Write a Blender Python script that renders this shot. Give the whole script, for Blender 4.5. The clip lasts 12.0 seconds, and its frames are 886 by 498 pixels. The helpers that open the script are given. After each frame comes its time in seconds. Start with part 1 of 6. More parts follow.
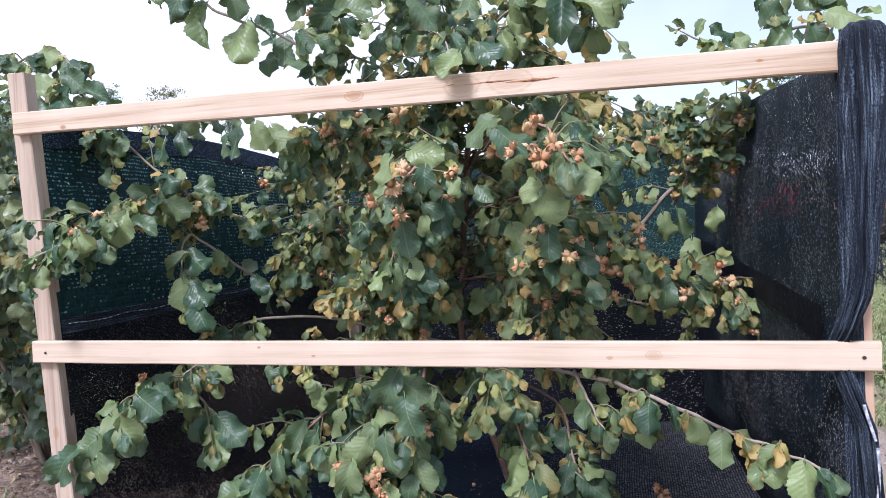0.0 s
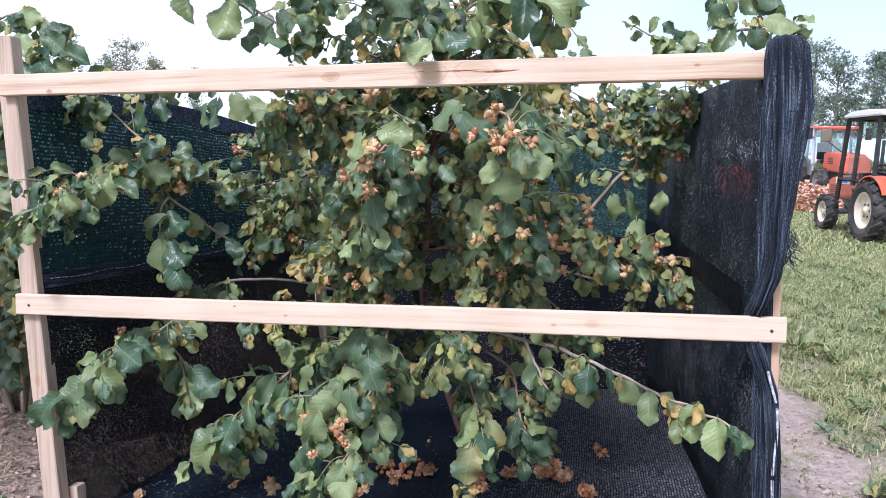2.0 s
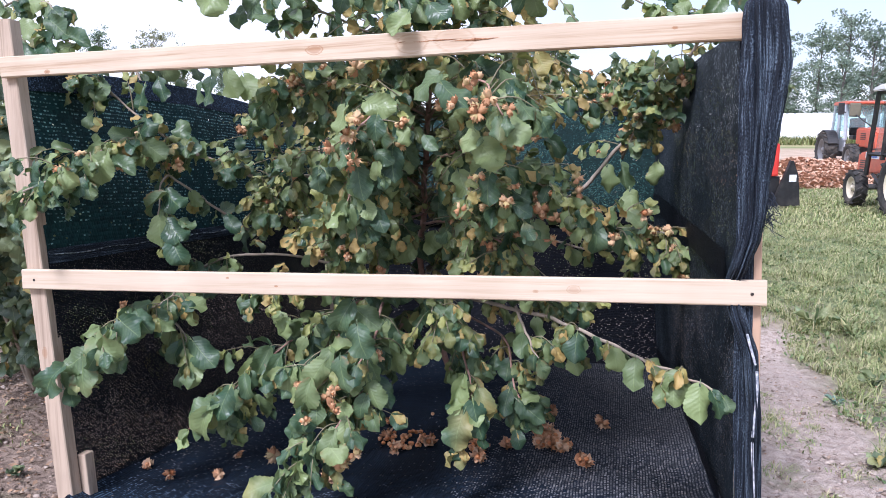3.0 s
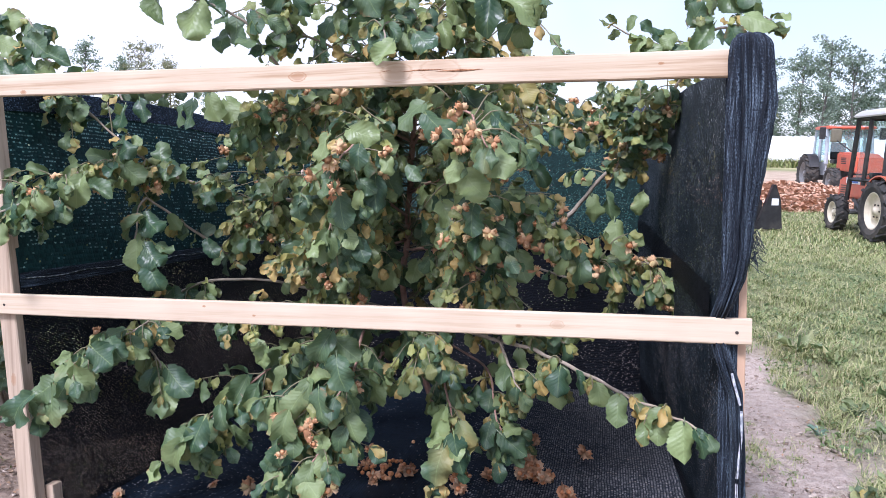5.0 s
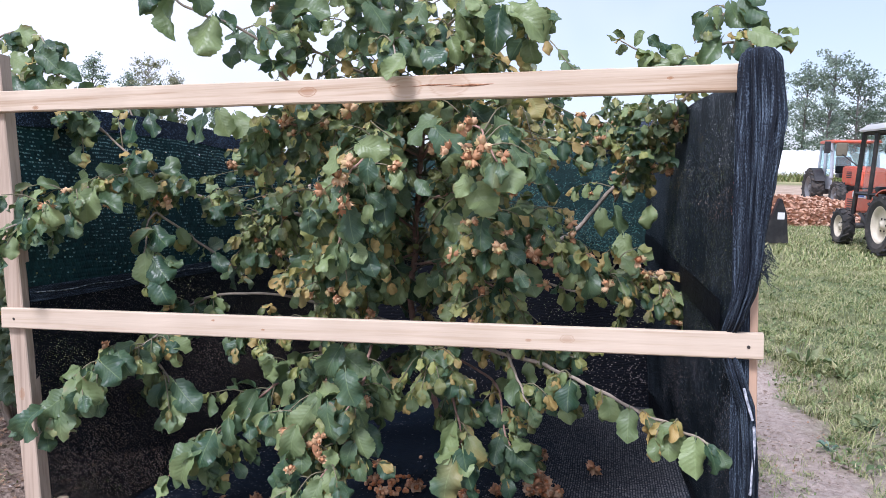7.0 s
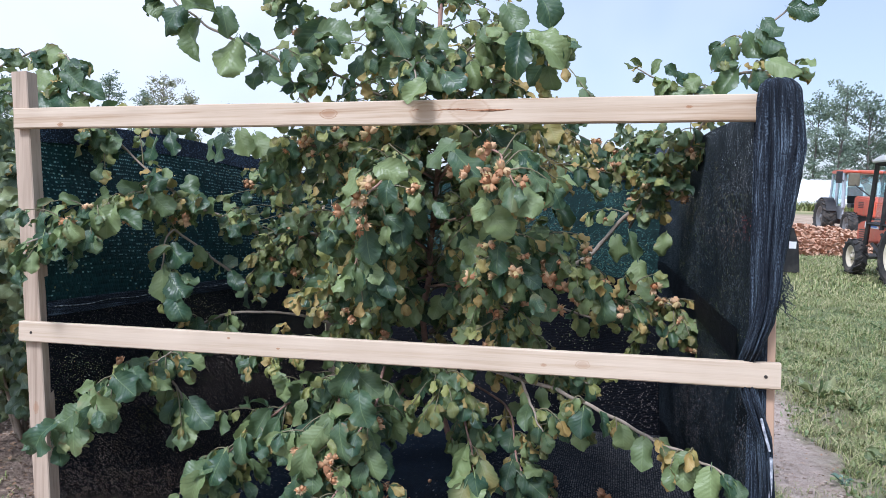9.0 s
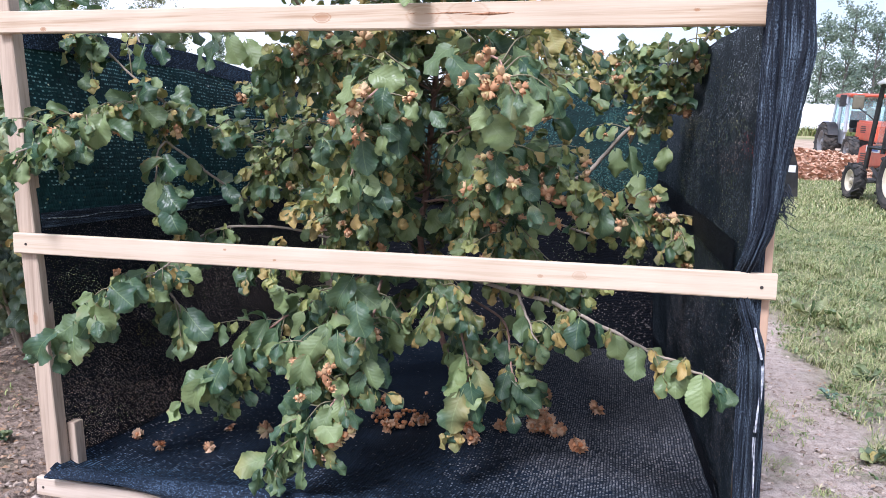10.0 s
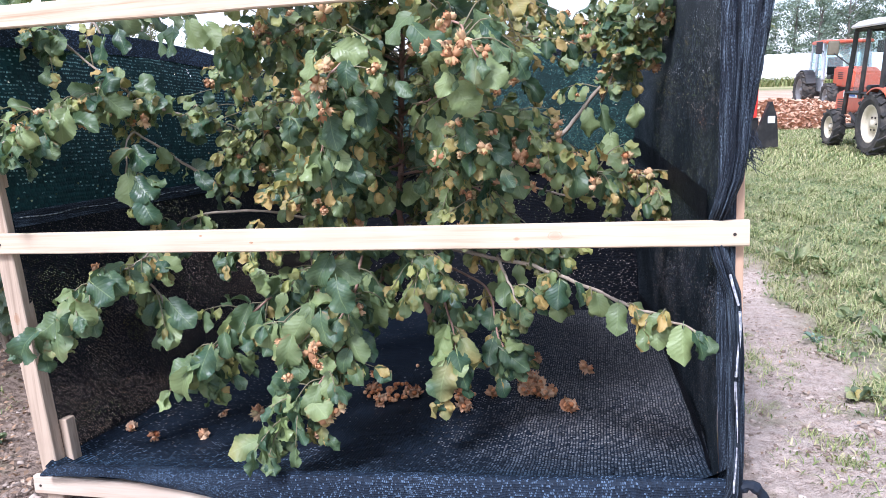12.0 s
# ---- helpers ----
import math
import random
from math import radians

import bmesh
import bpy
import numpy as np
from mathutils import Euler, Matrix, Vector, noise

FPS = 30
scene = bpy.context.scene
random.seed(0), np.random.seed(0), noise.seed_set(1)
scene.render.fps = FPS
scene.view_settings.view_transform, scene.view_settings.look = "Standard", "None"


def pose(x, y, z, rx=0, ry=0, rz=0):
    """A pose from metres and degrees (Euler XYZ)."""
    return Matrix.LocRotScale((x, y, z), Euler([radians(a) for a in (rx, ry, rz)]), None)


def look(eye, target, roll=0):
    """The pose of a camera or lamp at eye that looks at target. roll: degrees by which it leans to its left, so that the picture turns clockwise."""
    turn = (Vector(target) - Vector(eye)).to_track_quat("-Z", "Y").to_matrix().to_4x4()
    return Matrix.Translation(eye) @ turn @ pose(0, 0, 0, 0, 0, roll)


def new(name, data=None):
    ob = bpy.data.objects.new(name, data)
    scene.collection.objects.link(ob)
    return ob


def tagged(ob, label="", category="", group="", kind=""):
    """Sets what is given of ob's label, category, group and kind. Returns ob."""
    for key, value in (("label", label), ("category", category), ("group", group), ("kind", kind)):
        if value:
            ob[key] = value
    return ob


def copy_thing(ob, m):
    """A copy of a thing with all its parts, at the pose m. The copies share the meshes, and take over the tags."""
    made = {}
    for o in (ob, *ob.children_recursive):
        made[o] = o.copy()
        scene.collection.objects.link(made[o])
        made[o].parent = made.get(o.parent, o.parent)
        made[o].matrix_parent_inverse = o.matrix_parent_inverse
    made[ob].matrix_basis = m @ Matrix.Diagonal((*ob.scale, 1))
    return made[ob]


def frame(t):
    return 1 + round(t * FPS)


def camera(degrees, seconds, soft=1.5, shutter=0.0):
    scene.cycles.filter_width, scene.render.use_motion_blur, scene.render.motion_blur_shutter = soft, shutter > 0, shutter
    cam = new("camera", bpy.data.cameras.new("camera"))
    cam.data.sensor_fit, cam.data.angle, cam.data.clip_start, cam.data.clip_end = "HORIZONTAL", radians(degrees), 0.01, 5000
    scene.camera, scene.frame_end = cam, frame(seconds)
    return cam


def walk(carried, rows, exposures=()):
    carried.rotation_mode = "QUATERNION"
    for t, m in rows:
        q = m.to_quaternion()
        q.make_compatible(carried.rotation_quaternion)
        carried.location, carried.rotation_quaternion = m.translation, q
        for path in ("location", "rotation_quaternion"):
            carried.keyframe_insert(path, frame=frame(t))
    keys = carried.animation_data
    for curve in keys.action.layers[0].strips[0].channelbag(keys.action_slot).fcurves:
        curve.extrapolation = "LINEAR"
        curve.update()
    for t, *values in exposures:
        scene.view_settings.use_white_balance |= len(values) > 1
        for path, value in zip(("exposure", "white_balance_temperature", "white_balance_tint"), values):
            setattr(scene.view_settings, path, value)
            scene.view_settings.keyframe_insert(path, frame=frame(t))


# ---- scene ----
cam = camera(64.9, 12.0, soft=0.6)
PATH = [
    (0, (1.672, -1.580, 1.347), (1.157, 0.342, 1.144), -1.50),
    (0.2, (1.777, -1.623, 1.317), (1.228, 0.269, 0.984), -0.37),
    (0.3, (1.806, -1.650, 1.332), (1.174, 0.216, 0.991), -0.50),
    (0.5, (1.802, -1.700, 1.351), (1.168, 0.159, 0.972), 0.90),
    (0.7, (1.811, -1.730, 1.355), (1.268, 0.164, 1.002), 1.38),
    (0.8, (1.814, -1.729, 1.356), (1.311, 0.180, 1.027), 1.63),
    (1, (1.788, -1.711, 1.347), (1.373, 0.204, 0.944), 3.80),
    (1.2, (1.777, -1.740, 1.351), (1.400, 0.197, 1.027), 2.00),
    (1.5, (1.732, -1.762, 1.364), (1.347, 0.181, 1.091), 2.70),
    (2, (1.716, -1.742, 1.376), (1.301, 0.193, 1.085), 1.00),
    (2.5, (1.825, -1.733, 1.363), (1.381, 0.198, 1.091), 2.10),
    (3, (1.840, -1.745, 1.338), (1.350, 0.165, 1.003), -0.10),
    (5, (1.838, -1.706, 1.376), (1.387, 0.221, 1.086), 0.90),
    (5.5, (1.831, -1.718, 1.378), (1.365, 0.206, 1.089), 1.90),
    (6, (1.824, -1.736, 1.380), (1.313, 0.183, 1.141), 1.00),
    (6.5, (1.826, -1.723, 1.377), (1.360, 0.206, 1.127), 0.80),
    (8.5, (1.811, -1.696, 1.374), (1.333, 0.234, 1.152), 1.30),
    (9, (1.805, -1.722, 1.377), (1.313, 0.208, 1.190), 1.90),
    (9.5, (1.805, -1.722, 1.357), (1.343, 0.199, 1.042), 2.50),
    (10, (1.803, -1.708, 1.338), (1.334, 0.195, 0.938), 2.20),
    (10.5, (1.805, -1.700, 1.332), (1.328, 0.190, 0.884), 0.20),
    (11, (1.823, -1.700, 1.331), (1.372, 0.193, 0.867), -1.40),
    (11.5, (1.842, -1.704, 1.329), (1.427, 0.201, 0.882), -1.80),
    (12, (1.839, -1.705, 1.322), (1.403, 0.190, 0.854), -1.70),
]
walk(cam, [(t, look(eye, target, roll)) for t, eye, target, roll in PATH],
     exposures=((0, 0.34, 5570, 22), (0.5, 0.45, 5570, 22), (2.5, 0.40, 5570, 22), (5.5, 0.41, 5570, 22), (6, 0.22, 5570, 21), (6.5, 0.18, 5570, 21), (8.5, 0.14, 5570, 20), (9, 0.06, 5420, 15), (9.5, 0.19, 5500, 18), (10, 0.42, 5560, 20), (10.5, 0.68, 5560, 20), (12, 0.68, 5540, 20)))


# ---- world, sun, exposure ----
SUN_EL, SUN_AZ = 52.0, 196.0      # degrees above the horizon; compass bearing from +y, clockwise
world = bpy.data.worlds.new("sky")
scene.world = world
world.use_nodes = True
wn, wl = world.node_tree.nodes, world.node_tree.links
wn.clear()
w_out = wn.new("ShaderNodeOutputWorld")
w_mix = wn.new("ShaderNodeMixShader")
w_sky = wn.new("ShaderNodeTexSky")
w_sky.sky_type, w_sky.sun_disc = "NISHITA", False
w_sky.sun_elevation, w_sky.sun_rotation = radians(SUN_EL), radians(SUN_AZ)
w_sky.air_density, w_sky.dust_density = 1.0, 1.6
w_b1, w_b2 = wn.new("ShaderNodeBackground"), wn.new("ShaderNodeBackground")
w_b1.inputs["Strength"].default_value = 0.14
w_b2.inputs["Color"].default_value, w_b2.inputs["Strength"].default_value = (0.97, 0.985, 1.0, 1), 1.04
w_tc, w_noise, w_ramp = wn.new("ShaderNodeTexCoord"), wn.new("ShaderNodeTexNoise"), wn.new("ShaderNodeValToRGB")
w_noise.inputs["Scale"].default_value, w_noise.inputs["Detail"].default_value = 1.6, 4
w_ramp.color_ramp.elements[0].position, w_ramp.color_ramp.elements[0].color = 0.34, (0.42, 0.42, 0.42, 1)
w_ramp.color_ramp.elements[1].position, w_ramp.color_ramp.elements[1].color = 0.60, (0.97, 0.97, 0.97, 1)
wl.new(w_tc.outputs["Generated"], w_noise.inputs["Vector"])
w_xyz, w_side = wn.new("ShaderNodeSeparateXYZ"), wn.new("ShaderNodeMath")
w_side.operation = "MULTIPLY_ADD"      # the cloud bank stands over the orchard rows and breaks up over the field
w_side.inputs[1].default_value = -0.5
w_add = wn.new("ShaderNodeMath")
w_add.operation, w_add.inputs[1].default_value = "SUBTRACT", 0.17
wl.new(w_tc.outputs["Generated"], w_xyz.inputs[0])
wl.new(w_xyz.outputs["X"], w_side.inputs[0])
wl.new(w_noise.outputs["Fac"], w_side.inputs[2])
wl.new(w_side.outputs[0], w_add.inputs[0])
wl.new(w_add.outputs[0], w_ramp.inputs["Fac"])
wl.new(w_ramp.outputs["Color"], w_mix.inputs["Fac"])
wl.new(w_sky.outputs["Color"], w_b1.inputs["Color"])
wl.new(w_b1.outputs[0], w_mix.inputs[1])
wl.new(w_b2.outputs[0], w_mix.inputs[2])
wl.new(w_mix.outputs[0], w_out.inputs["Surface"])

sun = new("sun", bpy.data.lights.new("sun", "SUN"))
sun.data.energy, sun.data.angle, sun.data.color = 3.5, radians(14), (1.0, 0.965, 0.92)
_sd = Vector((math.sin(radians(SUN_AZ)) * math.cos(radians(SUN_EL)), math.cos(radians(SUN_AZ)) * math.cos(radians(SUN_EL)), math.sin(radians(SUN_EL))))
sun.matrix_world = look(_sd * 50, (0, 0, 0))


# ---- materials ----
class Nodes:
    """A small builder for node materials."""

    def __init__(self, name):
        self.mat = bpy.data.materials.new(name)
        self.mat.use_nodes = True
        self.n, self.l = self.mat.node_tree.nodes, self.mat.node_tree.links
        self.bsdf = self.n["Principled BSDF"]
        self.out = self.n["Material Output"]

    def put(self, sock, value):
        if hasattr(value, "is_linked"):
            self.l.new(value, sock)
        elif isinstance(value, (tuple, list)) and len(value) == 3 and sock.type == "RGBA":
            sock.default_value = (*value, 1)
        else:
            sock.default_value = value

    def set(self, **kw):
        for k, v in kw.items():
            self.put(self.bsdf.inputs[k.replace("_", " ")], v)
        return self

    def math(self, op, a, b=0.0, c=None):
        m = self.n.new("ShaderNodeMath")
        m.operation = op
        self.put(m.inputs[0], a)
        self.put(m.inputs[1], b)
        if c is not None:
            self.put(m.inputs[2], c)
        return m.outputs[0]

    def coord(self, which="Object"):
        return self.n.new("ShaderNodeTexCoord").outputs[which]

    def position(self):
        return self.n.new("ShaderNodeNewGeometry").outputs["Position"]

    def xyz(self, vec):
        s = self.n.new("ShaderNodeSeparateXYZ")
        self.l.new(vec, s.inputs[0])
        return s.outputs

    def combine(self, x, y, z):
        c = self.n.new("ShaderNodeCombineXYZ")
        for s, v in zip(c.inputs, (x, y, z)):
            self.put(s, v)
        return c.outputs[0]

    def stretch(self, vec, scale, loc=(0, 0, 0)):
        m = self.n.new("ShaderNodeMapping")
        self.l.new(vec, m.inputs["Vector"])
        m.inputs["Scale"].default_value, m.inputs["Location"].default_value = scale, loc
        return m.outputs[0]

    def noise(self, vec, scale, detail=4, rough=0.55, out="Fac"):
        t = self.n.new("ShaderNodeTexNoise")
        self.l.new(vec, t.inputs["Vector"])
        t.inputs["Scale"].default_value, t.inputs["Detail"].default_value, t.inputs["Roughness"].default_value = scale, detail, rough
        return t.outputs[out]

    def voronoi(self, vec, scale, out="Distance"):
        t = self.n.new("ShaderNodeTexVoronoi")
        self.l.new(vec, t.inputs["Vector"])
        t.inputs["Scale"].default_value = scale
        return t.outputs[out]

    def white(self, vec):
        t = self.n.new("ShaderNodeTexWhiteNoise")
        t.noise_dimensions = "3D"
        self.l.new(vec, t.inputs["Vector"])
        return t.outputs["Value"]

    def ramp(self, fac, *stops):
        r = self.n.new("ShaderNodeValToRGB")
        self.put(r.inputs["Fac"], fac)
        e = r.color_ramp.elements
        while len(e) < len(stops):
            e.new(0.5)
        for el, (p, c) in zip(e, stops):
            el.position, el.color = p, (*c, 1) if isinstance(c, tuple) else (c, c, c, 1)
        return r.outputs["Color"]

    def mix(self, fac, a, b, kind="MIX"):
        m = self.n.new("ShaderNodeMix")
        m.data_type, m.blend_type = "RGBA", kind
        self.put(m.inputs[0], fac)
        self.put(m.inputs[6], a)
        self.put(m.inputs[7], b)
        return m.outputs[2]

    def bump(self, height, strength=0.3, distance=0.01):
        b = self.n.new("ShaderNodeBump")
        b.inputs["Strength"].default_value, b.inputs["Distance"].default_value = strength, distance
        self.put(b.inputs["Height"], height)
        self.l.new(b.outputs[0], self.bsdf.inputs["Normal"])
        return self

    def chance(self):
        """A number for each object and each loose piece of a mesh."""
        a = self.n.new("ShaderNodeObjectInfo").outputs["Random"]
        b = self.n.new("ShaderNodeNewGeometry").outputs["Random Per Island"]
        return self.math("FRACT", self.math("ADD", a, self.math("MULTIPLY", b, 7.31)))


def leaf_material(name, green, pale, yellow, yellow_share, translucent=0.22):
    """A pleated hazel leaf: hue by leaf, yellowing by stretches of the crown, midrib and side veins from the UV."""
    k = Nodes(name)
    r = k.chance()
    u, v, _ = k.xyz(k.coord("UV"))
    au = k.math("ABSOLUTE", u)
    mid = tuple(0.6 * g + 0.4 * p for g, p in zip(green, pale))
    base = k.ramp(r, (0.0, tuple(0.75 * g for g in green)), (0.25, green), (0.55, mid), (0.80, pale), (1.0, tuple(1.2 * p for p in pale)))
    big = k.noise(k.position(), 2.3, 2)
    r2 = k.math("FRACT", k.math("MULTIPLY", r, 17.7))
    ripe = k.math("ADD", k.math("MULTIPLY", big, 0.9), k.math("MULTIPLY", r2, 0.42))
    fac = k.ramp(ripe, (0.80 - yellow_share, 0.0), (0.98 - yellow_share, 0.9))
    base = k.mix(fac, base, yellow)
    # paler towards the margin and in slow blotches
    blotch = k.noise(k.position(), 24, 2)
    base = k.mix(k.math("MULTIPLY", k.ramp(blotch, (0.42, 0.0), (0.75, 0.35)), 0.6), base, pale)
    # browned margin on some leaves
    rim = k.math("MULTIPLY", k.math("POWER", au, 6.0), k.math("GREATER_THAN", r2, 0.8))
    rim = k.math("MULTIPLY", rim, k.ramp(k.noise(k.position(), 40, 2), (0.5, 0.0), (0.62, 0.9)))
    base = k.mix(rim, base, (0.25, 0.12, 0.05))
    # veins: midrib and slanted side veins
    slant = k.math("SUBTRACT", v, k.math("MULTIPLY", k.math("POWER", au, 0.85), 0.34))
    side = k.math("PINGPONG", k.math("MULTIPLY", slant, 7.5), 0.5)
    vein = k.math("MAXIMUM", k.math("MULTIPLY", k.ramp(side, (0.0, 1.0), (0.08, 0.0)), 0.55), k.ramp(au, (0.015, 1.0), (0.05, 0.0)))
    base = k.mix(k.math("MULTIPLY", vein, 0.26), base, tuple(min(1, 1.7 * c) for c in pale))
    k.set(Base_Color=base, Roughness=k.ramp(r2, (0, 0.36), (1, 0.58)), Specular_IOR_Level=0.5)
    k.bump(k.math("ADD", k.math("MULTIPLY", side, 0.30), k.math("MULTIPLY", k.noise(k.position(), 60, 3), 0.6)), 0.55, 0.006)
    tr, mx = k.n.new("ShaderNodeBsdfTranslucent"), k.n.new("ShaderNodeMixShader")
    k.put(tr.inputs["Color"], k.mix(0.5, base, (0.22, 0.30, 0.08)))
    mx.inputs[0].default_value = translucent
    k.l.new(k.bsdf.outputs[0], mx.inputs[1])
    k.l.new(tr.outputs[0], mx.inputs[2])
    k.l.new(mx.outputs[0], k.out.inputs["Surface"])
    return k.mat


def net_material(name, tint, rows, cells, holes, stitches, thread, shift=0.37, wob=0.03, gap=(0.42, 0.62), tape=(0.5, 0.74), rough=0.62):
    """Knitted shade cloth in UV metres: rows of tape, with small openings and pale stitches in them.
    holes, stitches: functions of (k, u, v, slow) that give the share of cells that stand open or carry a pale thread."""
    k = Nodes(name)
    u, v, _ = k.xyz(k.coord("UV"))
    uv = k.combine(u, v, 0.0)
    slow = k.noise(uv, 2.6, 4, 0.6)
    sag = k.math("MULTIPLY", k.math("SUBTRACT", k.noise(uv, 8, 2), 0.5), wob)
    vv = k.math("MULTIPLY", k.math("ADD", v, sag), rows)
    row = k.math("FLOOR", vv)
    fv = k.math("FRACT", vv)
    uu = k.math("ADD", k.math("MULTIPLY", k.math("ADD", u, sag), cells), k.math("MULTIPLY", row, shift))
    fu, col = k.math("FRACT", uu), k.math("FLOOR", uu)
    cell, cell2, cell3 = (k.white(k.combine(col, row, z)) for z in (3.0, 5.0, 9.0))
    streak = k.noise(k.stretch(uv, (2.0, 45.0, 1.0)), 1.0, 3)
    hole = k.math("MULTIPLY", k.math("LESS_THAN", fv, gap[0]), k.math("LESS_THAN", fu, gap[1]))
    hole = k.math("MULTIPLY", hole, k.math("LESS_THAN", cell, holes(k, u, v, slow)))
    base = k.ramp(k.math("ADD", k.math("MULTIPLY", cell3, 0.45), k.math("MULTIPLY", streak, 0.75)), (0.2, tuple(0.45 * c for c in tint)), (1.0, tuple(1.7 * c for c in tint)))
    stitch = k.math("MULTIPLY", k.math("LESS_THAN", k.math("ABSOLUTE", k.math("SUBTRACT", fv, 0.5)), tape[0] / 2), k.math("LESS_THAN", fu, tape[1]))
    stitch = k.math("MULTIPLY", stitch, k.math("LESS_THAN", cell2, stitches(k, u, v, slow)))
    stitch = k.math("MULTIPLY", stitch, k.ramp(cell3, (0.05, 0.15), (0.95, 1.0)))
    base = k.mix(stitch, base, thread(k, u, v) if callable(thread) else thread)
    k.set(Base_Color=base, Roughness=rough, Specular_IOR_Level=0.15)
    weave = k.math("MULTIPLY", k.math("PINGPONG", fv, 0.5), k.math("ADD", k.math("PINGPONG", fu, 0.5), 0.3))
    k.bump(k.math("ADD", weave, k.math("MULTIPLY", cell3, 0.3)), 0.7, 0.004)
    tp, mx = k.n.new("ShaderNodeBsdfTransparent"), k.n.new("ShaderNodeMixShader")
    k.put(mx.inputs[0], hole)
    k.l.new(k.bsdf.outputs[0], mx.inputs[1])
    k.l.new(tp.outputs[0], mx.inputs[2])
    k.l.new(mx.outputs[0], k.out.inputs["Surface"])
    return k.mat


def lint_material(name, tint, lint):
    """Gathered shade cloth seen edge on: threads along u, with broken, rubbed and linty stretches."""
    k = Nodes(name)
    u, v, _ = k.xyz(k.coord("UV"))
    uv = k.combine(u, v, 0.0)
    cord = k.noise(k.stretch(uv, (7.0, 260.0, 1.0)), 1.0, 3, 0.6)
    grit = k.noise(k.stretch(uv, (190.0, 420.0, 1.0)), 1.0, 2, 0.7)
    patch = k.noise(k.stretch(uv, (5.0, 26.0, 1.0)), 1.0, 3)
    f = k.math("ADD", k.math("MULTIPLY", cord, 0.5), k.math("MULTIPLY", grit, 0.5))
    f = k.math("ADD", f, k.math("MULTIPLY", k.math("SUBTRACT", patch, 0.5), 0.35))
    base = k.ramp(f, (0.36, tuple(0.4 * c for c in tint)), (0.50, tint), (0.57, tuple(0.7 * a + 0.3 * b for a, b in zip(tint, lint))), (0.68, lint))
    k.set(Base_Color=base, Roughness=0.6, Specular_IOR_Level=0.25)
    k.bump(k.math("ADD", cord, k.math("MULTIPLY", grit, 0.6)), 0.9, 0.006)
    return k.mat


def share(value, slow_amount=0.0):
    """A share that is the same all over, or follows the cloth's slow patches."""
    def f(k, u, v, slow):
        return k.ramp(slow, (0.40, max(0.0, value - slow_amount)), (0.62, value + slow_amount))
    return f


def low_holes(k, u, v, slow):
    # stretched open towards the foot of the panel
    z = k.math("ADD", v, k.math("MULTIPLY", k.math("SUBTRACT", slow, 0.5), 0.9))
    near = k.ramp(k.math("MULTIPLY", u, 0.5), (0.40, 1.0), (0.85, 0.45))
    return k.math("MULTIPLY", near, k.ramp(z, (0.05, 0.42), (0.40, 0.46), (0.62, 0.30), (0.88, 0.04)))


def backlit_stitches(k, u, v, slow):
    # pale dashes that paint daylight coming through the weave, more towards top and rear
    f = k.math("ADD", k.math("MULTIPLY", k.math("SUBTRACT", v, 0.95), 0.85), k.math("MULTIPLY", u, 0.13))
    f = k.math("ADD", f, k.math("MULTIPLY", k.math("SUBTRACT", slow, 0.5), 1.5))
    return k.ramp(f, (0.02, 0.03), (0.28, 0.42), (0.55, 0.75))


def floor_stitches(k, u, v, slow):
    # rubbed pale by hung panel and front; few stitches between paint the bush's shade
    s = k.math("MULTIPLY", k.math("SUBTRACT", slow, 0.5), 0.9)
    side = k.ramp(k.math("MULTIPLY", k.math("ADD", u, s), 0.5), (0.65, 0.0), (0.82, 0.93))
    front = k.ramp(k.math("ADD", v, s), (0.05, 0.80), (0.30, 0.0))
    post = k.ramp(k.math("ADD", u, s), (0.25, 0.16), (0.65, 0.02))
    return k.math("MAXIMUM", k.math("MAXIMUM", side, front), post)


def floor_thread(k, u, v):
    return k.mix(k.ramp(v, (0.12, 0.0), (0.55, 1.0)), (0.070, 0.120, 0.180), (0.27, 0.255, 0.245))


def pine_material(name, light, dark, axis, knots=()):
    """Sawn softwood, grain along the given axis of the object; knots: places in the object's metres and half lengths."""
    k = Nodes(name)
    co = k.coord("Object")
    scale = [38.0, 38.0, 38.0]
    scale["xyz".index(axis)] = 1.1
    g = k.noise(k.stretch(co, tuple(scale)), 1.0, 5, 0.6)
    fine = k.noise(k.stretch(co, tuple(s * 5 for s in scale)), 1.0, 2)
    base = k.ramp(k.math("ADD", k.math("MULTIPLY", g, 0.75), k.math("MULTIPLY", fine, 0.25)), (0.36, dark), (0.49, tuple(0.3 * a + 0.7 * b for a, b in zip(dark, light))), (0.62, light))
    blot = k.noise(co, 3.2, 3)
    base = k.mix(k.ramp(blot, (0.42, 0.0), (0.8, 0.4)), base, tuple(0.75 * c for c in dark))
    for p, size, tone in knots:
        d = k.n.new("ShaderNodeVectorMath")
        d.operation = "SUBTRACT"
        k.l.new(co, d.inputs[0])
        d.inputs[1].default_value = p
        s = [1 / (size * 0.55)] * 3
        s["xyz".index(axis)] = 1 / size
        q = k.n.new("ShaderNodeVectorMath")
        q.operation = "LENGTH"
        k.l.new(k.stretch(d.outputs[0], (s[0], 0.0, s[2])), q.inputs[0])
        dist = k.math("ADD", q.outputs["Value"], k.math("MULTIPLY", k.math("SUBTRACT", fine, 0.5), 0.5))
        base = k.mix(k.ramp(dist, (0.55, 0.75 * tone), (0.78, 0.25 * tone), (0.86, tone), (1.05, 0.0)), base, (0.33, 0.15, 0.06))
    k.set(Base_Color=base, Roughness=0.68, Specular_IOR_Level=0.3)
    k.bump(k.math("ADD", g, k.math("MULTIPLY", fine, 0.6)), 0.35, 0.002)
    return k.mat


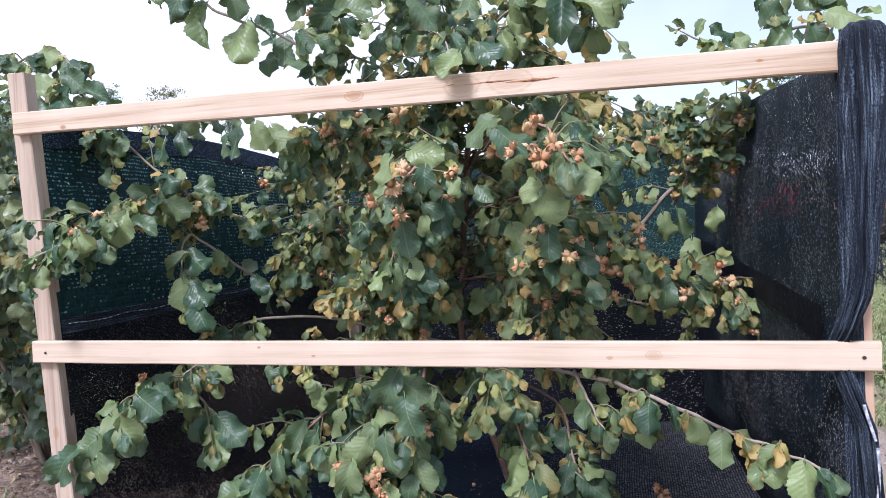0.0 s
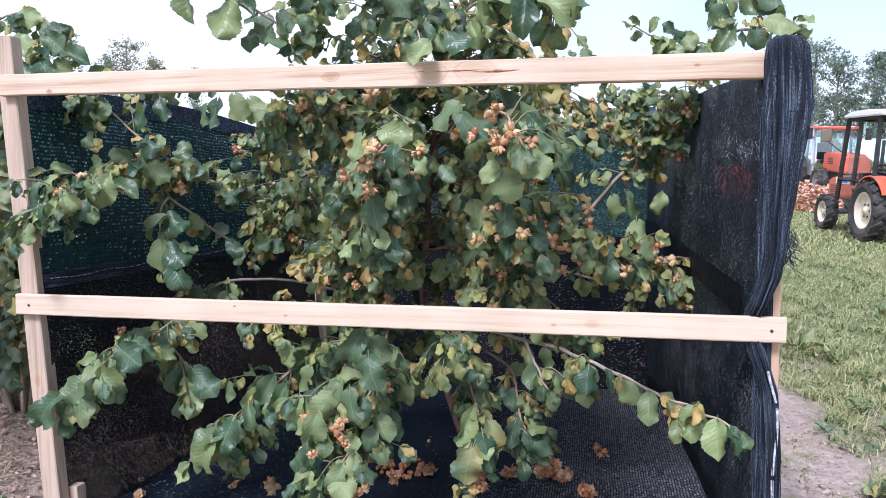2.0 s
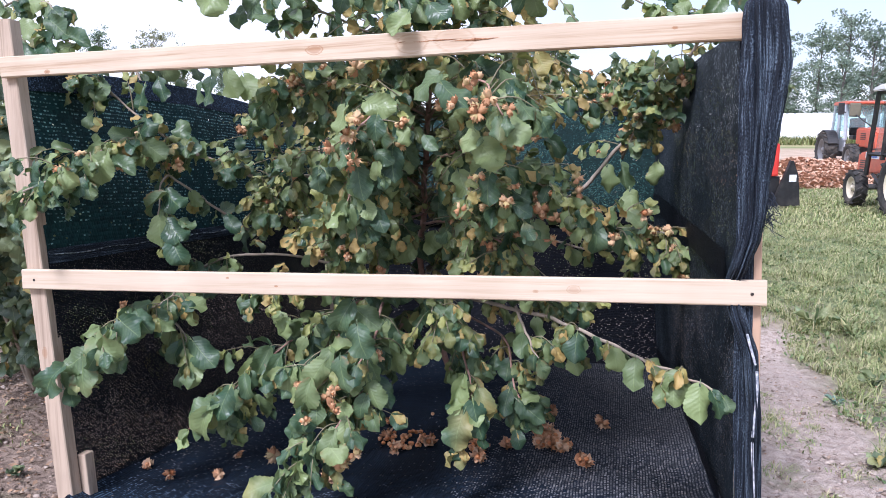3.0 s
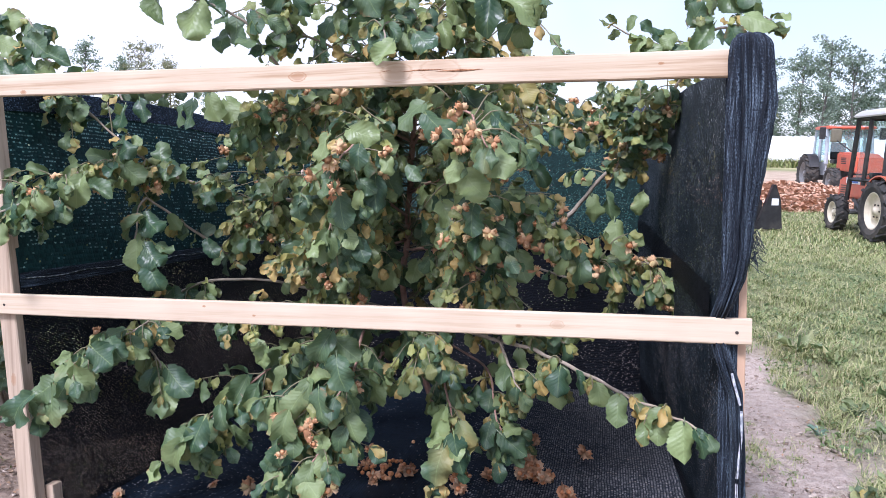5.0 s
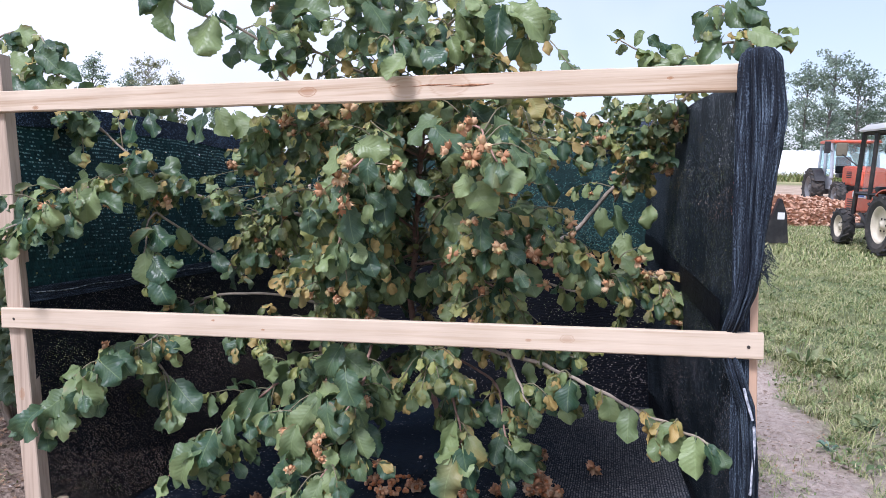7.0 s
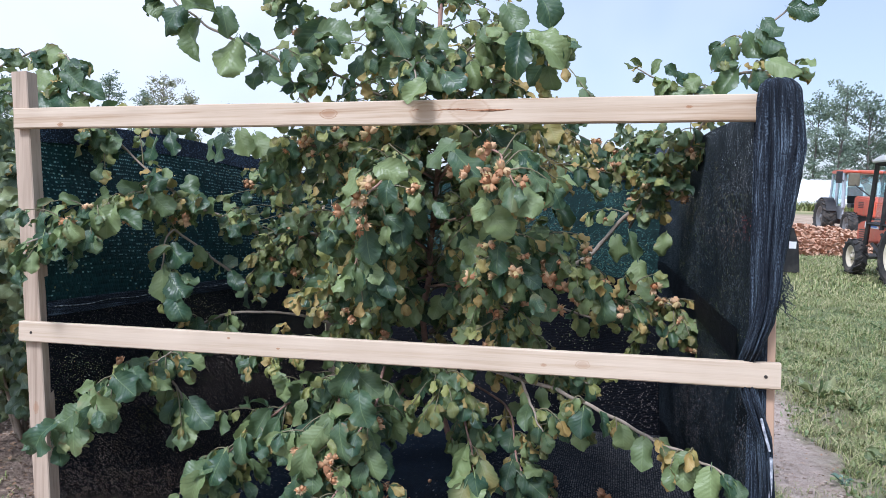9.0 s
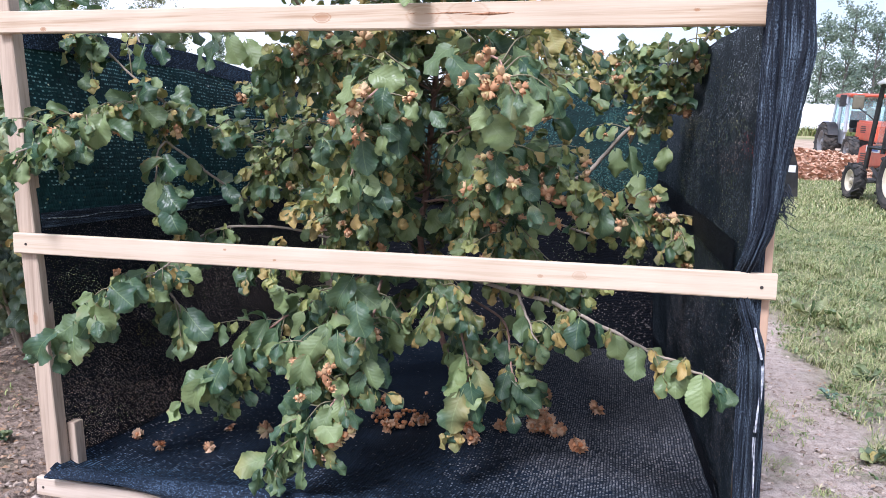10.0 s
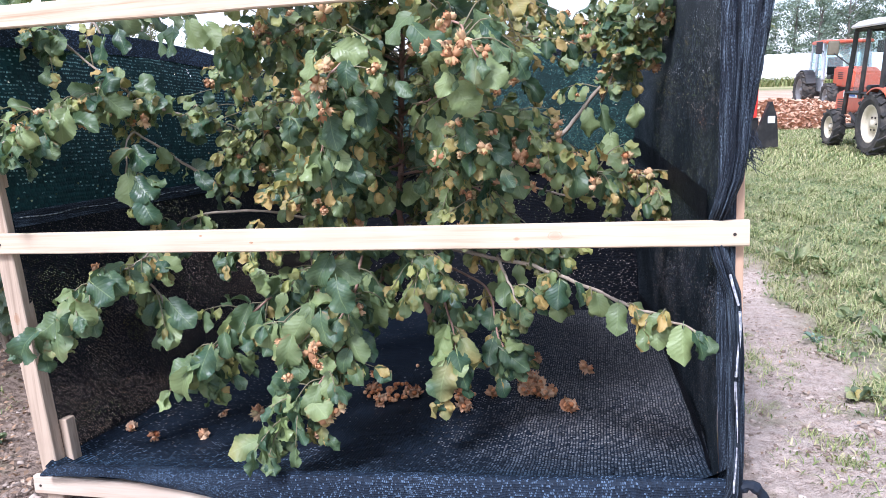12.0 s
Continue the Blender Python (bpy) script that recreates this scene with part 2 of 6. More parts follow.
def speckled(name, a, b, scale=20, rough=0.7, bump=0.3, distance=0.01, metallic=0.0, big=2.0, dirt=None):
    """A plain surface with grain and a slow variation; dirt: colour of dust that lies on it in patches."""
    k = Nodes(name)
    co = k.coord("Object")
    n1, n2 = k.noise(co, scale, 5), k.noise(co, big, 3)
    f = k.math("ADD", k.math("MULTIPLY", n1, 0.6), k.math("MULTIPLY", n2, 0.4))
    base = k.ramp(f, (0.3, a), (0.7, b))
    if dirt:
        base = k.mix(k.ramp(k.noise(co, big * 2.7, 4), (0.48, 0.0), (0.75, 0.55)), base, dirt)
    k.set(Base_Color=base, Roughness=rough, Metallic=metallic)
    k.bump(n1, bump, distance)
    return k.mat


def pieces_material(name, *colours, rough=0.85):
    k = Nodes(name)
    r = k.chance()
    n = len(colours)
    base = k.ramp(r, *((i / max(1, n - 1), c) for i, c in enumerate(colours)))
    base = k.mix(k.ramp(k.noise(k.position(), 70, 3), (0.4, 0.0), (0.7, 0.3)), base, tuple(0.5 * c for c in colours[0]))
    k.set(Base_Color=base, Roughness=rough, Specular_IOR_Level=0.25)
    return k.mat


def ground_material():
    k = Nodes("orchard_ground")
    p = k.position()
    x, y, _ = k.xyz(p)
    edge = k.math("MULTIPLY", k.math("SUBTRACT", k.noise(p, 1.1, 4), 0.5), 1.3)
    # bare strip along the planted row, grass beside it
    grass = k.math("MAXIMUM", k.ramp(k.math("DIVIDE", k.math("ADD", k.math("SUBTRACT", x, 2.7), edge), 1.0), (0.2, 0.0), (0.75, 1.0)),
                   k.ramp(k.math("DIVIDE", k.math("ADD", k.math("SUBTRACT", y, 3.3), edge), 1.4), (0.1, 0.0), (0.8, 1.0)))
    crumb, fine, slow = k.noise(p, 24, 7, 0.7), k.noise(p, 130, 4), k.noise(p, 0.8, 3)
    soil = k.ramp(k.math("ADD", k.math("MULTIPLY", crumb, 0.7), k.math("MULTIPLY", fine, 0.3)), (0.34, (0.15, 0.11, 0.085)), (0.42, (0.38, 0.30, 0.25)), (0.54, (0.53, 0.44, 0.375)), (0.72, (0.66, 0.56, 0.485)))
    soil = k.mix(k.ramp(slow, (0.4, 0.0), (0.7, 0.4)), soil, (0.46, 0.365, 0.295))
    # darker brown, litter-strewn soil towards the neighbouring bushes
    dark_soil = k.ramp(k.math("ADD", k.math("MULTIPLY", x, 0.5), edge), (-0.0, 1.0), (0.3, 0.0))
    soil = k.mix(k.math("MULTIPLY", dark_soil, 0.85), soil, k.ramp(crumb, (0.36, (0.10, 0.07, 0.05)), (0.62, (0.36, 0.27, 0.21))))
    weed = k.ramp(k.noise(p, 2.3, 5, 0.6), (0.56, 0.0), (0.68, 0.6))
    soil = k.mix(weed, soil, (0.12, 0.14, 0.05))
    turf = k.ramp(k.noise(p, 26, 5, 0.7), (0.3, (0.065, 0.085, 0.04)), (0.55, (0.17, 0.20, 0.09)), (0.8, (0.36, 0.34, 0.19)))
    turf = k.mix(k.ramp(k.noise(p, 0.55, 4), (0.42, 0.0), (0.75, 0.6)), turf, (0.33, 0.27, 0.15))
    near = k.mix(grass, soil, turf)
    # a bare track and dry stubble further off
    far = k.ramp(k.math("DIVIDE", k.math("ADD", y, k.math("MULTIPLY", edge, 4.0)), 100), (0.185, 0.0), (0.2, 1.0), (0.5, 1.0), (0.58, 0.0))
    near = k.mix(far, near, k.ramp(k.noise(p, 0.9, 5), (0.3, (0.36, 0.27, 0.19)), (0.7, (0.55, 0.43, 0.32))))
    out = k.ramp(k.math("DIVIDE", y, 100), (0.52, 0.0), (0.62, 1.0))
    near = k.mix(out, near, k.ramp(k.noise(k.stretch(p, (0.2, 1, 1)), 0.3, 4), (0.35, (0.2, 0.24, 0.09)), (0.65, (0.5, 0.42, 0.24))))
    k.set(Base_Color=near, Roughness=0.95, Specular_IOR_Level=0.15)
    k.bump(k.math("ADD", crumb, k.math("MULTIPLY", fine, 0.6)), 0.9, 0.022)
    return k.mat


def glass_material(name, tint=(0.8, 0.88, 0.88)):
    k = Nodes(name)
    k.set(Base_Color=tint, Roughness=0.04, Specular_IOR_Level=0.5)
    tp, mx = k.n.new("ShaderNodeBsdfTransparent"), k.n.new("ShaderNodeMixShader")
    tp.inputs["Color"].default_value = (*tint, 1)
    mx.inputs[0].default_value = 0.9
    k.l.new(k.bsdf.outputs[0], mx.inputs[1])
    k.l.new(tp.outputs[0], mx.inputs[2])
    k.l.new(mx.outputs[0], k.out.inputs["Surface"])
    return k.mat


M_LEAF = leaf_material("hazel_leaf", (0.040, 0.092, 0.050), (0.210, 0.270, 0.108), (0.41, 0.335, 0.115), -0.11)
M_LEAF_YOUNG = leaf_material("young_hazel_leaf", (0.082, 0.116, 0.042), (0.30, 0.315, 0.10), (0.48, 0.325, 0.11), 0.16)
# brighter, yellower copy of M_LEAF for outer bushes and weeds; sunlight painted in
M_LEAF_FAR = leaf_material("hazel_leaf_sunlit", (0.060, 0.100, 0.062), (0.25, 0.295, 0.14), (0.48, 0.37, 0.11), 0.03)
M_NET = net_material("shade_net", (0.0085, 0.0100, 0.0135), 185.0, 165.0, low_holes, share(0.36, 0.14), (0.145, 0.122, 0.108), gap=(0.36, 0.46))
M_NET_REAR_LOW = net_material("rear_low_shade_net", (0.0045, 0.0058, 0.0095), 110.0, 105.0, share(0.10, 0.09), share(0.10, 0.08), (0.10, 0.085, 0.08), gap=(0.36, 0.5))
M_NET_SIDE = net_material("side_shade_net", (0.0110, 0.0175, 0.0230), 220.0, 190.0, share(0.10, 0.09), share(0.28, 0.26), (0.145, 0.17, 0.20), wob=0.06, gap=(0.45, 0.5), tape=(0.8, 0.7))
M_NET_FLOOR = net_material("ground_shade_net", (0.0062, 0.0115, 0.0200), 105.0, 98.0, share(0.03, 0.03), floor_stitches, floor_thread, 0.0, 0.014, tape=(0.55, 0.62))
# thread colour here stands in for light shining through the strip
M_NET_GREEN = net_material("green_shade_net", (0.0095, 0.0340, 0.0350), 72.0, 85.0, share(0.03, 0.03), backlit_stitches, (0.23, 0.40, 0.375), wob=0.02, tape=(0.36, 0.72))
M_NET_REAR = net_material("rear_shade_net", (0.0070, 0.0235, 0.0225), 160.0, 120.0, share(0.04, 0.04), share(0.36, 0.3), (0.075, 0.175, 0.16), wob=0.09, tape=(0.7, 0.7))
M_NET_DENSE = lint_material("gathered_shade_net", (0.0125, 0.0185, 0.0300), (0.20, 0.265, 0.335))
M_NET_DARK = net_material("doubled_shade_net", (0.0035, 0.0046, 0.0080), 150.0, 130.0, share(0.0), share(0.05, 0.04), (0.07, 0.08, 0.11))
M_NET_HEM = net_material("hem_shade_net", (0.0100, 0.0170, 0.0290), 190.0, 170.0, share(0.0), share(0.46, 0.26), (0.095, 0.145, 0.215), wob=0.03, tape=(0.7, 0.7))
M_BARK = speckled("bark", (0.28, 0.15, 0.11), (0.48, 0.30, 0.235), 60, 0.75, 0.5, 0.003)
M_SPRIG = speckled("green_twig", (0.13, 0.115, 0.065), (0.27, 0.24, 0.14), 60, 0.7, 0.3, 0.002)
M_TWIG = speckled("twig", (0.22, 0.175, 0.13), (0.42, 0.35, 0.27), 60, 0.75, 0.4, 0.002)
M_HUSK = pieces_material("nut_husk", (0.38, 0.19, 0.095), (0.54, 0.31, 0.16), (0.66, 0.46, 0.27), (0.50, 0.40, 0.18))
M_NUT = pieces_material("hazelnut_shell", (0.55, 0.25, 0.11), (0.65, 0.37, 0.19), (0.72, 0.49, 0.30), rough=0.62)
M_HUSK_DRY = pieces_material("dry_nut_husk", (0.50, 0.235, 0.115), (0.64, 0.37, 0.205), (0.73, 0.52, 0.34))
M_NUT_DRY = pieces_material("dry_hazelnut_shell", (0.64, 0.24, 0.09), (0.72, 0.33, 0.145), (0.75, 0.43, 0.24), rough=0.5)
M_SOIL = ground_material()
M_CLOD = pieces_material("soil_clods", (0.20, 0.15, 0.115), (0.33, 0.26, 0.205), (0.47, 0.385, 0.32), (0.58, 0.49, 0.42))
M_GRASS = pieces_material("grass_blades", (0.11, 0.16, 0.055), (0.20, 0.255, 0.085), (0.30, 0.34, 0.13), (0.43, 0.42, 0.20), (0.58, 0.51, 0.31), rough=0.6)
M_LITTER = pieces_material("dry_leaf_litter", (0.14, 0.10, 0.07), (0.30, 0.20, 0.13), (0.40, 0.25, 0.15), (0.42, 0.33, 0.25))
M_HEAP = pieces_material("heaped_dry_leaves", (0.38, 0.20, 0.12), (0.58, 0.36, 0.24), (0.70, 0.50, 0.37))
M_IRON = speckled("nail_steel", (0.05, 0.045, 0.04), (0.12, 0.1, 0.09), 200, 0.5, 0.2, 0.001, 0.8)


# ---- building helpers ----
def link_mesh(name, bm, material, parent=None, label="", smooth=True):
    me = bpy.data.meshes.new(name)
    bm.to_mesh(me)
    bm.free()
    if smooth:
        for f in me.polygons:
            f.use_smooth = True
    me.materials.append(material)
    ob = new(name, me)
    if parent is not None:
        ob.parent = parent
    if label:
        ob["label"] = label
    return ob


def part(name, bm, material, parent, label="", smooth=False):
    return link_mesh(name, bm, material, parent, label, smooth)


def raw_mesh(name, verts, faces, material, parent=None, uvs=None, smooth=True):
    """A mesh out of arrays: verts (n, 3), faces (m, 3 or 4), uvs by vertex."""
    me = bpy.data.meshes.new(name)
    verts, faces = np.asarray(verts, np.float32), np.asarray(faces, np.int32)
    k = faces.shape[1]
    me.vertices.add(len(verts))
    me.vertices.foreach_set("co", verts.ravel())
    me.loops.add(faces.size)
    me.loops.foreach_set("vertex_index", faces.ravel())
    me.polygons.add(len(faces))
    me.polygons.foreach_set("loop_start", np.arange(0, faces.size, k, dtype=np.int32))
    if uvs is not None:
        layer = me.uv_layers.new(name="UVMap")
        layer.data.foreach_set("uv", np.asarray(uvs, np.float32)[faces.ravel()].ravel())
    me.update(calc_edges=True)
    me.validate()
    if smooth:
        me.polygons.foreach_set("use_smooth", np.ones(len(faces), dtype=bool))
    me.materials.append(material)
    ob = new(name, me)
    if parent is not None:
        ob.parent = parent
    return ob


def thing(name, label, category, m=None, group=""):
    ob = tagged(new(name), label, category, group)
    ob.empty_display_size = 0.1
    if m is not None:
        ob.matrix_basis = m
    return ob


def box(bm, x0, x1, y0, y1, z0, z1, bevel=0.0, m=None):
    r = bmesh.ops.create_cube(bm, size=1.0)
    vs = r["verts"]
    for v in vs:
        v.co = Vector(((x0 + x1) / 2 + v.co.x * (x1 - x0), (y0 + y1) / 2 + v.co.y * (y1 - y0), (z0 + z1) / 2 + v.co.z * (z1 - z0)))
    if bevel:
        es = {e for v in vs for e in v.link_edges}
        made = bmesh.ops.bevel(bm, geom=list(es), offset=bevel, segments=2, affect="EDGES", profile=0.6)
        vs = list({v for f in made["faces"] for v in f.verts} | {v for v in vs if v.is_valid})
    if m is not None:
        bmesh.ops.transform(bm, matrix=m, verts=vs)
    return vs


def cylinder(bm, r0, r1, a, b, seg=16):
    """A capped cone between two points."""
    a, b = Vector(a), Vector(b)
    d = b - a
    m = Matrix.Translation((a + b) / 2) @ d.to_track_quat("Z", "Y").to_matrix().to_4x4()
    bmesh.ops.create_cone(bm, cap_ends=True, segments=seg, radius1=r0, radius2=r1, depth=d.length, matrix=m)


def spline(pts, n):
    """n points on a smooth curve through pts."""
    P = np.array(pts, float)
    P = np.vstack([2 * P[0] - P[1], P, 2 * P[-1] - P[-2]])
    out = []
    for s in np.linspace(0, len(pts) - 1, n):
        i = min(int(s), len(pts) - 2)
        f = s - i
        a, b, c, d = P[i], P[i + 1], P[i + 2], P[i + 3]
        out.append(0.5 * (2 * b + (c - a) * f + (2 * a - 5 * b + 4 * c - d) * f * f + (3 * b - a - 3 * c + d) * f ** 3))
    return np.array(out)


def tube(bm, line, r0, r1, seg=7, knobby=0.0):
    """A tapered tube along a line of points."""
    n = len(line)
    rings = []
    for i, p in enumerate(line):
        t = Vector(line[min(i + 1, n - 1)] - line[max(i - 1, 0)]).normalized()
        s = t.cross(Vector((0.3, 0.9, 0.2))).normalized()
        w = t.cross(s)
        r = (r0 + (r1 - r0) * i / (n - 1)) * (1 + knobby * (((i * 37) % 11) / 11 - 0.4))
        rings.append([bm.verts.new(Vector(p) + r * (math.cos(a) * s + math.sin(a) * w)) for a in (j * 2 * math.pi / seg for j in range(seg))])
    for a, b in zip(rings, rings[1:]):
        for j in range(seg):
            bm.faces.new((a[j], a[(j + 1) % seg], b[(j + 1) % seg], b[j]))
    bm.faces.new(list(reversed(rings[0])))
    bm.faces.new(rings[-1])


# ---- the cage's own frame: it leans back a little and its far side lies lower ----
CAGE = Matrix.Rotation(radians(-4.2), 4, "X") @ Matrix.Rotation(radians(-2.0), 4, "Y")


def rise(x, y):
    """The ground's height."""
    px, py = max(0.0, -0.5 - x, x - 2.6), max(0.0, -0.15 - y, y - 2.8)
    d = min(1.0, math.hypot(px, py) / 1.4)
    w = 1 - d * d * (3 - 2 * d)
    cx, cy = min(max(x, -0.8), 2.7), min(max(y, -0.5), 3.0)
    return w * (0.035 * cx - 0.073 * cy - 0.004)


# ---- ground ----
def build_ground():
    def axis(*stretches):
        """Even steps within each stretch (from, to, step), then ever wider ones out to the horizon."""
        a = np.concatenate([np.arange(*q) for q in stretches])
        lo, hi, w, grown = a[0], a[-1], 0.06, list(a)
        while lo > -3000 or hi < 3000:
            w *= 1.35
            lo, hi = lo - w, hi + w
            grown = [lo] + grown + [hi]
        return np.array(grown)

    xs = axis((-2.6, 2.2, 0.035), (2.2, 3.3, 0.012), (3.3, 4.2, 0.04))
    ys = axis((-1.2, -0.5, 0.04), (-0.5, 2.4, 0.014), (2.4, 5.2, 0.035))
    nx, ny = len(xs), len(ys)
    verts = np.zeros((nx * ny, 3))
    for i, x in enumerate(xs):
        for j, y in enumerate(ys):
            z = rise(x, y)
            if -4 < x < 8 and -4 < y < 9:
                lump = noise.noise(Vector((x * 13, y * 13, 7)))
                z += 0.020 * noise.noise(Vector((x * 3, y * 3, 0))) + 0.012 * noise.noise(Vector((x * 7, y * 7, 4)))
                z += 0.022 * max(0.0, lump) + 0.011 * abs(noise.noise(Vector((x * 21, y * 21, 2)))) + 0.006 * noise.noise(Vector((x * 47, y * 47, 9)))
                if -0.1 < x < 2.35 and -0.05 < y < 2.5:
                    z -= 0.02
            verts[i * ny + j] = (x, y, z)
    idx = np.arange(nx * ny).reshape(nx, ny)
    faces = np.stack([idx[:-1, :-1], idx[1:, :-1], idx[1:, 1:], idx[:-1, 1:]], -1).reshape(-1, 4)
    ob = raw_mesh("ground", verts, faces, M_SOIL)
    return tagged(ob, "pale crumbly orchard soil passing into rough mown grass", "ground", kind="structure")


build_ground()


# ---- wooden frame ----
M_PINE_TOP = pine_material("pine_top_rail", (0.65, 0.53, 0.395), (0.42, 0.29, 0.18), "x", (((1.047, 0, 1.529), 0.028, 0.7), ((0.144, 0, 1.521), 0.012, 1.0), ((2.005, 0, 1.521), 0.008, 1.0), ((1.33, 0, 1.527), 0.05, 0.35), ((1.45, 0, 1.530), 0.06, 0.3)))
M_PINE_MID = pine_material("pine_middle_rail", (0.645, 0.53, 0.40), (0.50, 0.38, 0.26), "x", (((0.742, 0, 0.883), 0.006, 1.0), ((0.901, 0, 0.861), 0.006, 1.0), ((1.76, 0, 0.868), 0.02, 0.35), ((1.66, 0, 0.861), 0.008, 0.7)))
M_PINE_LOW = pine_material("pine_bottom_rail", (0.62, 0.52, 0.42), (0.48, 0.36, 0.26), "x")
M_POST_OLD = pine_material("weathered_post", (0.53, 0.415, 0.31), (0.33, 0.245, 0.175), "z", (((0.04, 0.02, 0.62), 0.02, 0.6), ((0.05, 0.02, 1.02), 0.012, 0.7)))
M_POST_NEW = pine_material("pine_post", (0.66, 0.44, 0.30), (0.48, 0.29, 0.18), "z")


def plank(name, parent, material, ends, width, thick, m_axis="x", wane=0.0):
    """A sawn board between two end points (its front face's middle line), with slightly uneven edges."""
    bm = bmesh.new()
    a, b = Vector(ends[0]), Vector(ends[1])
    n = 24
    side = Vector((0, 0, 1)) if m_axis == "x" else Vector((1, 0, 0))
    rings = []
    c = min(0.003, thick / 6)
    for i in range(n + 1):
        p = a.lerp(b, i / n)
        w0 = width / 2 * (1 + 0.02 * noise.noise(p * 5.0)) - wane * max(0, noise.noise(p * 3.1))
        w1 = width / 2 * (1 + 0.02 * noise.noise(p * 5.0 + Vector((9, 3, 1))))
        prof = [(-w0 + c, 0), (w1 - c, 0), (w1, c), (w1, thick - c), (w1 - c, thick), (-w0 + c, thick), (-w0, thick - c), (-w0, c)]
        rings.append([bm.verts.new(p + side * s + Vector((0, d, 0))) for s, d in prof])
    for r, q in zip(rings, rings[1:]):
        for j in range(8):
            bm.faces.new((r[j], r[(j + 1) % 8], q[(j + 1) % 8], q[j]))
    bm.faces.new(list(reversed(rings[0])))
    bm.faces.new(rings[-1])
    bmesh.ops.recalc_face_normals(bm, faces=bm.faces)
    return part(name, bm, material, parent)


def build_frame():
    fr = thing("wooden_frame", "open pine frame of nailed boards and posts round the bush", "frame", CAGE)
    top = plank("top_rail", fr, M_PINE_TOP, ((-0.035, 0, 1.545), (2.172, 0, 1.515)), 0.066, 0.022, wane=0.004)
    mid = plank("middle_rail", fr, M_PINE_MID, ((-0.008, 0, 0.867), (2.228, 0, 0.867)), 0.064, 0.022)
    low = plank("bottom_rail", fr, M_PINE_LOW, ((0.035, 0, 0.062), (2.24, 0, 0.062)), 0.062, 0.022)
    plank("post", fr, M_POST_OLD, ((0.095, 0.023, -0.06), (-0.042, 0.023, 1.70)), 0.062, 0.045, "z")
    plank("post", fr, M_POST_NEW, ((2.199, 0.034, -0.06), (2.195, 0.034, 1.56)), 0.05, 0.045, "z")
    plank("post", fr, M_POST_OLD, ((0.10, 2.28, -0.05), (0.04, 2.28, 1.60)), 0.06, 0.045, "z")
    plank("post", fr, M_POST_OLD, ((2.10, 2.335, -0.05), (2.08, 2.335, 1.72)), 0.06, 0.045, "z")
    bm = bmesh.new()
    box(bm, -0.016, 0.016, 0.0, 0.04, -0.19, 0.0, 0.004, Matrix.Translation((0.112, 0.07, 0.262)) @ Matrix.Rotation(radians(-4), 4, "Y"))
    part("stake", bm, M_POST_OLD, fr, "short grey wooden stake beside the post")
    k = Nodes("torn_wood")
    k.set(Base_Color=k.ramp(k.noise(k.coord("Object"), 90, 3), (0.4, (0.20, 0.08, 0.035)), (0.65, (0.46, 0.25, 0.13))), Roughness=0.8)
    for x0, x1, z, w in ((1.30, 1.50, 1.5315, 0.0028), (1.42, 1.585, 1.527, 0.0042), (1.27, 1.33, 1.5335, 0.0018)):
        bm = bmesh.new()
        line = np.array([(x, 0.0012, z + 0.0022 * noise.noise(Vector((x * 40, 0, 0)))) for x in np.linspace(x0, x1, 16)])
        tube(bm, line[:9], 0.0006, w, 6)
        tube(bm, line[8:], w, 0.0006, 6)
        part("split", bm, k.mat, top, "torn reddish split in the board", smooth=True)
    for rail, pts in ((mid, ((0.04, 0.865), (2.194, 0.865))), (low, ((0.06, 0.06),))):
        for x, z in pts:
            bm = bmesh.new()
            cylinder(bm, 0.0042, 0.0042, (x, 0.002, z), (x, -0.0015, z), 10)
            part("nail", bm, M_IRON, rail, "dark nail head")
    return fr


build_frame()


# ---- shade nets ----
def sheet(name, corner, nu, nv, label, material, folds=0.012, uv_turn=False, parent=None):
    """A net panel: corner(s, t) gives the place for s, t in 0..1."""
    verts, uvs = [], []
    for i in range(nu + 1):
        for j in range(nv + 1):
            s, t = i / nu, j / nv
            p, q = corner(s, t)
            w = noise.noise(Vector((q[0] * 2.2, q[1] * 2.2, 1.7))) + 0.5 * noise.noise(Vector((q[0] * 7, q[1] * 5, 4.1)))
            n = Vector(corner(min(1, s + 0.01), t)[0]) - Vector(corner(max(0, s - 0.01), t)[0])
            m = Vector(corner(s, min(1, t + 0.01))[0]) - Vector(corner(s, max(0, t - 0.01))[0])
            verts.append(Vector(p) + n.cross(m).normalized() * folds * w)
            uvs.append((q[1], q[0]) if uv_turn else q)
    idx = np.arange((nu + 1) * (nv + 1)).reshape(nu + 1, nv + 1)
    faces = np.stack([idx[:-1, :-1], idx[1:, :-1], idx[1:, 1:], idx[:-1, 1:]], -1).reshape(-1, 4)
    ob = raw_mesh(name, [tuple(v) for v in verts], faces, material, parent, uvs)
    if parent is not None:
        ob["label"] = label
        return ob
    ob.matrix_basis = CAGE
    return tagged(ob, label, "net", "shade net panels")


def lerp(a, b, f):
    return a + (b - a) * f


